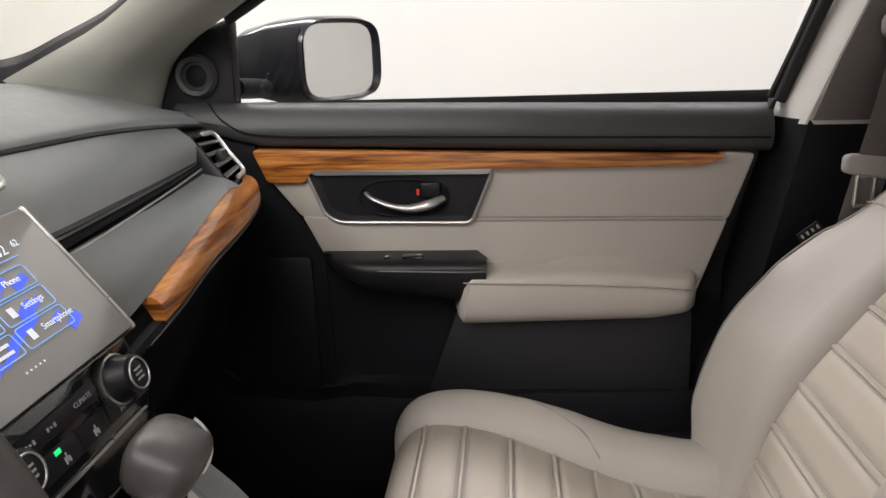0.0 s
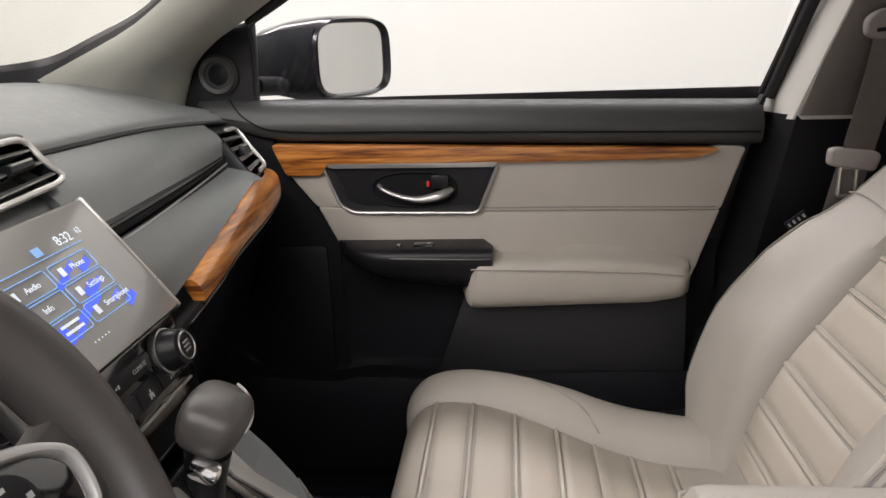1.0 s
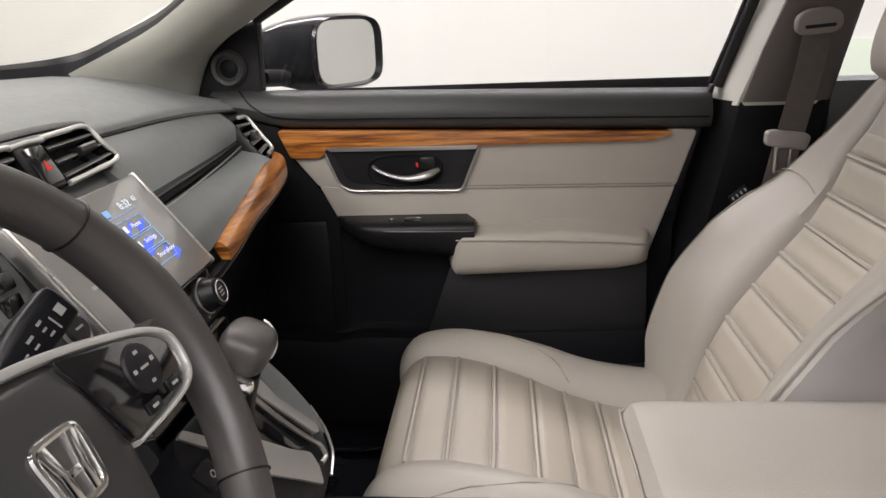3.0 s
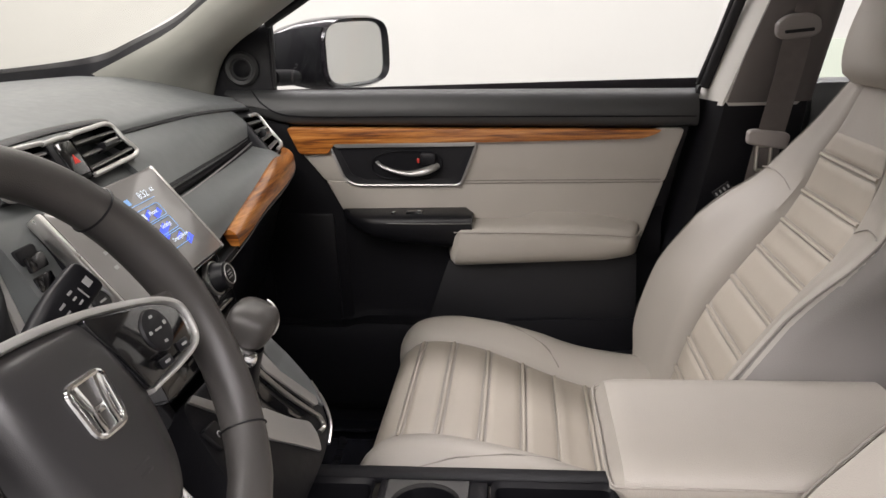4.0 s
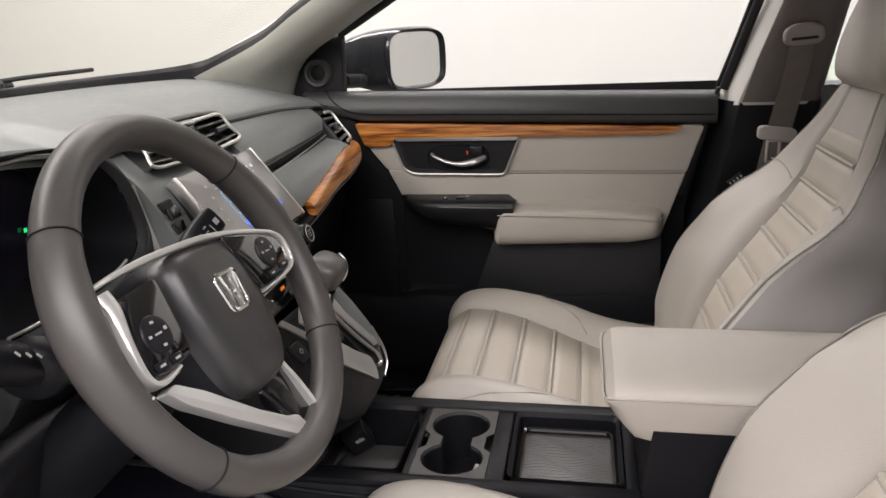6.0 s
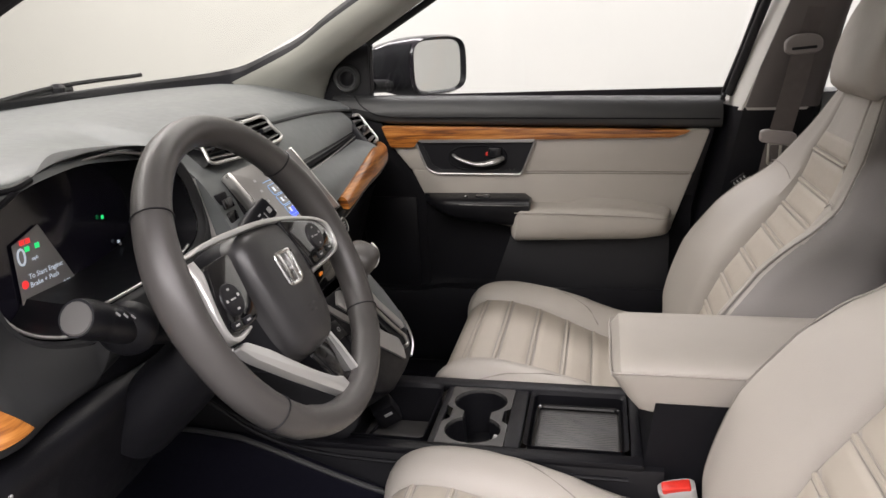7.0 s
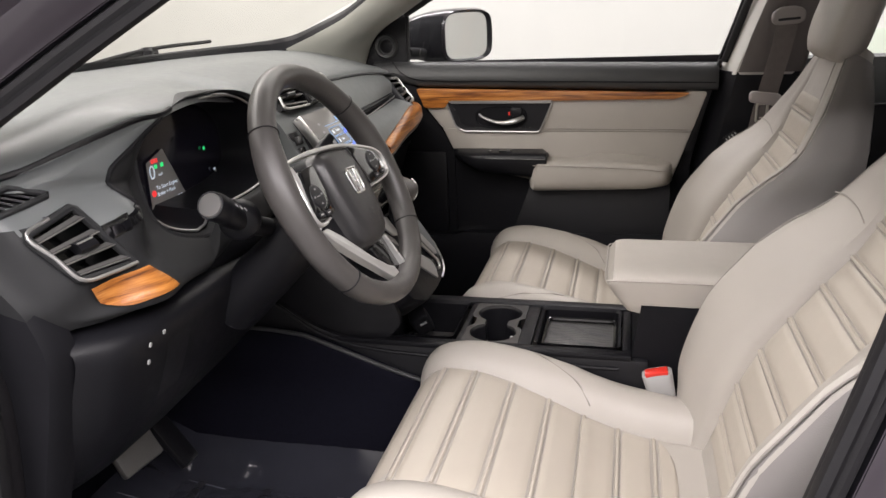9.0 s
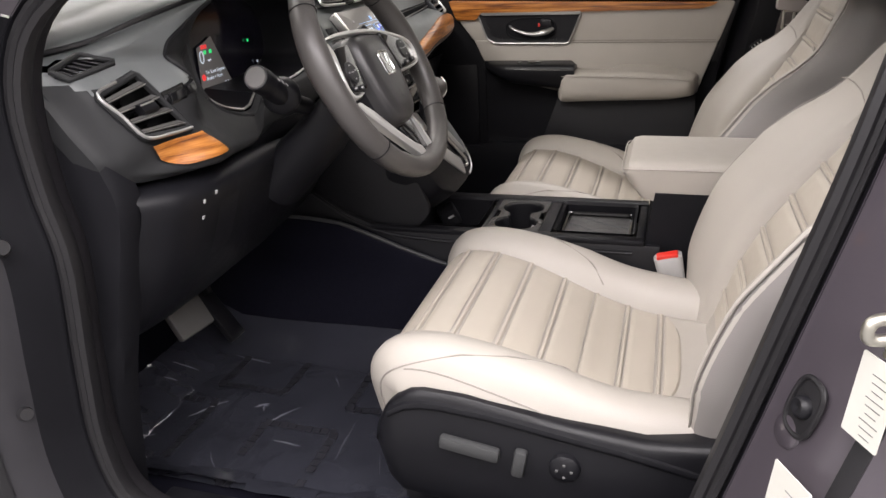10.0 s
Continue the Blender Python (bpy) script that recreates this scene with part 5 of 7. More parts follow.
part("vent_hood", Geo().skin([[(x, y, z - 0.004 * (y / 0.12) ** 2) for x, z in crv([(-0.402, 1.186), (-0.394, 1.190), (-0.384, 1.190), (-0.376, 1.187), (-0.384, 1.183)], 10)] for y in np.linspace(-0.126, 0.126, 12)]), HARD, dash)

# instrument cluster
clu = thing("instrument_cluster", "dark instrument cluster under a grey hood, lit digits", "instrument cluster")
cy, cz = -0.36, 1.083
def cl_loop(rx, rt, rb, x0, lean, p=2.7, n=56, left=0.30):
    out = []
    for a, b in oval(rx, rt, n, p, rb):
        if b < 0:
            k = max(0.0, min(1.0, (a + 0.085) / 0.035))
            b *= 1.16 - 0.42 * k * k * (3 - 2 * k)
        out.append((x0 - lean * (b + 0.06) - left * max(0.0, -a - 0.04), cy + a * (0.87 if a < 0 else 1.065), cz + b))
    return out
# the driver's pod: one smooth surface from the crease and the end cover in to the cluster's lip
POD = [(-0.346, -0.494, 1.184), (-0.359, -0.530, 1.182), (-0.389, -0.600, 1.164), (-0.428, -0.660, 1.143), (-0.470, -0.704, 1.132), (-0.466, -0.740, 1.114),
       (-0.436, -0.746, 1.078), (-0.400, -0.745, 1.026), (-0.366, -0.731, 0.980), (-0.325, -0.680, 0.968), (-0.303, -0.600, 0.963), (-0.316, -0.500, 0.955),
       (-0.330, -0.400, 0.955), (-0.330, -0.250, 0.962), (-0.330, -0.172, 0.995), (-0.352, -0.165, 1.090), (-0.374, -0.176, 1.165), (-0.372, -0.250, 1.190), (-0.364, -0.360, 1.203), (-0.350, -0.440, 1.198)]
lip = cl_loop(0.178, 0.115, 0.076, -0.330, 0.17, n=160, left=0.28)


def polar(loop, n=300):
    """The loop's points at even angles round the cluster's middle."""
    p = sorted((math.atan2(q[2] - cz, q[1] - cy), q) for q in crv(list(loop) + [loop[0]], 700)[:-1].tolist())
    a = [v[0] for v in p]
    out = []
    for k in range(n):
        t = -math.pi + 6.28318 * (k + 0.5) / n
        out.append(tuple(float(np.interp(t, a, [v[1][i] for v in p], period=6.2831853)) for i in range(3)))
    return out


OUT_L, IN_L = polar(POD), polar(lip)


def under(b, t):
    """How far the pod's lower edge rolls back under itself."""
    return 0.030 * max(0.0, min(1.0, (1.0 - b[2]) / 0.03)) * max(0.0, (t - 0.55) / 0.45) ** 2.5


def swell(a, b, t):
    """How far the pod bulges out; its outboard shelf below the crease more than the rest."""
    shelf = max(0.0, min(1.0, (b[2] - 1.112) / 0.05)) * max(0.0, min(1.0, (-0.46 - b[1]) / 0.06))
    return (0.006 + 0.010 * shelf) * math.sin(math.pi * min(1, t)) ** 0.8


def pod_base(y, z):
    """The plain pod surface at a place across and a height: x, and how far out from the lip (0 to 1)."""
    n = len(IN_L)
    w = (math.atan2(z - cz, y - cy) + math.pi) / 6.28318 * n - 0.5
    k, w = math.floor(w), w - math.floor(w)
    a, b = ([p + (q - p) * w for p, q in zip(l[k % n], l[(k + 1) % n])] for l in (IN_L, OUT_L))
    ra, rb = math.hypot(a[1] - cy, a[2] - cz), math.hypot(b[1] - cy, b[2] - cz)
    t = min(1.0, max(0.0, (math.hypot(y - cy, z - cz) - ra) / max(1e-6, rb - ra)))
    return a[0] + (b[0] - a[0]) * t + swell(a, b, t) - under(b, t), t


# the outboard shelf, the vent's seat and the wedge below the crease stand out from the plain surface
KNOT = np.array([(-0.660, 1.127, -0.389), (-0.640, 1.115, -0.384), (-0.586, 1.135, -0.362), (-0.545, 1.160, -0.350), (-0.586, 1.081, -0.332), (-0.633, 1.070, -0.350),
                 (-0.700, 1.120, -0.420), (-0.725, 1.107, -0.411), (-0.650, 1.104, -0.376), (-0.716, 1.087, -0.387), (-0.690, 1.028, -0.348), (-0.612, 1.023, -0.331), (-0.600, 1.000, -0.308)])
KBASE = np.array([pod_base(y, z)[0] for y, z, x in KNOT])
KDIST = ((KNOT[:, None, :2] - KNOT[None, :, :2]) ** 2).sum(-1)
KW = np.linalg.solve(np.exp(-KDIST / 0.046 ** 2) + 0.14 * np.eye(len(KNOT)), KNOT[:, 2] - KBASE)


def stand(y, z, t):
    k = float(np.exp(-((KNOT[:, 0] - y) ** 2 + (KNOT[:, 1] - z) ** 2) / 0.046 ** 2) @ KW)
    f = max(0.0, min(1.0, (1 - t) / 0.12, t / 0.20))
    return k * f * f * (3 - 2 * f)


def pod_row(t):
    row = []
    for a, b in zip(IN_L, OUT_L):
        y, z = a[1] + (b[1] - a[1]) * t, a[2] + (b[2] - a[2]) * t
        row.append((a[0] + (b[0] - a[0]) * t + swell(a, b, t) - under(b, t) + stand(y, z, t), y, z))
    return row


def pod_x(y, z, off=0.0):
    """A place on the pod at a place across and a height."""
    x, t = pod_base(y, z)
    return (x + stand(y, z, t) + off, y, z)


def inside(y, z, quad):
    s = [(quad[(i + 1) % 4][0] - p[0]) * (z - p[1]) - (quad[(i + 1) % 4][1] - p[1]) * (y - p[0]) for i, p in enumerate(quad)]
    return all(v > 0 for v in s) or all(v < 0 for v in s)


VENT_Q = [(-0.652, 1.100), (-0.711, 1.085), (-0.688, 1.032), (-0.617, 1.027)]
DEM = [(-0.432, -0.731, 1.1195), (-0.426, -0.684, 1.1335), (-0.416, -0.660, 1.1205), (-0.413, -0.722, 1.108)]
DEM = [(max(x, pod_x(y, z)[0] + 0.001), y, z) for x, y, z in DEM]
DEM_C = (sum(p[1] for p in DEM) / 4, sum(p[2] for p in DEM) / 4)
DEM_Q = [(DEM_C[0] + (p[1] - DEM_C[0]) * 0.84, DEM_C[1] + (p[2] - DEM_C[1]) * 0.84) for p in DEM]
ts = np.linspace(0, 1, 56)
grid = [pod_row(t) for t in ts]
SHELF = [(-0.480, 1.200), (-0.497, 1.183), (-0.540, 1.163), (-0.580, 1.140), (-0.589, 1.128), (-0.586, 1.112), (-0.570, 1.086), (-0.632, 1.071), (-0.636, 1.075), (-0.650, 1.104), (-0.716, 1.089), (-0.738, 1.110), (-0.745, 1.140), (-0.700, 1.160), (-0.600, 1.190)]


def within(y, z, poly):
    hit = False
    for (y0, z0), (y1, z1) in zip(poly, poly[1:] + poly[:1]):
        if (z0 > z) != (z1 > z) and y < y0 + (y1 - y0) * (z - z0) / (z1 - z0):
            hit = not hit
    return hit


g = Geo()
nk = len(IN_L)
vs = [p for r in grid for p in r]
fs, shelf = [], []
for i in range(len(ts) - 1):
    for k in range(nk):
        q = (i * nk + k, i * nk + (k + 1) % nk, (i + 1) * nk + (k + 1) % nk, (i + 1) * nk + k)
        yc, zc = sum(vs[v][1] for v in q) / 4, sum(vs[v][2] for v in q) / 4
        if not inside(yc, zc, VENT_Q) and not inside(yc, zc, DEM_Q):
            (shelf if within(yc, zc, SHELF) else fs).append(q)
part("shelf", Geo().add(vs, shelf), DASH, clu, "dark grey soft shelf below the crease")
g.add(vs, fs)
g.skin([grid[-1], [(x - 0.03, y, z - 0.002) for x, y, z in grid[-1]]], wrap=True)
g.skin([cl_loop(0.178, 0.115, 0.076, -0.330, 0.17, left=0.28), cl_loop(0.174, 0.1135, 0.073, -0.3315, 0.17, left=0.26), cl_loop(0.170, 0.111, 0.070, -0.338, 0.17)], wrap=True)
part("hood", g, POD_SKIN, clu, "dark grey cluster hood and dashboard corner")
def on_pod(pts, n, r, material, name, off=0.0):
    return part(name, Geo().tube([pod_x(y, z, off) for y, z in crv(pts, n)], r, 8), material, clu)
part("crease_groove", Geo().tube(crv([(-0.346, -0.470, 1.191), (-0.346, -0.494, 1.187), (-0.359, -0.530, 1.185), (-0.389, -0.600, 1.167), (-0.428, -0.660, 1.146), (-0.468, -0.702, 1.136)], 40), 0.0042, 8), HARD, clu)
on_pod([(-0.497, 1.183), (-0.540, 1.163), (-0.580, 1.140), (-0.589, 1.128), (-0.586, 1.112), (-0.570, 1.086)], 40, 0.0030, HARD, "flank_groove", 0.0012)
# frame round the driver's vent and the demister outlet
vq = [(-0.374, -0.650, 1.104), (-0.384, -0.716, 1.087), (-0.346, -0.690, 1.028), (-0.331, -0.612, 1.023)]
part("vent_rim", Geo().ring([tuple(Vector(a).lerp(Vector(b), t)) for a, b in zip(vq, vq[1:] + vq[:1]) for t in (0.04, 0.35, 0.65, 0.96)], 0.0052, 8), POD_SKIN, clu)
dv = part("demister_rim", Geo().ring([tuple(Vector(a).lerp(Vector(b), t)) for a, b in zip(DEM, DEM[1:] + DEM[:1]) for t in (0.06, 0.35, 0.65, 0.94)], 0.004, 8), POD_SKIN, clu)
part("demister_floor", Geo().add([(p[0] - 0.012, p[1], p[2] - 0.012) for p in DEM], [(0, 1, 2, 3)]), HARD, dv)
for i in range(6):
    t = (i + 0.5) / 6
    a, b = Vector(DEM[0]).lerp(Vector(DEM[1]), t), Vector(DEM[3]).lerp(Vector(DEM[2]), t)
    part("slat", Geo().tube([a + Vector((-0.004, 0, -0.004)), b + Vector((-0.004, 0, -0.004))], 0.0022, 6), HARD, dv)
part("side_strip", Geo().skin([[(x + o, -0.160 + d, z) for o, d in ((-0.02, -0.006), (0.0, -0.006), (0.003, 0.0), (0.0, 0.006), (-0.02, 0.006))] for x, z in crv([(-0.356, 1.128), (-0.348, 1.095), (-0.334, 1.042), (-0.324, 0.995)], 16)], caps=True), BRIGHT, clu, "bright silver strip beside the screen")
# two small switches and the tapering wood below
sb = part("switch_bank", Geo().skin([[pod_x(y, z0 + dz, o) for dz, o in ((-0.011, -0.004), (-0.0095, 0.001), (0.0, 0.0025), (0.0095, 0.0015), (0.0115, -0.004))] for y, z0 in ((-0.632, 1.066), (-0.628, 1.067), (-0.604, 1.073), (-0.579, 1.078), (-0.575, 1.078))], caps=True), GLOSS, clu, "glossy black switch bank")
for y, z in ((-0.616, 1.070), (-0.590, 1.076)):
    part("switch", Geo().skin([[pod_x(y + dy, z + dz + 0.25 * dy, o) for dz, o in ((-0.0065, 0.001), (-0.005, 0.0045), (0.005, 0.005), (0.007, 0.001))] for dy in (-0.010, 0.0, 0.010)], caps=True), GLOSS, sb)
rows = []
for s in np.linspace(0, 1, 14):
    yt, zt = -0.682 + 0.082 * s, 1.015 + 0.002 * s
    yb, zb = -0.674 + 0.092 * s, 1.013 - 0.033 * math.sin(min(1, 0.38 + s * 1.6) * 1.5708) + 0.006 * s
    rows.append([pod_x(yt + (yb - yt) * v, zt + (zb - zt) * v, 0.0025 * math.sin(math.pi * (0.12 + 0.76 * v)) ** 0.6 + 0.0045) for v in np.linspace(0, 1, 7)])
part("wood_trim", Geo().skin(rows, caps=True), WOOD, clu, "polished orange-brown wood trim")
bez_l = cl_loop(0.166, 0.108, 0.067, -0.341, 0.17)
k0 = max(range(len(bez_l)), key=lambda k: bez_l[k][1])
bez_l = [p for p in bez_l[k0:] + bez_l[:k0] if p[1] < cy + 0.150]
part("bezel_line", Geo().tube(bez_l, 0.0022, 8), DARKSATIN, clu, "satin silver line")
part("well", Geo().skin([cl_loop(0.168, 0.110, 0.068, -0.338, 0.17), cl_loop(0.164, 0.104, 0.064, -0.40, 0.08, left=0.15), cl_loop(0.158, 0.096, 0.060, -0.446, 0.0, left=0.0)], wrap=True), HARD, clu)
lens = part("display", Geo().skin([cl_loop(0.160, 0.098, 0.062, -0.444, 0.0, left=0.0), cl_loop(0.001, 0.001, 0.001, -0.444, 0, left=0.0)], wrap=True), CLUSTERGLASS, clu, "black glass display", smooth=0)
CM = Matrix(((0, 0, 1, -0.441), (1, 0, 0, cy), (0, 1, 0, cz), (0, 0, 0, 1)))
# Slanted grey quad: windows mirrored in the lens, put in as colour.
part("field_reflection", Geo().plate([(-0.052, -0.052), (0.045, -0.058), (-0.006, 0.034), (-0.050, 0.020)], 0.001, 0, CM), SCREENGREY, lens, "grey message field, window reflection put in as colour")
text_mesh("0", 0.030, CM @ pose(-0.048, -0.006, 0.0016), UIWHITE, lens, "digit")
text_mesh("mph", 0.006, CM @ pose(-0.026, -0.004, 0.0016), UIWHITE, lens)
text_mesh("To Start Engine:", 0.0088, CM @ pose(-0.036, -0.024, 0.0016), UIWHITE, lens)
text_mesh("Brake + Push", 0.0088, CM @ pose(-0.036, -0.034, 0.0016), UIWHITE, lens)
text_mesh("8:32", 0.0075, CM @ pose(0.016, -0.048, 0.0016), UIWHITE, lens)
part("symbol", Geo().lathe([(0.005, 0), (0.005, 0.0006), (0.0001, 0.0006)], 16, CM @ pose(-0.043, -0.028, 0.001)), LEDRED, lens)
for i, (mm, xx) in enumerate(((LEDRED, -0.036), (LEDRED, -0.027), (LEDGREEN, -0.030), (LEDGREEN, -0.014))):
    part("warning_light", Geo().box(0.007, 0.006, 0.0006, 0, CM @ pose(xx, 0.020 - 0.009 * (i // 2), 0.0016)), mm, lens)
part("warning_light", Geo().box(0.005, 0.005, 0.0006, 0, CM @ pose(0.108, 0.013, 0.001)), LEDGREEN, lens)
part("warning_light", Geo().box(0.004, 0.006, 0.0006, 0, CM @ pose(0.146, -0.039, 0.001)), LEDRED, lens)
part("gauge_bar", Geo().box(0.004, 0.034, 0.0006, 0, CM @ pose(0.139, -0.043, 0.001, 0, 0, 22)), SCREENGREY, lens)
part("gauge_mark", Geo().box(0.005, 0.004, 0.0006, 0, CM @ pose(0.131, -0.027, 0.0016)), UIWHITE, lens)
part("gauge_mark", Geo().box(0.004, 0.003, 0.0006, 0, CM @ pose(0.146, -0.058, 0.0016)), UIWHITE, lens)

# infotainment screen
SM = Matrix(((0, -0.607, 0.795, -0.2845), (1, 0, 0, 0.0), (0, 0.795, 0.607, 1.075), (0, 0, 0, 1)))
scr = thing("infotainment_screen", "glossy touch screen on the dashboard lit blue, its glare coloured grey", "touch screen")
part("body", Geo().plate(rounded([(-0.112, -0.0665), (0.112, -0.0665), (0.112, 0.0665), (-0.112, 0.0665)], 0.006), 0.03, 0.003, SM @ pose(0, 0, -0.031)), HARD, scr)
face = part("display", Geo().plate(rounded([(-0.110, -0.0645), (0.110, -0.0645), (0.110, 0.0645), (-0.110, 0.0645)], 0.005), 0.002, 0.0006, SM @ pose(0, 0, -0.001)), SCREENGREY, scr, "glass display with blue menu, grey glare put in as colour")
for s in (1, -1):
    part("chrome_edge", Geo().box(0.008, 0.134, 0.018, 0.003, SM @ pose(s * 0.1135, 0, -0.0080)), SATIN, scr)
random.seed(7)
for i in range(26):
    x, y = random.uniform(-0.048, 0.066), random.uniform(-0.040, 0.014)
    if x < 0.01 and y > -0.022:
        continue
    part("menu_glow", Geo().box(random.uniform(0.012, 0.026), random.uniform(0.004, 0.009), 0.0003, 0, SM @ pose(x, y, 0.0013 + 0.00005 * (i % 5), 0, 0, 20)), UIBLUE, face)
def frame2(x, y, w, h):
    return Geo().ring([tuple(SM @ Vector((x + a, y + b, 0.0022))) for a, b in rounded([(-w / 2, -h / 2), (w / 2, -h / 2), (w / 2, h / 2), (-w / 2, h / 2)], 0.003)], 0.0005, 4)
words = [("Audio", "Phone"), ("Info", "Settings"), ("", "Smartphone")]
for r in range(3):
    for c in range(2):
        x, y = -0.026 + 0.060 * c, 0.014 - 0.020 * r
        part("menu_tile", frame2(x, y, 0.055, 0.0175), UILINE, face)
        part("tile_icon", Geo().box(0.006, 0.008, 0.0003, 0, SM @ pose(x - 0.016, y, 0.0022)), UIWHITE, face)
        if words[r][c]:
            text_mesh(words[r][c], 0.0075, SM @ pose(x - 0.004, y - 0.002, 0.0022), UIWHITE, face)
        else:
            for k in range(2):
                part("print_bar", Geo().box(0.024, 0.0024, 0.0003, 0, SM @ pose(x + 0.008, y + 0.003 - 0.006 * k, 0.0022)), UIWHITE, face)
part("menu_line", Geo().box(0.125, 0.0008, 0.0003, 0, SM @ pose(0.004, 0.030, 0.0022)), UILINE, face)
text_mesh("8:32", 0.013, SM @ pose(0.038, 0.034, 0.0022), UIWHITE, face)
text_mesh("62", 0.008, SM @ pose(0.068, 0.037, 0.0022), UIWHITE, face)
part("menu_mark", Geo().box(0.010, 0.008, 0.0003, 0, SM @ pose(0.012, 0.037, 0.0022)), UILINE, face)
for i in range(5):
    part("page_dot", Geo().box(0.0014, 0.0014, 0.0003, 0, SM @ pose(-0.012 + 0.005 * i, -0.046, 0.0022)), UIWHITE, face)
for i in range(4):
    part("touch_key", Geo().box(0.007, 0.004, 0.0003, 0, SM @ pose(-0.074 - 0.0035 * i, 0.038 - 0.018 * i, 0.0022)), ICON, face)

# start button and the narrow key panel between the cluster and the screen
sbt = thing("start_button", "round black engine start button with a silver ring", "start button")
SBM = Matrix(((0, -0.45, 0.893, -0.262), (1, 0, 0, -0.146), (0, 0.893, 0.45, 1.048), (0, 0, 0, 1)))
part("button", Geo().lathe([(0.0, 0.008), (0.011, 0.008), (0.013, 0.006), (0.0135, 0.0)], 28, SBM), HARD, sbt)
part("ring", Geo().ring([tuple(SBM @ Vector((a, b, 0.004))) for a, b in oval(0.0150, 0.0150, 32)], 0.0018, 8), SATIN, sbt, "satin silver ring")
part("print_bar", Geo().box(0.010, 0.002, 0.0004, 0, SBM @ pose(0, 0.001, 0.0083)), ICON, sbt)
key = thing("key_panel", "glossy black key panel on the dashboard", "key panel")
part("panel", Geo().box(0.008, 0.030, 0.050, 0.003, pose(-0.325, -0.138, 1.078, 0, -16, 0)), HARD, key)
for k in range(2):
    part("key", Geo().box(0.005, 0.026, 0.016, 0.002, pose(-0.3195 + 0.005 * k, -0.138, 1.088 - 0.020 * k, 0, -16, 0)), GLOSS, key)

# climate panel under the screen
clim = thing("climate_panel", "glossy black climate control panel with two knobs", "climate panel")
KM = Matrix(((0, -0.30, 0.954, -0.240), (1, 0, 0, 0.0), (0, 0.954, 0.30, 0.970), (0, 0, 0, 1)))
part("panel", Geo().plate(rounded([(-0.112, -0.050), (0.098, -0.050), (0.112, -0.012), (0.114, 0.050), (-0.114, 0.050)], 0.008), 0.05, 0.004, KM @ pose(0, 0, -0.05)), GLOSS, clim)
for s in (1, -1):
    kb = part("knob", Geo().lathe([(0.0, 0.026), (0.013, 0.026), (0.016, 0.024), (0.018, 0.012), (0.0195, 0.010), (0.0195, 0.0)], 30, KM @ pose(s * 0.070, 0.024, 0)), HARD, clim, "black climate knob with silver ring")
    part("ring", Geo().lathe([(0.0185, 0.0085), (0.0212, 0.0080), (0.0222, 0.0040), (0.0212, 0.0005)], 30, KM @ pose(s * 0.070, 0.024, 0)), SATIN, kb)
    part("cap_ring", Geo().ring([tuple(KM @ Vector((s * 0.070 + a, 0.024 + b, 0.0265))) for a, b in oval(0.0125, 0.0125, 28)], 0.0009, 6), DARKSATIN, kb)
    for k in range(3):
        part("print_bar", Geo().box(0.010, 0.0016, 0.0004, 0, KM @ pose(s * 0.070, 0.028 - 0.004 * k, 0.0263)), ICON, kb)
part("key_strip", Geo().box(0.094, 0.015, 0.005, 0.0015, KM @ pose(0.0, 0.029, 0.001)), HARD, clim)
text_mesh("CLIMATE", 0.0056, KM @ pose(0.016, 0.0275, 0.0038), ICON, clim)
for x in (-0.036, -0.012):
    for dx, h in ((-0.004, 0.0030), (0.0, 0.0016), (0.004, 0.0034)):
        part("print_bar", Geo().box(0.0022, h, 0.0004, 0, KM @ pose(x + dx, 0.029, 0.0037)), ICON, clim)
for x in (-0.088, -0.050, -0.012, 0.026, 0.064, 0.096):
    w = 0.0365 if x < 0.08 else 0.024
    part("button", Geo().box(w, 0.018, 0.005, 0.0015, KM @ pose(x, 0.006, 0.001)), HARD, clim)
    for dx, dy, w2, h2 in ((-0.0022, -0.001, 0.0018, 0.0056), (0.0, 0.001, 0.0014, 0.0066), (0.0022, -0.0015, 0.0018, 0.0046)):
        part("button_icon", Geo().box(w2, h2, 0.0004, 0, KM @ pose(x + dx, 0.004 + dy, 0.0037)), ICON, clim)
part("indicator", Geo().box(0.0065, 0.0036, 0.0006, 0, KM @ pose(-0.018, 0.0125, 0.0040)), LEDGREEN, clim, "green lit indicator")
part("silver_line", Geo().box(0.20, 0.0026, 0.003, 0.0006, KM @ pose(-0.006, -0.013, 0.002)), SATIN, clim)
for i in range(4):
    part("orange_light", Geo().box(0.0024, 0.0052 - 0.0008 * (i % 2), 0.0008, 0, KM @ pose(-0.036 + 0.0034 * i, -0.024, 0.001)), LEDORANGE, clim, "orange lit indicator")

# shifter console
sh = thing("gear_shifter", "dark leather gear lever on a silver trimmed panel", "gear shifter")
PM = Matrix(((0, -0.483, 0.876, -0.168), (1, 0, 0, 0.008), (0, 0.876, 0.483, 0.838), (0, 0, 0, 1)))
def pm_plate(name, pts, r, top, depth, material, label=""):
    return part(name, Geo().plate(rounded(pts, r), depth, 0.0012, PM @ pose(0, 0, top - depth)), material, sh, label)


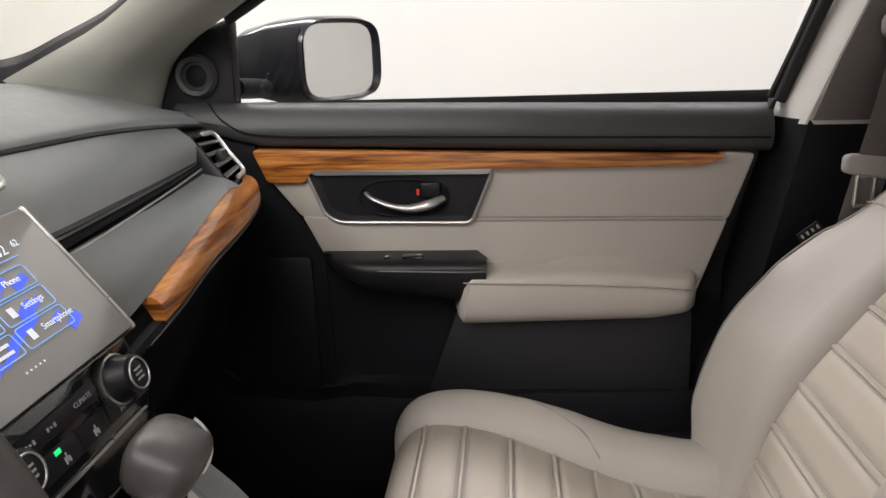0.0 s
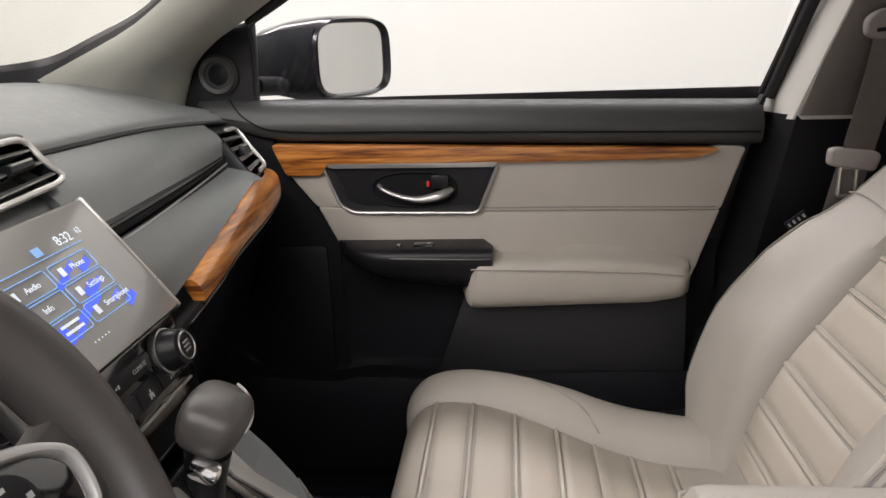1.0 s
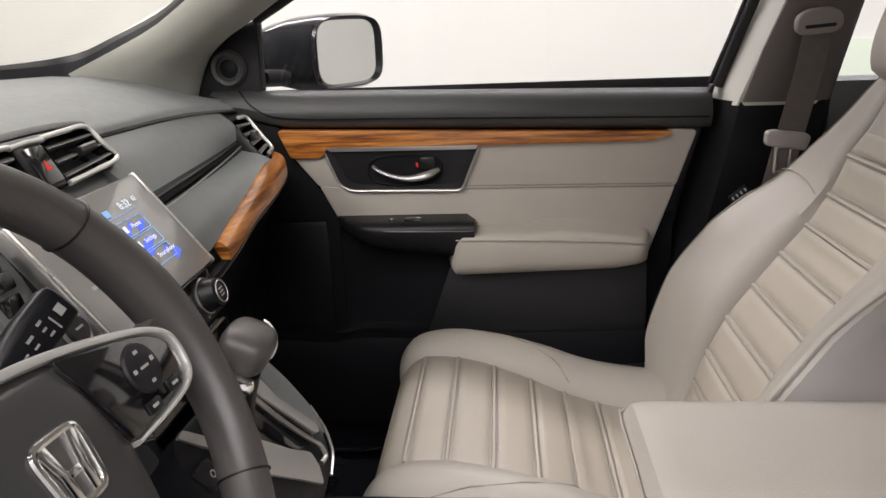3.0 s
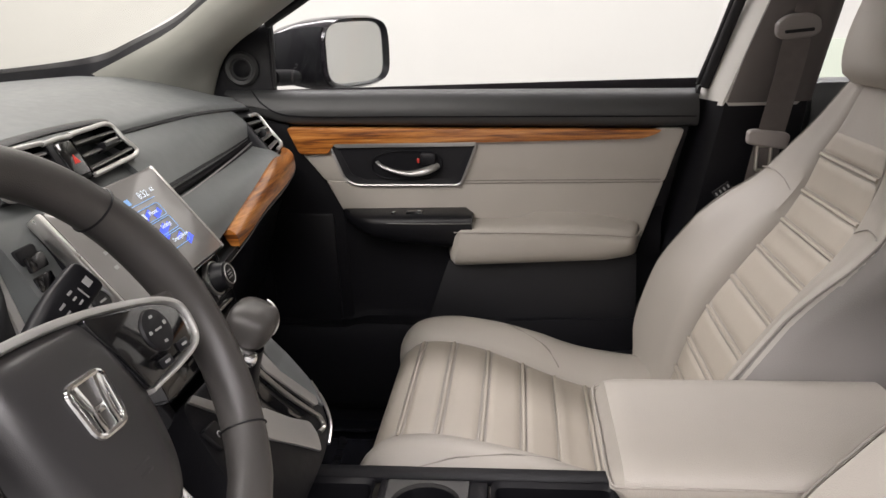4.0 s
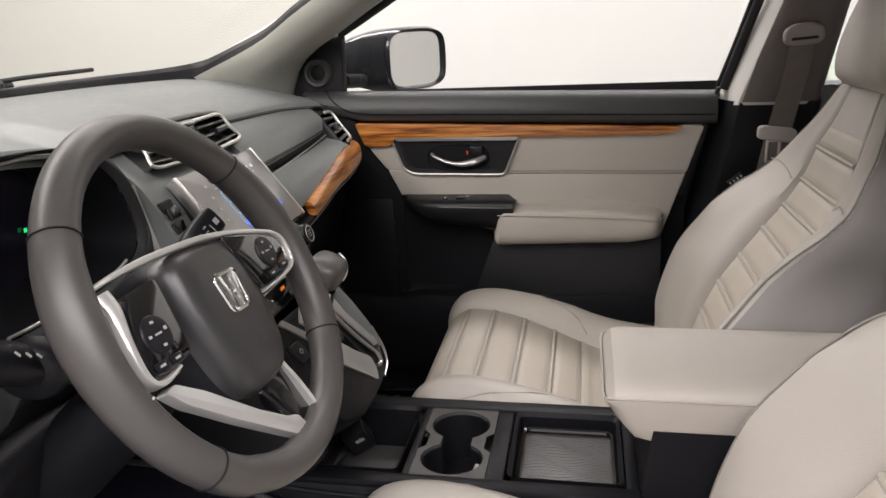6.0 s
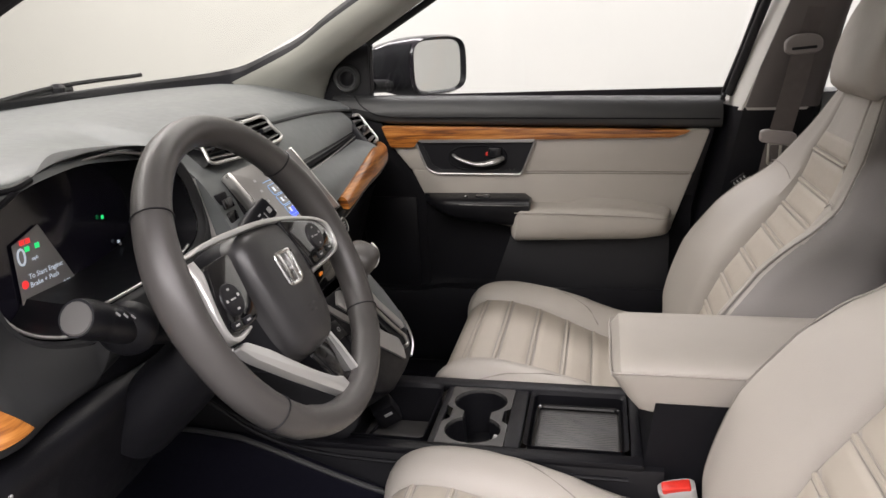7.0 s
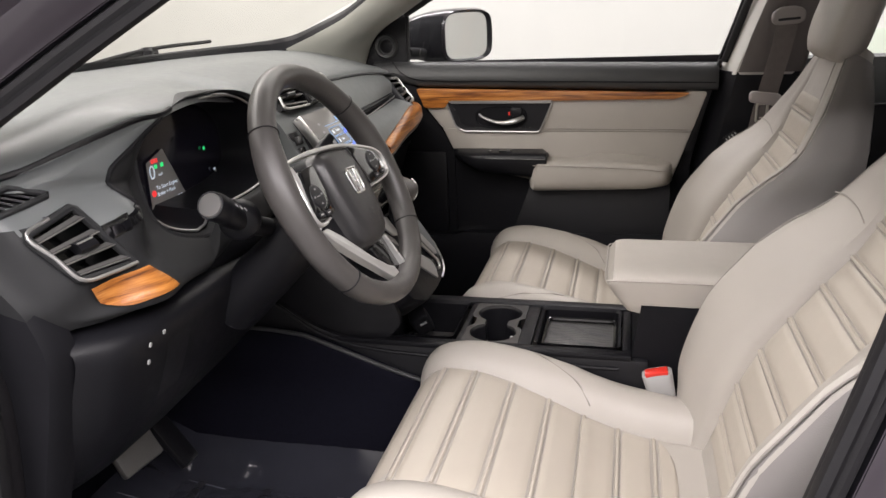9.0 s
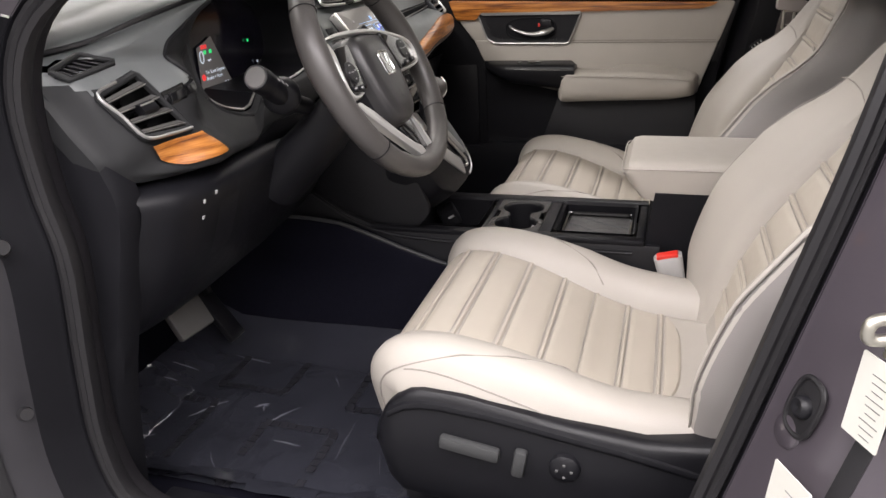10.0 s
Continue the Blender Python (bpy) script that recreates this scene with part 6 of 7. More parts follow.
body = [(-0.122, 0.095), (-0.130, 0.010), (-0.108, -0.070), (-0.055, -0.098), (0.040, -0.098), (0.094, -0.091), (0.120, -0.066), (0.131, -0.018), (0.121, 0.030), (0.104, 0.085)]
part("stack_body", Geo().skin([[tuple(PM @ Vector((x * k, y * k - o, d))) for x, y in rounded(body, 0.018)] for d, k, o in ((-0.16, 0.80, 0.01), (-0.06, 0.96, 0.012), (-0.012, 1.0, 0.002), (-0.002, 0.995, 0.0), (0.0, 0.97, 0.0))], wrap=True, caps=True), DARK, sh)
pm_plate("side_pad", [(0.062, 0.075), (0.100, 0.075), (0.117, 0.028), (0.1265, -0.018), (0.116, -0.062), (0.108, -0.046), (0.072, 0.030)], 0.008, 0.0035, 0.004, DASH)
pm_plate("pad_tile", [(0.066, 0.068), (0.096, 0.066), (0.106, 0.036), (0.076, 0.030)], 0.003, 0.0045, 0.002, DASH)
pm_plate("gate_trim", [(0.046, 0.072), (0.060, 0.068), (0.070, 0.028), (0.108, -0.038), (0.103, -0.049), (0.093, -0.044), (0.042, 0.046)], 0.005, 0.0060, 0.006, SPOKE, "satin silver gate trim")
pm_plate("gate_slot", [(0.030, 0.060), (0.041, 0.056), (0.092, -0.040), (0.086, -0.050), (0.078, -0.046)], 0.003, 0.0030, 0.003, GLOSS)
part("gate_edge", Geo().tube([tuple(PM @ Vector(p)) for p in crv([(0.026, 0.060, 0.005), (0.048, 0.006, 0.005), (0.078, -0.047, 0.005), (0.0855, -0.058, 0.005), (0.0825, -0.072, 0.004), (0.066, -0.071, 0.003)], 26)], 0.0034, 8), SATIN, sh, "satin silver gate edge")
pm_plate("panel", [(-0.030, 0.030), (-0.006, 0.018), (0.030, -0.022), (0.062, -0.050), (0.060, -0.070), (0.044, -0.087), (0.016, -0.058), (-0.034, -0.010)], 0.006, 0.0040, 0.004, SPOKE, "satin silver shifter panel")
pm_plate("gate", [(-0.022, 0.085), (0.022, 0.085), (0.028, 0.040), (0.060, -0.040), (0.034, -0.030), (-0.010, 0.020)], 0.006, 0.0022, 0.002, GLOSS)
pm_plate("indicator_plate", [(-0.062, 0.074), (-0.040, 0.090), (-0.024, 0.085), (-0.012, 0.040), (-0.040, 0.048)], 0.004, 0.0045, 0.004, SPOKE, "pale silver gear indicator plate")
pm_plate("side_band", [(-0.112, 0.094), (-0.100, 0.096), (-0.046, 0.040), (-0.044, 0.024), (-0.070, 0.046)], 0.003, 0.0045, 0.004, DARKSATIN, "brushed metal band")
for i in range(2):
    bk = pm_plate("brake_button", [(-0.124 + 0.034 * i, 0.062 - 0.034 * i), (-0.098 + 0.034 * i, 0.060 - 0.034 * i), (-0.088 + 0.034 * i, 0.030 - 0.034 * i), (-0.116 + 0.034 * i, 0.032 - 0.034 * i)], 0.003, 0.0060, 0.006, HARD)
    part("button_icon", Geo().ring([tuple(PM @ Vector((-0.106 + 0.034 * i + a, 0.046 - 0.034 * i + b, 0.0064))) for a, b in oval(0.0034, 0.0034, 16)], 0.0006, 5), ICON, bk)
part("panel_edge", Geo().tube([tuple(PM @ Vector(p)) for p in crv([(0.128, -0.022, 0.001), (0.123, -0.058, 0.002), (0.104, -0.082, 0.002), (0.072, -0.093, 0.001)], 20)], 0.0024, 8), SATIN, sh)
part("stem", Geo().tube(crv([(-0.205, 0.012, 0.860), (-0.196, 0.012, 0.895), (-0.188, 0.011, 0.93)], 8), [0.020, 0.020, 0.019, 0.018, 0.018, 0.018, 0.019, 0.02], 14), HARD, sh)
rows = []
hm = pose(-0.180, 0.014, 0.958, 0, 24, 0)
for t in np.linspace(-1, 1, 15):
    e = math.sqrt(max(0.0, 1 - abs(t) ** 3)) if abs(t) < 1 else 0.03
    rows.append([tuple(hm @ Vector((a * (0.25 + 0.75 * e), b * (0.25 + 0.75 * e), 0.0255 * t))) for a, b in oval(0.027 + 0.002 * t, 0.034 + 0.002 * t, 28, 3.0)])
part("knob", Geo().skin(rows, wrap=True, caps=True), WHEEL, sh, "dark grey leather shift knob")
part("knob_line", Geo().tube([tuple(hm @ Vector((0.0270 * math.sin(a), 0.014 + 0.008 * math.cos(a), 0.0262 * math.cos(a)))) for a in np.linspace(0.15, 1.9, 14)], 0.0013, 6), SATIN, sh)
part("release_button", Geo().box(0.026, 0.016, 0.018, 0.006, pose(-0.178, -0.020, 0.932, 0, 24, 0)), CHROME, sh, "chrome release button")

# ---- steering wheel ----
TILT_W = 27.0
ca, sa = math.cos(radians(TILT_W)), math.sin(radians(TILT_W))
WM = Matrix(((0, -sa, ca, -0.148), (1, 0, 0, -0.366), (0, ca, sa, 1.066), (0, 0, 0, 1)))
whl = thing("steering_wheel", "black leather steering wheel with silver spokes", "steering wheel")
R = 0.1735
rows = []
for i in range(96):
    a = 6.28318 * i / 96
    fat = 0.0170 + 0.0022 * math.exp(-((math.sin(a) - 0.25) / 0.3) ** 2)
    fy = 1.0 if math.sin(a) > -0.8 else 0.985
    rows.append([tuple(WM @ Vector(((R + fat * math.cos(6.28318 * k / 16)) * math.cos(a), (R + fat * math.cos(6.28318 * k / 16)) * math.sin(a) * fy, 1.12 * fat * math.sin(6.28318 * k / 16)))) for k in range(16)])
part("rim", Geo().skin(rows, wrap=True, loop=True), WHEEL, whl, "black leather steering wheel rim")
for deg in (38, 142, 218, 322):
    a = radians(deg)
    fat = 0.0176 + 0.0022 * math.exp(-((math.sin(a) - 0.25) / 0.3) ** 2)
    part("rim_seam", Geo().ring([tuple(WM @ Vector(((R + fat * math.cos(q)) * math.cos(a), (R + fat * math.cos(q)) * math.sin(a), 1.12 * fat * math.sin(q)))) for q in np.linspace(0, 6.1, 20)], 0.0009, 5), HARD, whl)
part("rim_scuff", Geo().box(0.006, 0.002, 0.0006, 0, WM @ pose(-0.166, -0.030, 0.0178, 0, -20, 20)), ICON, whl, "small pale scuff")
# the wheel stands turned a little to the right
WR = WM @ pose(-0.004, -0.001, 0, 0, 0, -4.5)
def hub(k, d, ty=0.0):
    pts = crv([(0.0, 0.056), (0.040, 0.054), (0.056, 0.044), (0.061, 0.015), (0.058, -0.030), (0.050, -0.068), (0.034, -0.090), (0.0, -0.096), (-0.034, -0.090), (-0.050, -0.068), (-0.058, -0.030), (-0.061, 0.015), (-0.056, 0.044), (-0.040, 0.054), (0.0, 0.056)], 57)[:-1]
    return [tuple(WR @ Vector((x * k, -0.02 + (y + 0.02) * k + ty, d))) for x, y in pts]
part("airbag_cover", Geo().skin([hub(1.02, -0.03), hub(1.02, -0.010), hub(1.0, 0.002), hub(0.95, 0.0105), hub(0.86, 0.0155), hub(0.6, 0.0185), hub(0.3, 0.019), hub(0.02, 0.019)], wrap=True), HUBSKIN, whl, "black grained airbag cover")
part("hub_back", Geo().skin([hub(1.02, -0.010), hub(1.05, -0.018), hub(1.0, -0.05), hub(0.86, -0.075)], wrap=True, caps=True), DARK, whl)
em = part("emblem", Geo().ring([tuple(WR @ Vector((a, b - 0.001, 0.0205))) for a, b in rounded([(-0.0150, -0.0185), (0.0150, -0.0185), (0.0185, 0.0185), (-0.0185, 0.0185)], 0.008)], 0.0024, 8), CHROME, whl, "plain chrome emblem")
for s in (1, -1):
    part("emblem_bar", Geo().plate([(s * 0.0038, -0.0170), (s * 0.0102, -0.0170), (s * 0.0108, -0.002), (s * 0.0158, 0.0175), (s * 0.0080, 0.0175), (s * 0.0042, -0.001)], 0.0030, 0.001, WR @ pose(0, -0.001, 0.0190)), CHROME, em)
part("emblem_bar", Geo().box(0.012, 0.005, 0.0026, 0.001, WR @ pose(0, -0.0035, 0.0202)), CHROME, em)
part("emblem_field", Geo().plate(rounded([(-0.0140, -0.0175), (0.0140, -0.0175), (0.0175, 0.0175), (-0.0175, 0.0175)], 0.006), 0.0008, 0, WR @ pose(0, -0.001, 0.0190)), WHEEL, em)
for k in range(2):
    part("embossed_bar", Geo().box(0.018 - 0.004 * k, 0.003, 0.0022, 0.0004, WR @ pose(0.006, -0.048 - 0.007 * k, 0.0178)), HUBSKIN, whl)


def band(line, widths, depths, drop=0.010):
    """A rounded strip along a line on the wheel's face; widths and depths go along it."""
    rows = []
    n = len(line)
    for i, (x, y) in enumerate(line):
        a_, b_ = line[max(0, i - 1)], line[min(n - 1, i + 1)]
        tx, ty = b_[0] - a_[0], b_[1] - a_[1]
        l_ = math.hypot(tx, ty) + 1e-9
        nx, ny = -ty / l_, tx / l_
        f = i / (n - 1)
        w, d = lerp(f, np.linspace(0, 1, len(widths)), widths), lerp(f, np.linspace(0, 1, len(depths)), depths)
        rows.append([tuple(WM @ Vector((x + nx * w * o, y + ny * w * o, d + h))) for o, h in ((-1.0, -drop), (-0.95, -0.0015), (-0.6, 0.0008), (0.0, 0.0014), (0.6, 0.0008), (0.95, -0.0015), (1.0, -drop))])
    return Geo().skin(rows, caps=True)


# silver trim along the top of both spokes and round the outer end of each button pod
top_line = crv([(-0.139, 0.0615), (-0.105, 0.0628), (-0.065, 0.0612), (0.0, 0.0548), (0.050, 0.0448), (0.100, 0.0300), (0.122, 0.0205), (0.1335, 0.0085), (0.1305, -0.0125), (0.119, -0.0205), (0.090, -0.0232), (0.050, -0.0225)], 80)
part("spoke_trim", band(top_line, [0.0020, 0.0036, 0.0034, 0.0032, 0.0026, 0.0022, 0.0018], [0.006, 0.012, 0.016, 0.018, 0.020, 0.020, 0.018]), BRIGHT, whl, "satin silver trim band")
side_line = crv([(-0.1330, 0.0555), (-0.1335, 0.0400), (-0.1425, 0.0130), (-0.1465, -0.0120), (-0.1430, -0.0245), (-0.128, -0.0290), (-0.106, -0.0270)], 50)
part("spoke_trim", band(side_line, [0.0092, 0.0076, 0.0052, 0.0040, 0.0032, 0.0026, 0.0018], [0.006, 0.009, 0.010, 0.010, 0.010, 0.009, 0.008]), BRIGHT, whl, "satin silver trim band")
pods = [([(0.030, 0.0475), (0.098, 0.0275), (0.119, 0.0185), (0.1295, 0.0080), (0.1265, -0.0120), (0.114, -0.0185), (0.045, -0.0205)], 0.019, (0.089, 0.0085), ((0.0775, -0.0138), (0.106, -0.0132)), -4.5),
        ([(-0.075, 0.046), (-0.1165, 0.0460), (-0.1225, 0.0360), (-0.1360, 0.0100), (-0.1410, -0.0130), (-0.1375, -0.0205), (-0.118, -0.0255), (-0.085, -0.0235)], 0.010, (-0.113, 0.006), ((-0.128, -0.0165), (-0.108, -0.0190)), -4.5)]
for outline, d, (px, py), low_keys, turn in pods:
    pd = part("button_pod", Geo().plate(rounded(outline, 0.008), 0.024, 0.002, WM @ pose(0, 0, d - 0.024)), GLOSS, whl, "glossy black button pod")
    bp = part("button_pad", Geo().lathe([(0.0, 0.0016), (0.0125, 0.0022), (0.0160, 0.0018), (0.0170, 0.0)], 30, WM @ pose(px, py, d)), HARD, pd)
    for dx, dy, w, h in ((0.0105, 0.001, 0.0034, 0.0030), (-0.0105, 0.001, 0.0034, 0.0026), (0.0, 0.0105, 0.0040, 0.0022), (0.0, -0.0105, 0.0040, 0.0022), (0.0, 0.0, 0.0085, 0.0016)):
        part("button_icon", Geo().box(w, h, 0.0004, 0, WM @ pose(px + dx, py + dy, d + 0.0024, 0, 0, turn)), ICON, pd)
    for kx, ky in low_keys:
        part("button_key", Geo().box(0.0150, 0.0075, 0.0022, 0.0008, WM @ pose(kx, ky, d + 0.0004, 0, 0, turn)), HARD, pd)
        part("button_icon", Geo().box(0.0066, 0.0020, 0.0004, 0, WM @ pose(kx, ky, d + 0.0017, 0, 0, turn)), ICON, pd)
for arm in ([(0.09, 0.020), (0.140, 0.022), (0.172, 0.028), (0.172, -0.020), (0.10, -0.030)], [(-0.09, 0.045), (-0.172, 0.040), (-0.172, -0.020), (-0.10, -0.034)]):
    part("spoke_arm", Geo().plate(rounded(arm, 0.008), 0.018, 0.004, WM @ pose(0, 0, -0.014)), WHEEL, whl)
# lower spokes: a broad silver leg, a slim one and the glossy web between them
part("lower_spoke", Geo().plate(rounded([(-0.132, -0.036), (-0.117, -0.036), (-0.090, -0.058), (-0.042, -0.107), (-0.010, -0.134), (0.006, -0.142), (0.014, -0.164), (-0.004, -0.162), (-0.026, -0.1425), (-0.075, -0.098), (-0.118, -0.056)], 0.004), 0.012, 0.003, WM @ pose(0, 0, -0.010)), BRIGHT, whl, "bright silver lower spoke")
part("lower_spoke", Geo().skin([[tuple(WM @ Vector((x + o, y, d + h))) for o, h in ((-0.0030, -0.008), (-0.0028, 0.0), (0.0, 0.0016), (0.0028, 0.0), (0.0030, -0.008))] for x, y, d in crv([(0.052, -0.070, -0.014), (0.038, -0.096, -0.002), (0.0405, -0.120, 0.001), (0.0430, -0.162, 0.004)], 14)], caps=True), BRIGHT, whl, "slim bright silver lower spoke")
part("lower_web", Geo().plate(rounded([(0.036, -0.088), (-0.014, -0.098), (0.006, -0.142), (0.014, -0.164), (0.042, -0.162), (0.038, -0.115)], 0.006), 0.006, 0.002, WM @ pose(0, 0, -0.011)), GLOSS, whl, "glossy black spoke web")

# column and stalks
col = thing("steering_column", "black steering column cover with two stalks", "steering column")
def cl(k, d, yo=0.0):
    return [tuple(WM @ Vector((a, b + yo, d))) for a, b in oval(0.058 * k, 0.022 * k, 36, 2.2, 0.052 * k)]
part("cover", Geo().skin([cl(0.9, -0.072, -0.01), cl(1.0, -0.08, -0.012), cl(1.12, -0.13, -0.030), cl(1.2, -0.19, -0.046), cl(1.25, -0.26, -0.065)], wrap=True, caps=True), DARK, col)
st = crv([(-0.05, 0.000, -0.118), (-0.10, 0.020, -0.112), (-0.150, 0.047, -0.098), (-0.186, 0.063, -0.088)], 24)
sk = part("turn_stalk", Geo().tube([tuple(WM @ Vector(p)) for p in st], [0.014] * 8 + [0.0140, 0.0145, 0.0150, 0.0160, 0.0170, 0.0178] + [0.0185] * 3 + [0.0178, 0.0186, 0.0190, 0.0192, 0.0192, 0.0190, 0.0178], 20), HARD, col, "black turn signal stalk")
part("stalk_collar", Geo().lathe([(0.022, -0.012), (0.028, -0.010), (0.029, 0.0), (0.027, 0.008), (0.022, 0.012)], 26, WM @ pose(-0.118, 0.028, -0.107, 0, -76, 26)), HARD, sk)
part("end_cap", Geo().lathe([(0.0001, 0.0012), (0.0150, 0.001), (0.0165, -0.001)], 24, WM @ Matrix.Translation(st[-1]) @ Vector((-0.86, 0.42, 0.26)).to_track_quat("Z", "Y").to_matrix().to_4x4()), CUPGREY, sk)
for i in range(3):
    part("stalk_mark", Geo().box(0.0018, 0.0055, 0.0006, 0, WM @ pose(-0.150 + 0.010 * i, 0.047 - 0.005 * i, -0.0785 - 0.0020 * i, 0, -10, 24)), ICON, sk)
# the wiper stalk broadens into a flat paddle
rows = []
for (x, y, z), w, h in zip(crv([(0.05, 0.012, -0.105), (0.085, 0.034, -0.088), (0.120, 0.053, -0.066), (0.146, 0.064, -0.052), (0.152, 0.067, -0.050)], 14).tolist(), [0.010, 0.010, 0.010, 0.0105, 0.011, 0.012, 0.0135, 0.015, 0.016, 0.0165, 0.0165, 0.0165, 0.016, 0.013], [0.010] * 4 + [0.009] * 8 + [0.008, 0.005]):
    rows.append([tuple(WM @ Vector((x - 0.42 * a * w, y + 0.90 * a * w, z + b * h))) for a, b in oval(1, 1, 20, 4.0)])
sk = part("wiper_stalk", Geo().skin(rows, wrap=True, caps=True), HARD, col, "black wiper stalk with white marks")
SKM = WM @ Matrix.Translation((0.128, 0.0560, -0.0610)) @ pose(0, 0, 0, 0, -29, 25)
for x, y, w, h in ((0.020, 0.0, 0.008, 0.011), (0.011, -0.003, 0.0016, 0.017), (0.004, 0.006, 0.006, 0.003), (0.003, 0.000, 0.005, 0.0024), (0.004, -0.006, 0.006, 0.0024), (-0.008, 0.004, 0.008, 0.003), (-0.009, -0.003, 0.006, 0.0022), (-0.018, -0.001, 0.005, 0.0022)):
    part("stalk_mark", Geo().box(0.75 * w, 0.7 * h, 0.0006, 0, SKM @ pose(x, y, 0.0092)), ICON, sk)

# ---- driver's lower dash, kick panel, pedals ----
low = thing("knee_panel", "black knee panel below the dashboard with switches", "knee panel")
rows = []
for y in np.linspace(-0.712, -0.13, 24):
    e = lerp(y, [-0.712, -0.68, -0.62, -0.5, -0.3, -0.13], [-0.05, -0.012, 0.0, 0.0, -0.01, -0.03])
    rows.append([(x + e, y, z) for x, z in crv([(-0.36, 0.962), (-0.318, 0.950), (-0.308, 0.935), (-0.318, 0.90), (-0.35, 0.82), (-0.405, 0.745), (-0.47, 0.70), (-0.56, 0.69)], 24)])
part("panel", Geo().skin(rows), DARK, low)
part("switch_recess", Geo().skin([[(x + 0.0015, y, z) for x, z in crv([(-0.3125, 0.925), (-0.318, 0.90), (-0.333, 0.86), (-0.347, 0.828)], 10)] for y in np.linspace(-0.60, -0.548, 6)]), HARD, low)
for y, z in ((-0.640, 0.927), (-0.640, 0.903), (-0.612, 0.932)):
    part("switch_icon", Geo().box(0.002, 0.0035, 0.005, 0, pose(-0.308 - (0.932 - z) * 0.28, y, z, 0, 14, 0)), ICON, low)
part("end_cover", Geo().skin([[(x, y, z) for x, z in crv(((-0.50, 1.120), (-0.452, 1.105), (-0.408 + d, 1.05), (-0.376 + d, 0.99), (-0.364 + d, 0.945), (-0.374 + d, 0.89), (-0.40 + d, 0.80), (-0.44 + d, 0.66), (-0.47, 0.44)), 30)] + [(-0.80, y, 0.44), (-0.80, y, 1.12)] for y, d in ((-0.700, 0.002), (-0.731, 0.002), (-0.740, -0.006), (-0.7425, -0.03))], wrap=True, caps=True), MATTE, low)
part("centre_side", Geo().plate(rounded([(-0.60, 0.93), (-0.25, 0.94), (-0.225, 0.90), (-0.155, 0.73), (-0.20, 0.68), (-0.36, 0.66), (-0.46, 0.50), (-0.75, 0.45)], 0.02), 0.012, 0.004, xz(-0.098)), HARD, low)
part("centre_side", Geo().plate(rounded([(-0.60, 0.93), (-0.25, 0.94), (-0.205, 0.90), (-0.155, 0.73), (-0.20, 0.68), (-0.36, 0.66), (-0.46, 0.50), (-0.75, 0.45)], 0.02), 0.012, 0.004, xz(0.102, True)), HARD, low)
# Grey tube standing in for the line of light on the panel's edge.
part("edge_glint", Geo().tube(crv([(-0.484, -0.190, 0.724), (-0.447, -0.30, 0.733), (-0.413, -0.408, 0.743)], 8), 0.0016, 6), CUPGREY, low)
ped = thing("brake_pedal", "worn grey rubber brake pedal on a black arm", "pedal")
part("pad", Geo().box(0.016, 0.088, 0.066, 0.006, pose(-0.55, -0.422, 0.607, 0, -32, -8)), CUPGREY, ped, "worn grey rubber pad")
part("pedal_arm", Geo().tube([(-0.56, -0.42, 0.61), (-0.63, -0.40, 0.72), (-0.66, -0.40, 0.85)], 0.010, 8), HARD, ped)
ped = thing("gas_pedal", "black plastic accelerator pedal on an arm", "pedal")
part("pad", Geo().box(0.016, 0.05, 0.15, 0.006, pose(-0.60, -0.27, 0.54, 0, -36, 0)), HARD, ped)
part("pedal_arm", Geo().tube([(-0.61, -0.27, 0.58), (-0.68, -0.27, 0.74)], 0.010, 8), HARD, ped)
alone("kick_panel_trim", Geo().plate(rounded([(-0.80, 0.95), (-0.44, 0.95), (-0.455, 0.70), (-0.47, 0.46), (-0.42, 0.42), (-0.80, 0.42)], 0.02), 0.015, 0.004, xz(-0.712, True)), MATTE, "black side kick panel in the driver footwell", "trim", "structure")
alone("kick_panel_trim", Geo().plate(rounded([(-0.80, 0.95), (-0.44, 0.95), (-0.455, 0.70), (-0.47, 0.46), (-0.42, 0.42), (-0.80, 0.42)], 0.02), 0.015, 0.004, xz(0.712)), HARD, "black side kick panel in the passenger footwell", "trim", "structure")


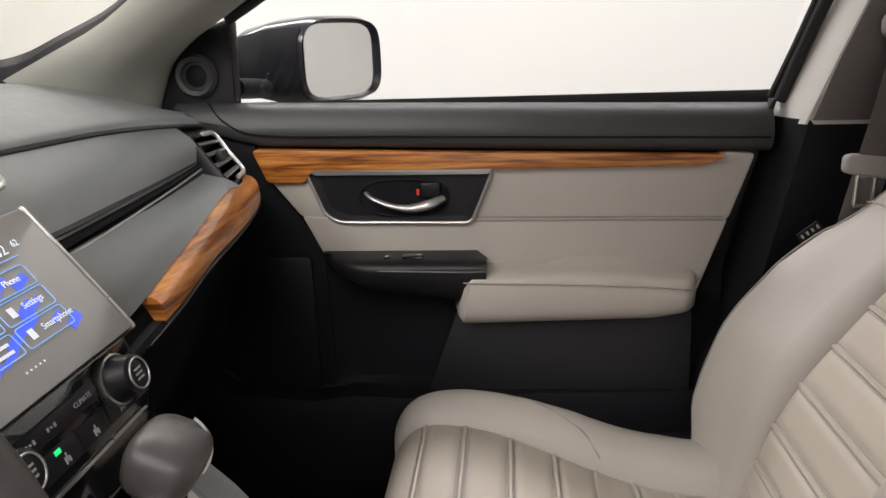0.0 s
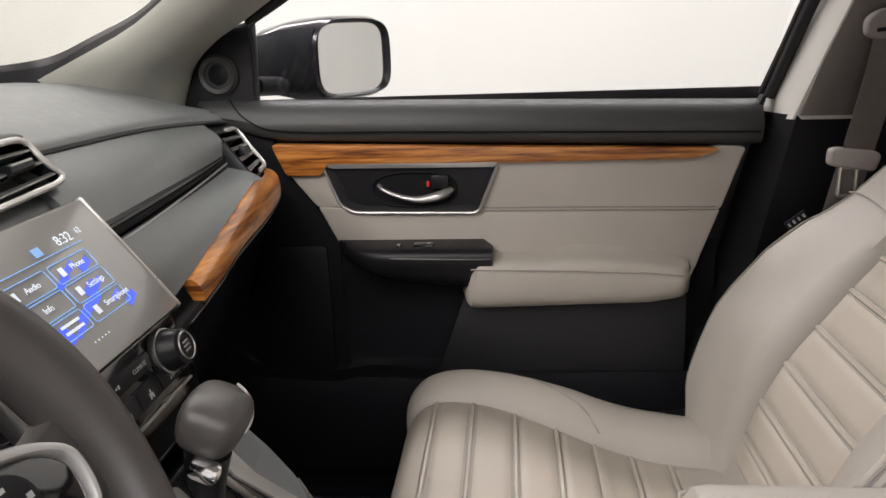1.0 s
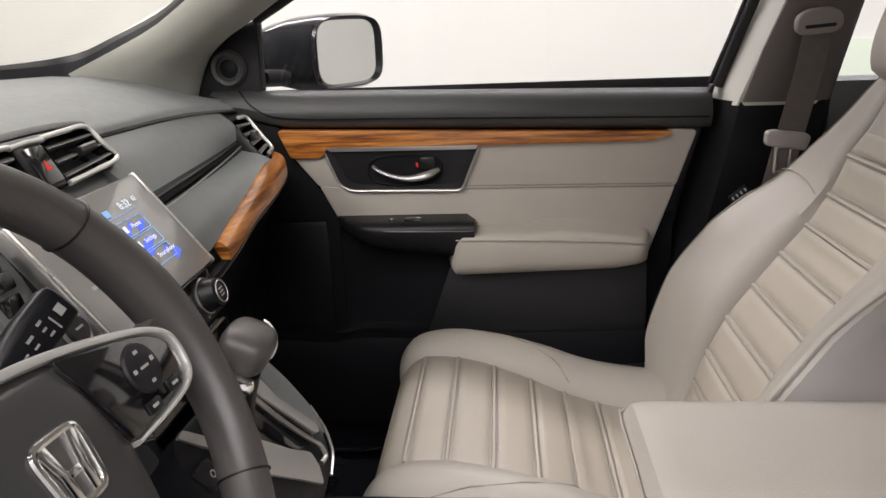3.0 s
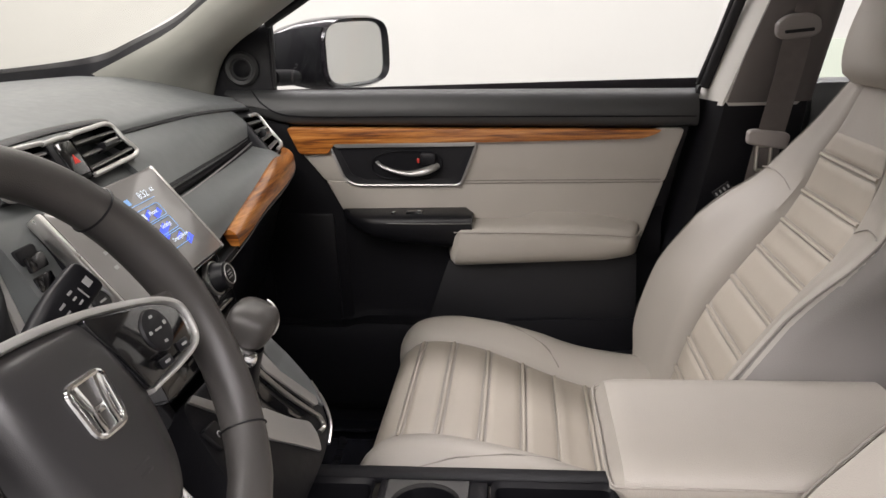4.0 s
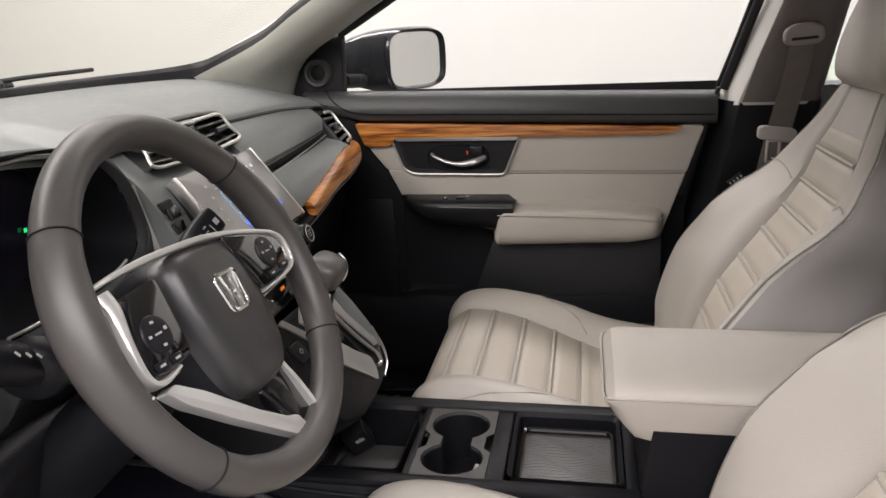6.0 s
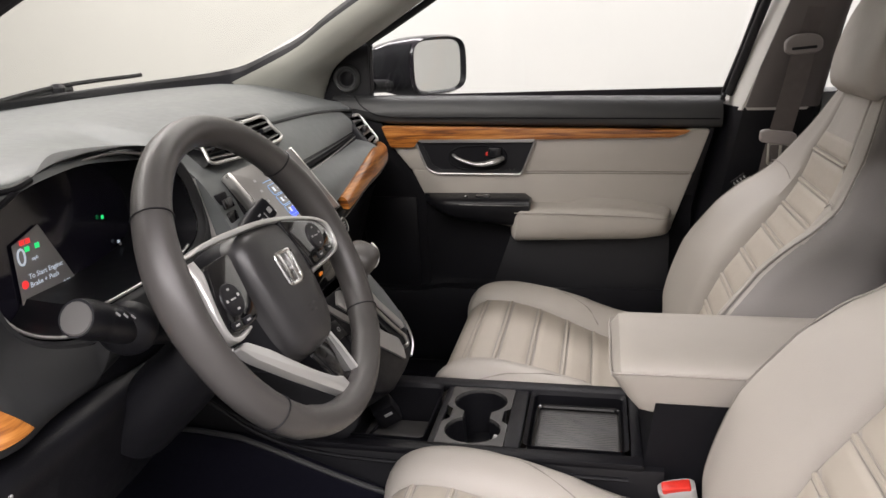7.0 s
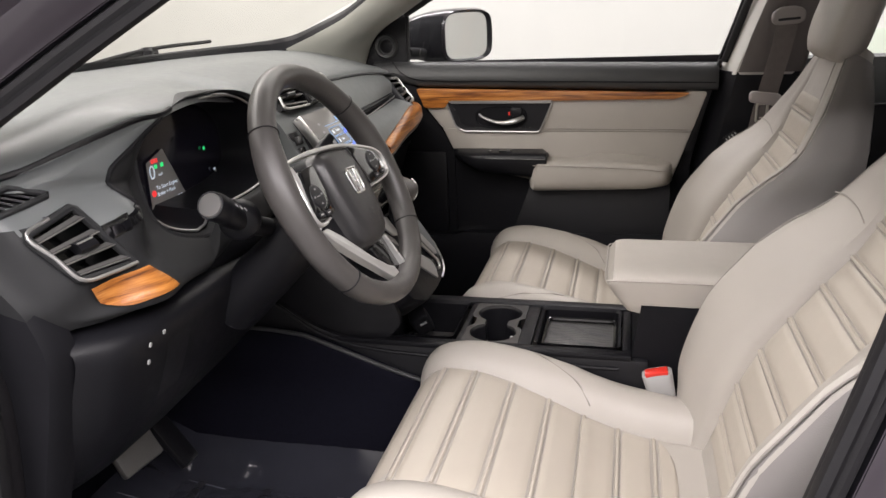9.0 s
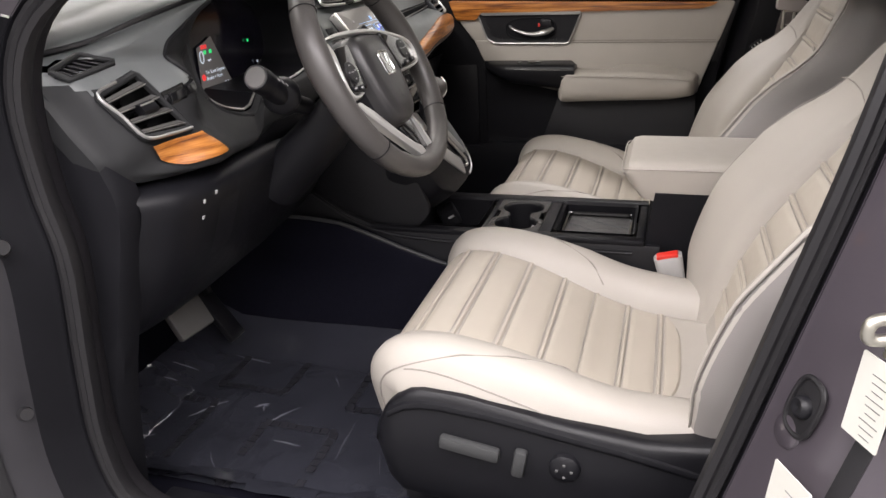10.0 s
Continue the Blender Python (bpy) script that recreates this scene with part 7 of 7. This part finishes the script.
def film_mat(y0, y1, seed):
    """A floor mat under crinkled clear film with printed rectangles."""
    noise.seed_set(seed)
    rnd = random.Random(seed)
    m = thing("floor_mat", "black floor mat wrapped in crinkled clear plastic film", "floor mat", "floor mats")
    rows = []
    for x in np.linspace(-0.70, -0.05, 60):
        row = []
        for y in np.linspace(y0, y1, 50):
            z = 0.411 + 0.006 * noise.noise(Vector((x * 9, y * 9, seed))) + 0.0035 * abs(noise.noise(Vector((x * 26, y * 22, seed + 3))))
            z += max(0.0, -0.60 - x) * 0.5 + lerp(abs(y), [0.178, 0.19, 0.21, 0.24], [0.070, 0.048, 0.022, 0.0])
            row.append((x, y, z))
        rows.append(row)
    part("film", Geo().skin(rows), FILM, m, smooth=60)
    g = Geo()
    for bx, by in ((-0.325, 0.54), (-0.485, 0.27), (-0.19, 0.29), (-0.60, 0.50), (-0.33, 0.06)):
        yc = by if y0 > 0 else -by
        if not y0 + 0.06 < yc < y1 - 0.06:
            continue
        for dx, dy, sx, sy in ((0, -0.085, 0.15, 0.016), (0, 0.085, 0.15, 0.016), (-0.072, 0, 0.016, 0.17), (0.072, 0, 0.016, 0.17)):
            for k in range(9):
                if rnd.random() < 0.06:
                    continue
                rr = []
                for e in (0.0, 0.5, 1.0):
                    rr.append([])
                    for w in (-0.5, 0.5):
                        t = (k + 0.04 + 0.90 * e) / 9 - 0.5
                        jit = 0.003 * noise.noise(Vector((k * 3.3, e * 2, w * 5 + bx)))
                        px = bx + dx + (sx * t if sx > sy else sx * w) + jit
                        py = yc + dy + (sy * t if sy > sx else sy * w) + jit
                        pz = 0.4135 + 0.006 * noise.noise(Vector((px * 9, py * 9, seed))) + 0.0035 * abs(noise.noise(Vector((px * 26, py * 22, seed + 3))))
                        rr[-1].append((px, py, pz))
                g.skin(rr)
    tagged(part("printed_pattern", g, MATPRINT, m), "faded dark printed frames", kind="stuff")
    # sharp creases where the film has folded; glints put in as a paler colour
    g = Geo()
    for k in range(16):
        px, py, an, ln = rnd.uniform(-0.66, -0.12), rnd.uniform(y0 + 0.01, y1 - 0.03), rnd.uniform(0, 3.14), rnd.uniform(0.02, 0.12)
        pts = []
        for e in np.linspace(-0.5, 0.5, 7):
            qx, qy = px + ln * e * math.cos(an) + 0.006 * noise.noise(Vector((k, e * 4, 1))), py + ln * e * math.sin(an)
            qz = 0.4115 + 0.006 * noise.noise(Vector((qx * 9, qy * 9, seed))) + 0.0035 * abs(noise.noise(Vector((qx * 26, qy * 22, seed + 3)))) + max(0.0, -0.60 - qx) * 0.5
            pts.append((qx, qy, qz))
        g.tube(pts, [0.0003, 0.0008, 0.0012, 0.0014, 0.0011, 0.0007, 0.0003], 5, flat=1.6)
    tagged(part("film_glint", g, CREASE_GLINT, m), "film folds, their glints put in as a paler colour", kind="stuff")
    # loose crumpled edges
    for k in range(5):
        x = -0.62 + 0.13 * k
        pts = [[(x + 0.05 * i + 0.012 * noise.noise(Vector((i, k, j))), (y0 - 0.012 if seed < 5 else y1 + 0.01) + 0.018 * j + 0.01 * noise.noise(Vector((i * 2, k, j))), 0.415 + 0.035 * (1 - j / 2) * abs(noise.noise(Vector((i * 1.7, k * 3.1, j + 0.5))) + 0.4)) for j in range(4)] for i in range(4)]
        part("film_fold", Geo().skin(pts), FILM, m, smooth=20)
    return m


film_mat(-0.63, -0.178, 2)
film_mat(0.178, 0.63, 8)


# ---- driver's door opening ----
OPEN = crv([(0.02, -0.595, 1.475), (-0.10, -0.650, 1.392), (-0.205, -0.692, 1.324), (-0.317, -0.738, 1.248), (-0.400, -0.768, 1.185), (-0.435, -0.780, 1.105), (-0.438, -0.780, 0.99), (-0.426, -0.780, 0.89), (-0.444, -0.780, 0.73), (-0.452, -0.780, 0.60), (-0.425, -0.780, 0.505), (-0.33, -0.780, 0.470), (-0.10, -0.780, 0.460), (0.15, -0.780, 0.465), (0.28, -0.778, 0.50), (0.34, -0.770, 0.58), (0.372, -0.762, 0.68), (0.425, -0.752, 0.88), (0.465, -0.742, 1.03), (0.500, -0.722, 1.17), (0.535, -0.690, 1.30), (0.57, -0.645, 1.43), (0.60, -0.590, 1.54)], 110)


def opening_band(sections, i0=0, i1=None):
    """A strip along the door opening; each section is (outward, towards -y)."""
    rows = []
    pts = OPEN[i0:i1]
    for k, p in enumerate(pts):
        a, b = pts[max(0, k - 1)], pts[min(len(pts) - 1, k + 1)]
        d = np.array([b[0] - a[0], 0, b[2] - a[2]])
        d /= np.linalg.norm(d) + 1e-9
        o = np.array([d[2], 0, -d[0]])
        if o @ np.array([p[0] - 0.05, 0, p[2] - 0.95]) < 0:
            o = -o
        rows.append([tuple(p + o * s + np.array([0, -t, 0])) for s, t in sections])
    return Geo().skin(rows)


frame_d = thing("door_frame", "dark violet-grey body frame of the open driver door", "door frame", kind="structure")
part("inner_trim", opening_band([(0.000, -0.036), (-0.004, -0.028), (-0.006, -0.016), (-0.008, 0.0)]), TRIMSHADE, frame_d)
part("weather_strip", opening_band([(-0.008, -0.012), (-0.013, 0.0), (-0.011, 0.009), (-0.004, 0.012), (0.000, 0.009), (0.004, 0.013), (0.010, 0.012), (0.014, 0.004), (0.012, -0.008)]), RUBBER, frame_d, "thick black rubber weather strip")
part("inner_flange", opening_band([(0.009, -0.01), (0.014, 0.002), (0.017, 0.012)]), HARD, frame_d)
part("painted_flange", opening_band([(0.016, 0.010), (0.022, 0.018), (0.056, 0.088), (0.066, 0.098), (0.074, 0.100), (0.078, 0.112), (0.110, 0.118)], 51), PAINT, frame_d)
# Below the A-pillar this flange is matte black instead of violet-grey.
part("front_flange", opening_band([(0.016, 0.010), (0.022, 0.018), (0.040, 0.056), (0.044, 0.060)], 20, 53), MATTE, frame_d, "black inner flange")
part("painted_flange", opening_band([(0.042, 0.058), (0.046, 0.066), (0.060, 0.094), (0.068, 0.100), (0.076, 0.112), (0.092, 0.116)], 0, 22), PAINT, frame_d)
# Continues the violet-grey flange downwards in a much darker grey.
part("body_flange", opening_band([(0.042, 0.058), (0.046, 0.066), (0.060, 0.094), (0.068, 0.100), (0.076, 0.112), (0.092, 0.116)], 21, 53), BODYDARK, frame_d, "dark grey hinge pillar")
part("pillar_flange", opening_band([(0.016, 0.010), (0.022, 0.018), (0.040, 0.056), (0.044, 0.060)], 0, 21), PAINT, frame_d)
# Solid black strip outside the hinge pillar flange.
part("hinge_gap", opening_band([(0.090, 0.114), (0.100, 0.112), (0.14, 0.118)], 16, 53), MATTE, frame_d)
part("outer_seal", opening_band([(0.066, 0.104), (0.072, 0.112), (0.080, 0.114), (0.086, 0.108)]), RUBBER, frame_d)
part("outer_body", opening_band([(0.105, 0.112), (0.120, 0.122), (0.18, 0.125), (0.36, 0.115)], 36), PAINT, frame_d)
part("sill_plate", Geo().box(0.74, 0.075, 0.028, 0.006, pose(-0.055, -0.735, 0.448)), HARD, frame_d, "black plastic sill plate")
part("hinge_bolt", Geo().lathe([(0.0, 0.010), (0.009, 0.010), (0.011, 0.006), (0.012, 0.0)], 18, pose(-0.458, -0.845, 0.93, 0, 70, -25)), RUBBER, frame_d)
part("hinge_bolt", Geo().lathe([(0.0, 0.010), (0.008, 0.010), (0.010, 0.0)], 18, pose(-0.482, -0.86, 0.70, 0, 70, -25)), RUBBER, frame_d)


def on_pillar(z, s):
    """A pose on the rear flange of the opening at height z, s of the way across it; local z points out of the metal."""
    k = min(range(60, len(OPEN)), key=lambda i: abs(OPEN[i][2] - z))
    p, q = OPEN[k - 2], OPEN[k + 2]
    up = Vector(q - p).normalized()
    d = Vector((up.z, 0, -up.x))
    a = Vector(OPEN[k]) + d * 0.030 + Vector((0, -0.026, 0))
    b = Vector(OPEN[k]) + d * 0.056 + Vector((0, -0.088, 0))
    ax_ = (b - a).normalized()
    n = up.cross(ax_).normalized()
    if n.y > 0:
        n.negate()
    yv = n.cross(ax_).normalized()
    m = Matrix((ax_, yv, n)).transposed().to_4x4()
    m.translation = a + (b - a) * s + n * 0.002
    return m


pl = part("pillar_plug", Geo().plate(oval(0.020, 0.030, 28, 3), 0.004, 0.002, on_pillar(0.832, 0.38)), RUBBER, frame_d, "oval black rubber plug")
part("plug_rim", Geo().ring([tuple(on_pillar(0.832, 0.38) @ Vector((a, b, 0.004))) for a, b in oval(0.020, 0.030, 28, 3)], 0.003, 8), RUBBER, pl)
part("plug_core", Geo().lathe([(0.0, 0.006), (0.006, 0.009), (0.008, 0.009), (0.011, 0.006), (0.012, 0.0)], 20, on_pillar(0.822, 0.38) @ pose(0, 0, 0.004)), HARD, pl)
part("round_plug", Geo().lathe([(0.0, 0.005), (0.014, 0.005), (0.018, 0.003), (0.019, 0.0)], 24, on_pillar(0.775, 0.24)), PAINT, frame_d)
sk_m = Matrix.Translation((0.490, -0.866, 0.936)) @ Matrix.Scale(0.62, 4)
stk = thing("door_striker", "zinc steel door striker loop on the pillar", "door striker")
part("base_plate", Geo().box(0.012, 0.040, 0.060, 0.004, sk_m @ pose(0.006, 0, 0, 0, 0, -20)), PAINT, stk)
part("loop", Geo().tube([tuple(sk_m @ Vector(p)) for p in crv([(0.0, -0.006, 0.016), (-0.030, -0.014, 0.016), (-0.040, -0.018, 0.008), (-0.040, -0.018, -0.008), (-0.030, -0.014, -0.014), (0.0, -0.006, -0.014)], 24)], 0.0055, 10), STEEL, stk)
part("bolt", Geo().lathe([(0.0, 0.008), (0.010, 0.008), (0.011, 0.0)], 12, sk_m @ pose(-0.004, -0.010, -0.034, 0, -70, 0)), STEEL, stk)


def sticker(name, label, x, y, z, w, h, rows_, patch):
    s = thing(name, label, "sticker")
    base = Matrix(((0.45, 0.10, -0.888, x), (-0.89, 0.05, -0.456, y), (0.0, 0.99, 0.06, z), (0, 0, 0, 1)))
    part("paper", Geo().plate(rounded([(-w / 2, -h / 2), (w / 2, -h / 2), (w / 2, h / 2), (-w / 2, h / 2)], 0.002), 0.001, 0, base), STICKER, s)
    for i in range(rows_):
        part("print_bar", Geo().box(w * (0.30 + 0.2 * ((i * 7) % 3) / 2), h * 0.010, 0.0003, 0, base @ pose(w * 0.12, -h * 0.42 + i * h * 0.82 / rows_, 0.0012)), INK, s)
    if patch:
        part("yellow_patch", Geo().box(w * 0.3, h * 0.45, 0.0003, 0, base @ pose(w * 0.2, -h * 0.1, 0.0013)), YELLOW, s)
    return s


sticker("pillar_sticker", "white paper sticker with print on the pillar", 0.476, -0.880, 0.872, 0.042, 0.078, 9, False)
sticker("pillar_sticker", "white paper sticker with a yellow patch on the pillar", 0.430, -0.855, 0.728, 0.055, 0.075, 5, True)

# driver's B pillar trim inside, and the closed rear doors on that side
rows = []
for z, x0, x1, y in ((0.44, 0.33, 0.62, -0.70), (0.70, 0.385, 0.63, -0.70), (0.95, 0.45, 0.65, -0.70), (1.12, 0.49, 0.665, -0.697), (1.30, 0.557, 0.696, -0.66), (1.56, 0.64, 0.74, -0.56)):
    rows.append([(x, yy, z) for x, yy in ((x0, y - 0.06), (x0 + 0.02, y), (x1, y), (x1 + 0.02, y - 0.06))])
alone("b_pillar_trim", Geo().skin(rows), DARK, "black door pillar trim behind the driver seat", "pillar trim", "structure")
g = Geo().box(0.95, 0.10, 0.85, 0.02, pose(1.12, -0.80, 0.73))
alone("door_3", g, PAINT, "closed dark violet-grey rear car door", "car door", "structure")
for s in (1, -1):
    alone("rocker_sill", Geo().box(2.6, 0.16, 0.16, 0.02, pose(0.3, s * 0.80, 0.362)), HARD, "black inner sill under the car doors", "sill", "structure")
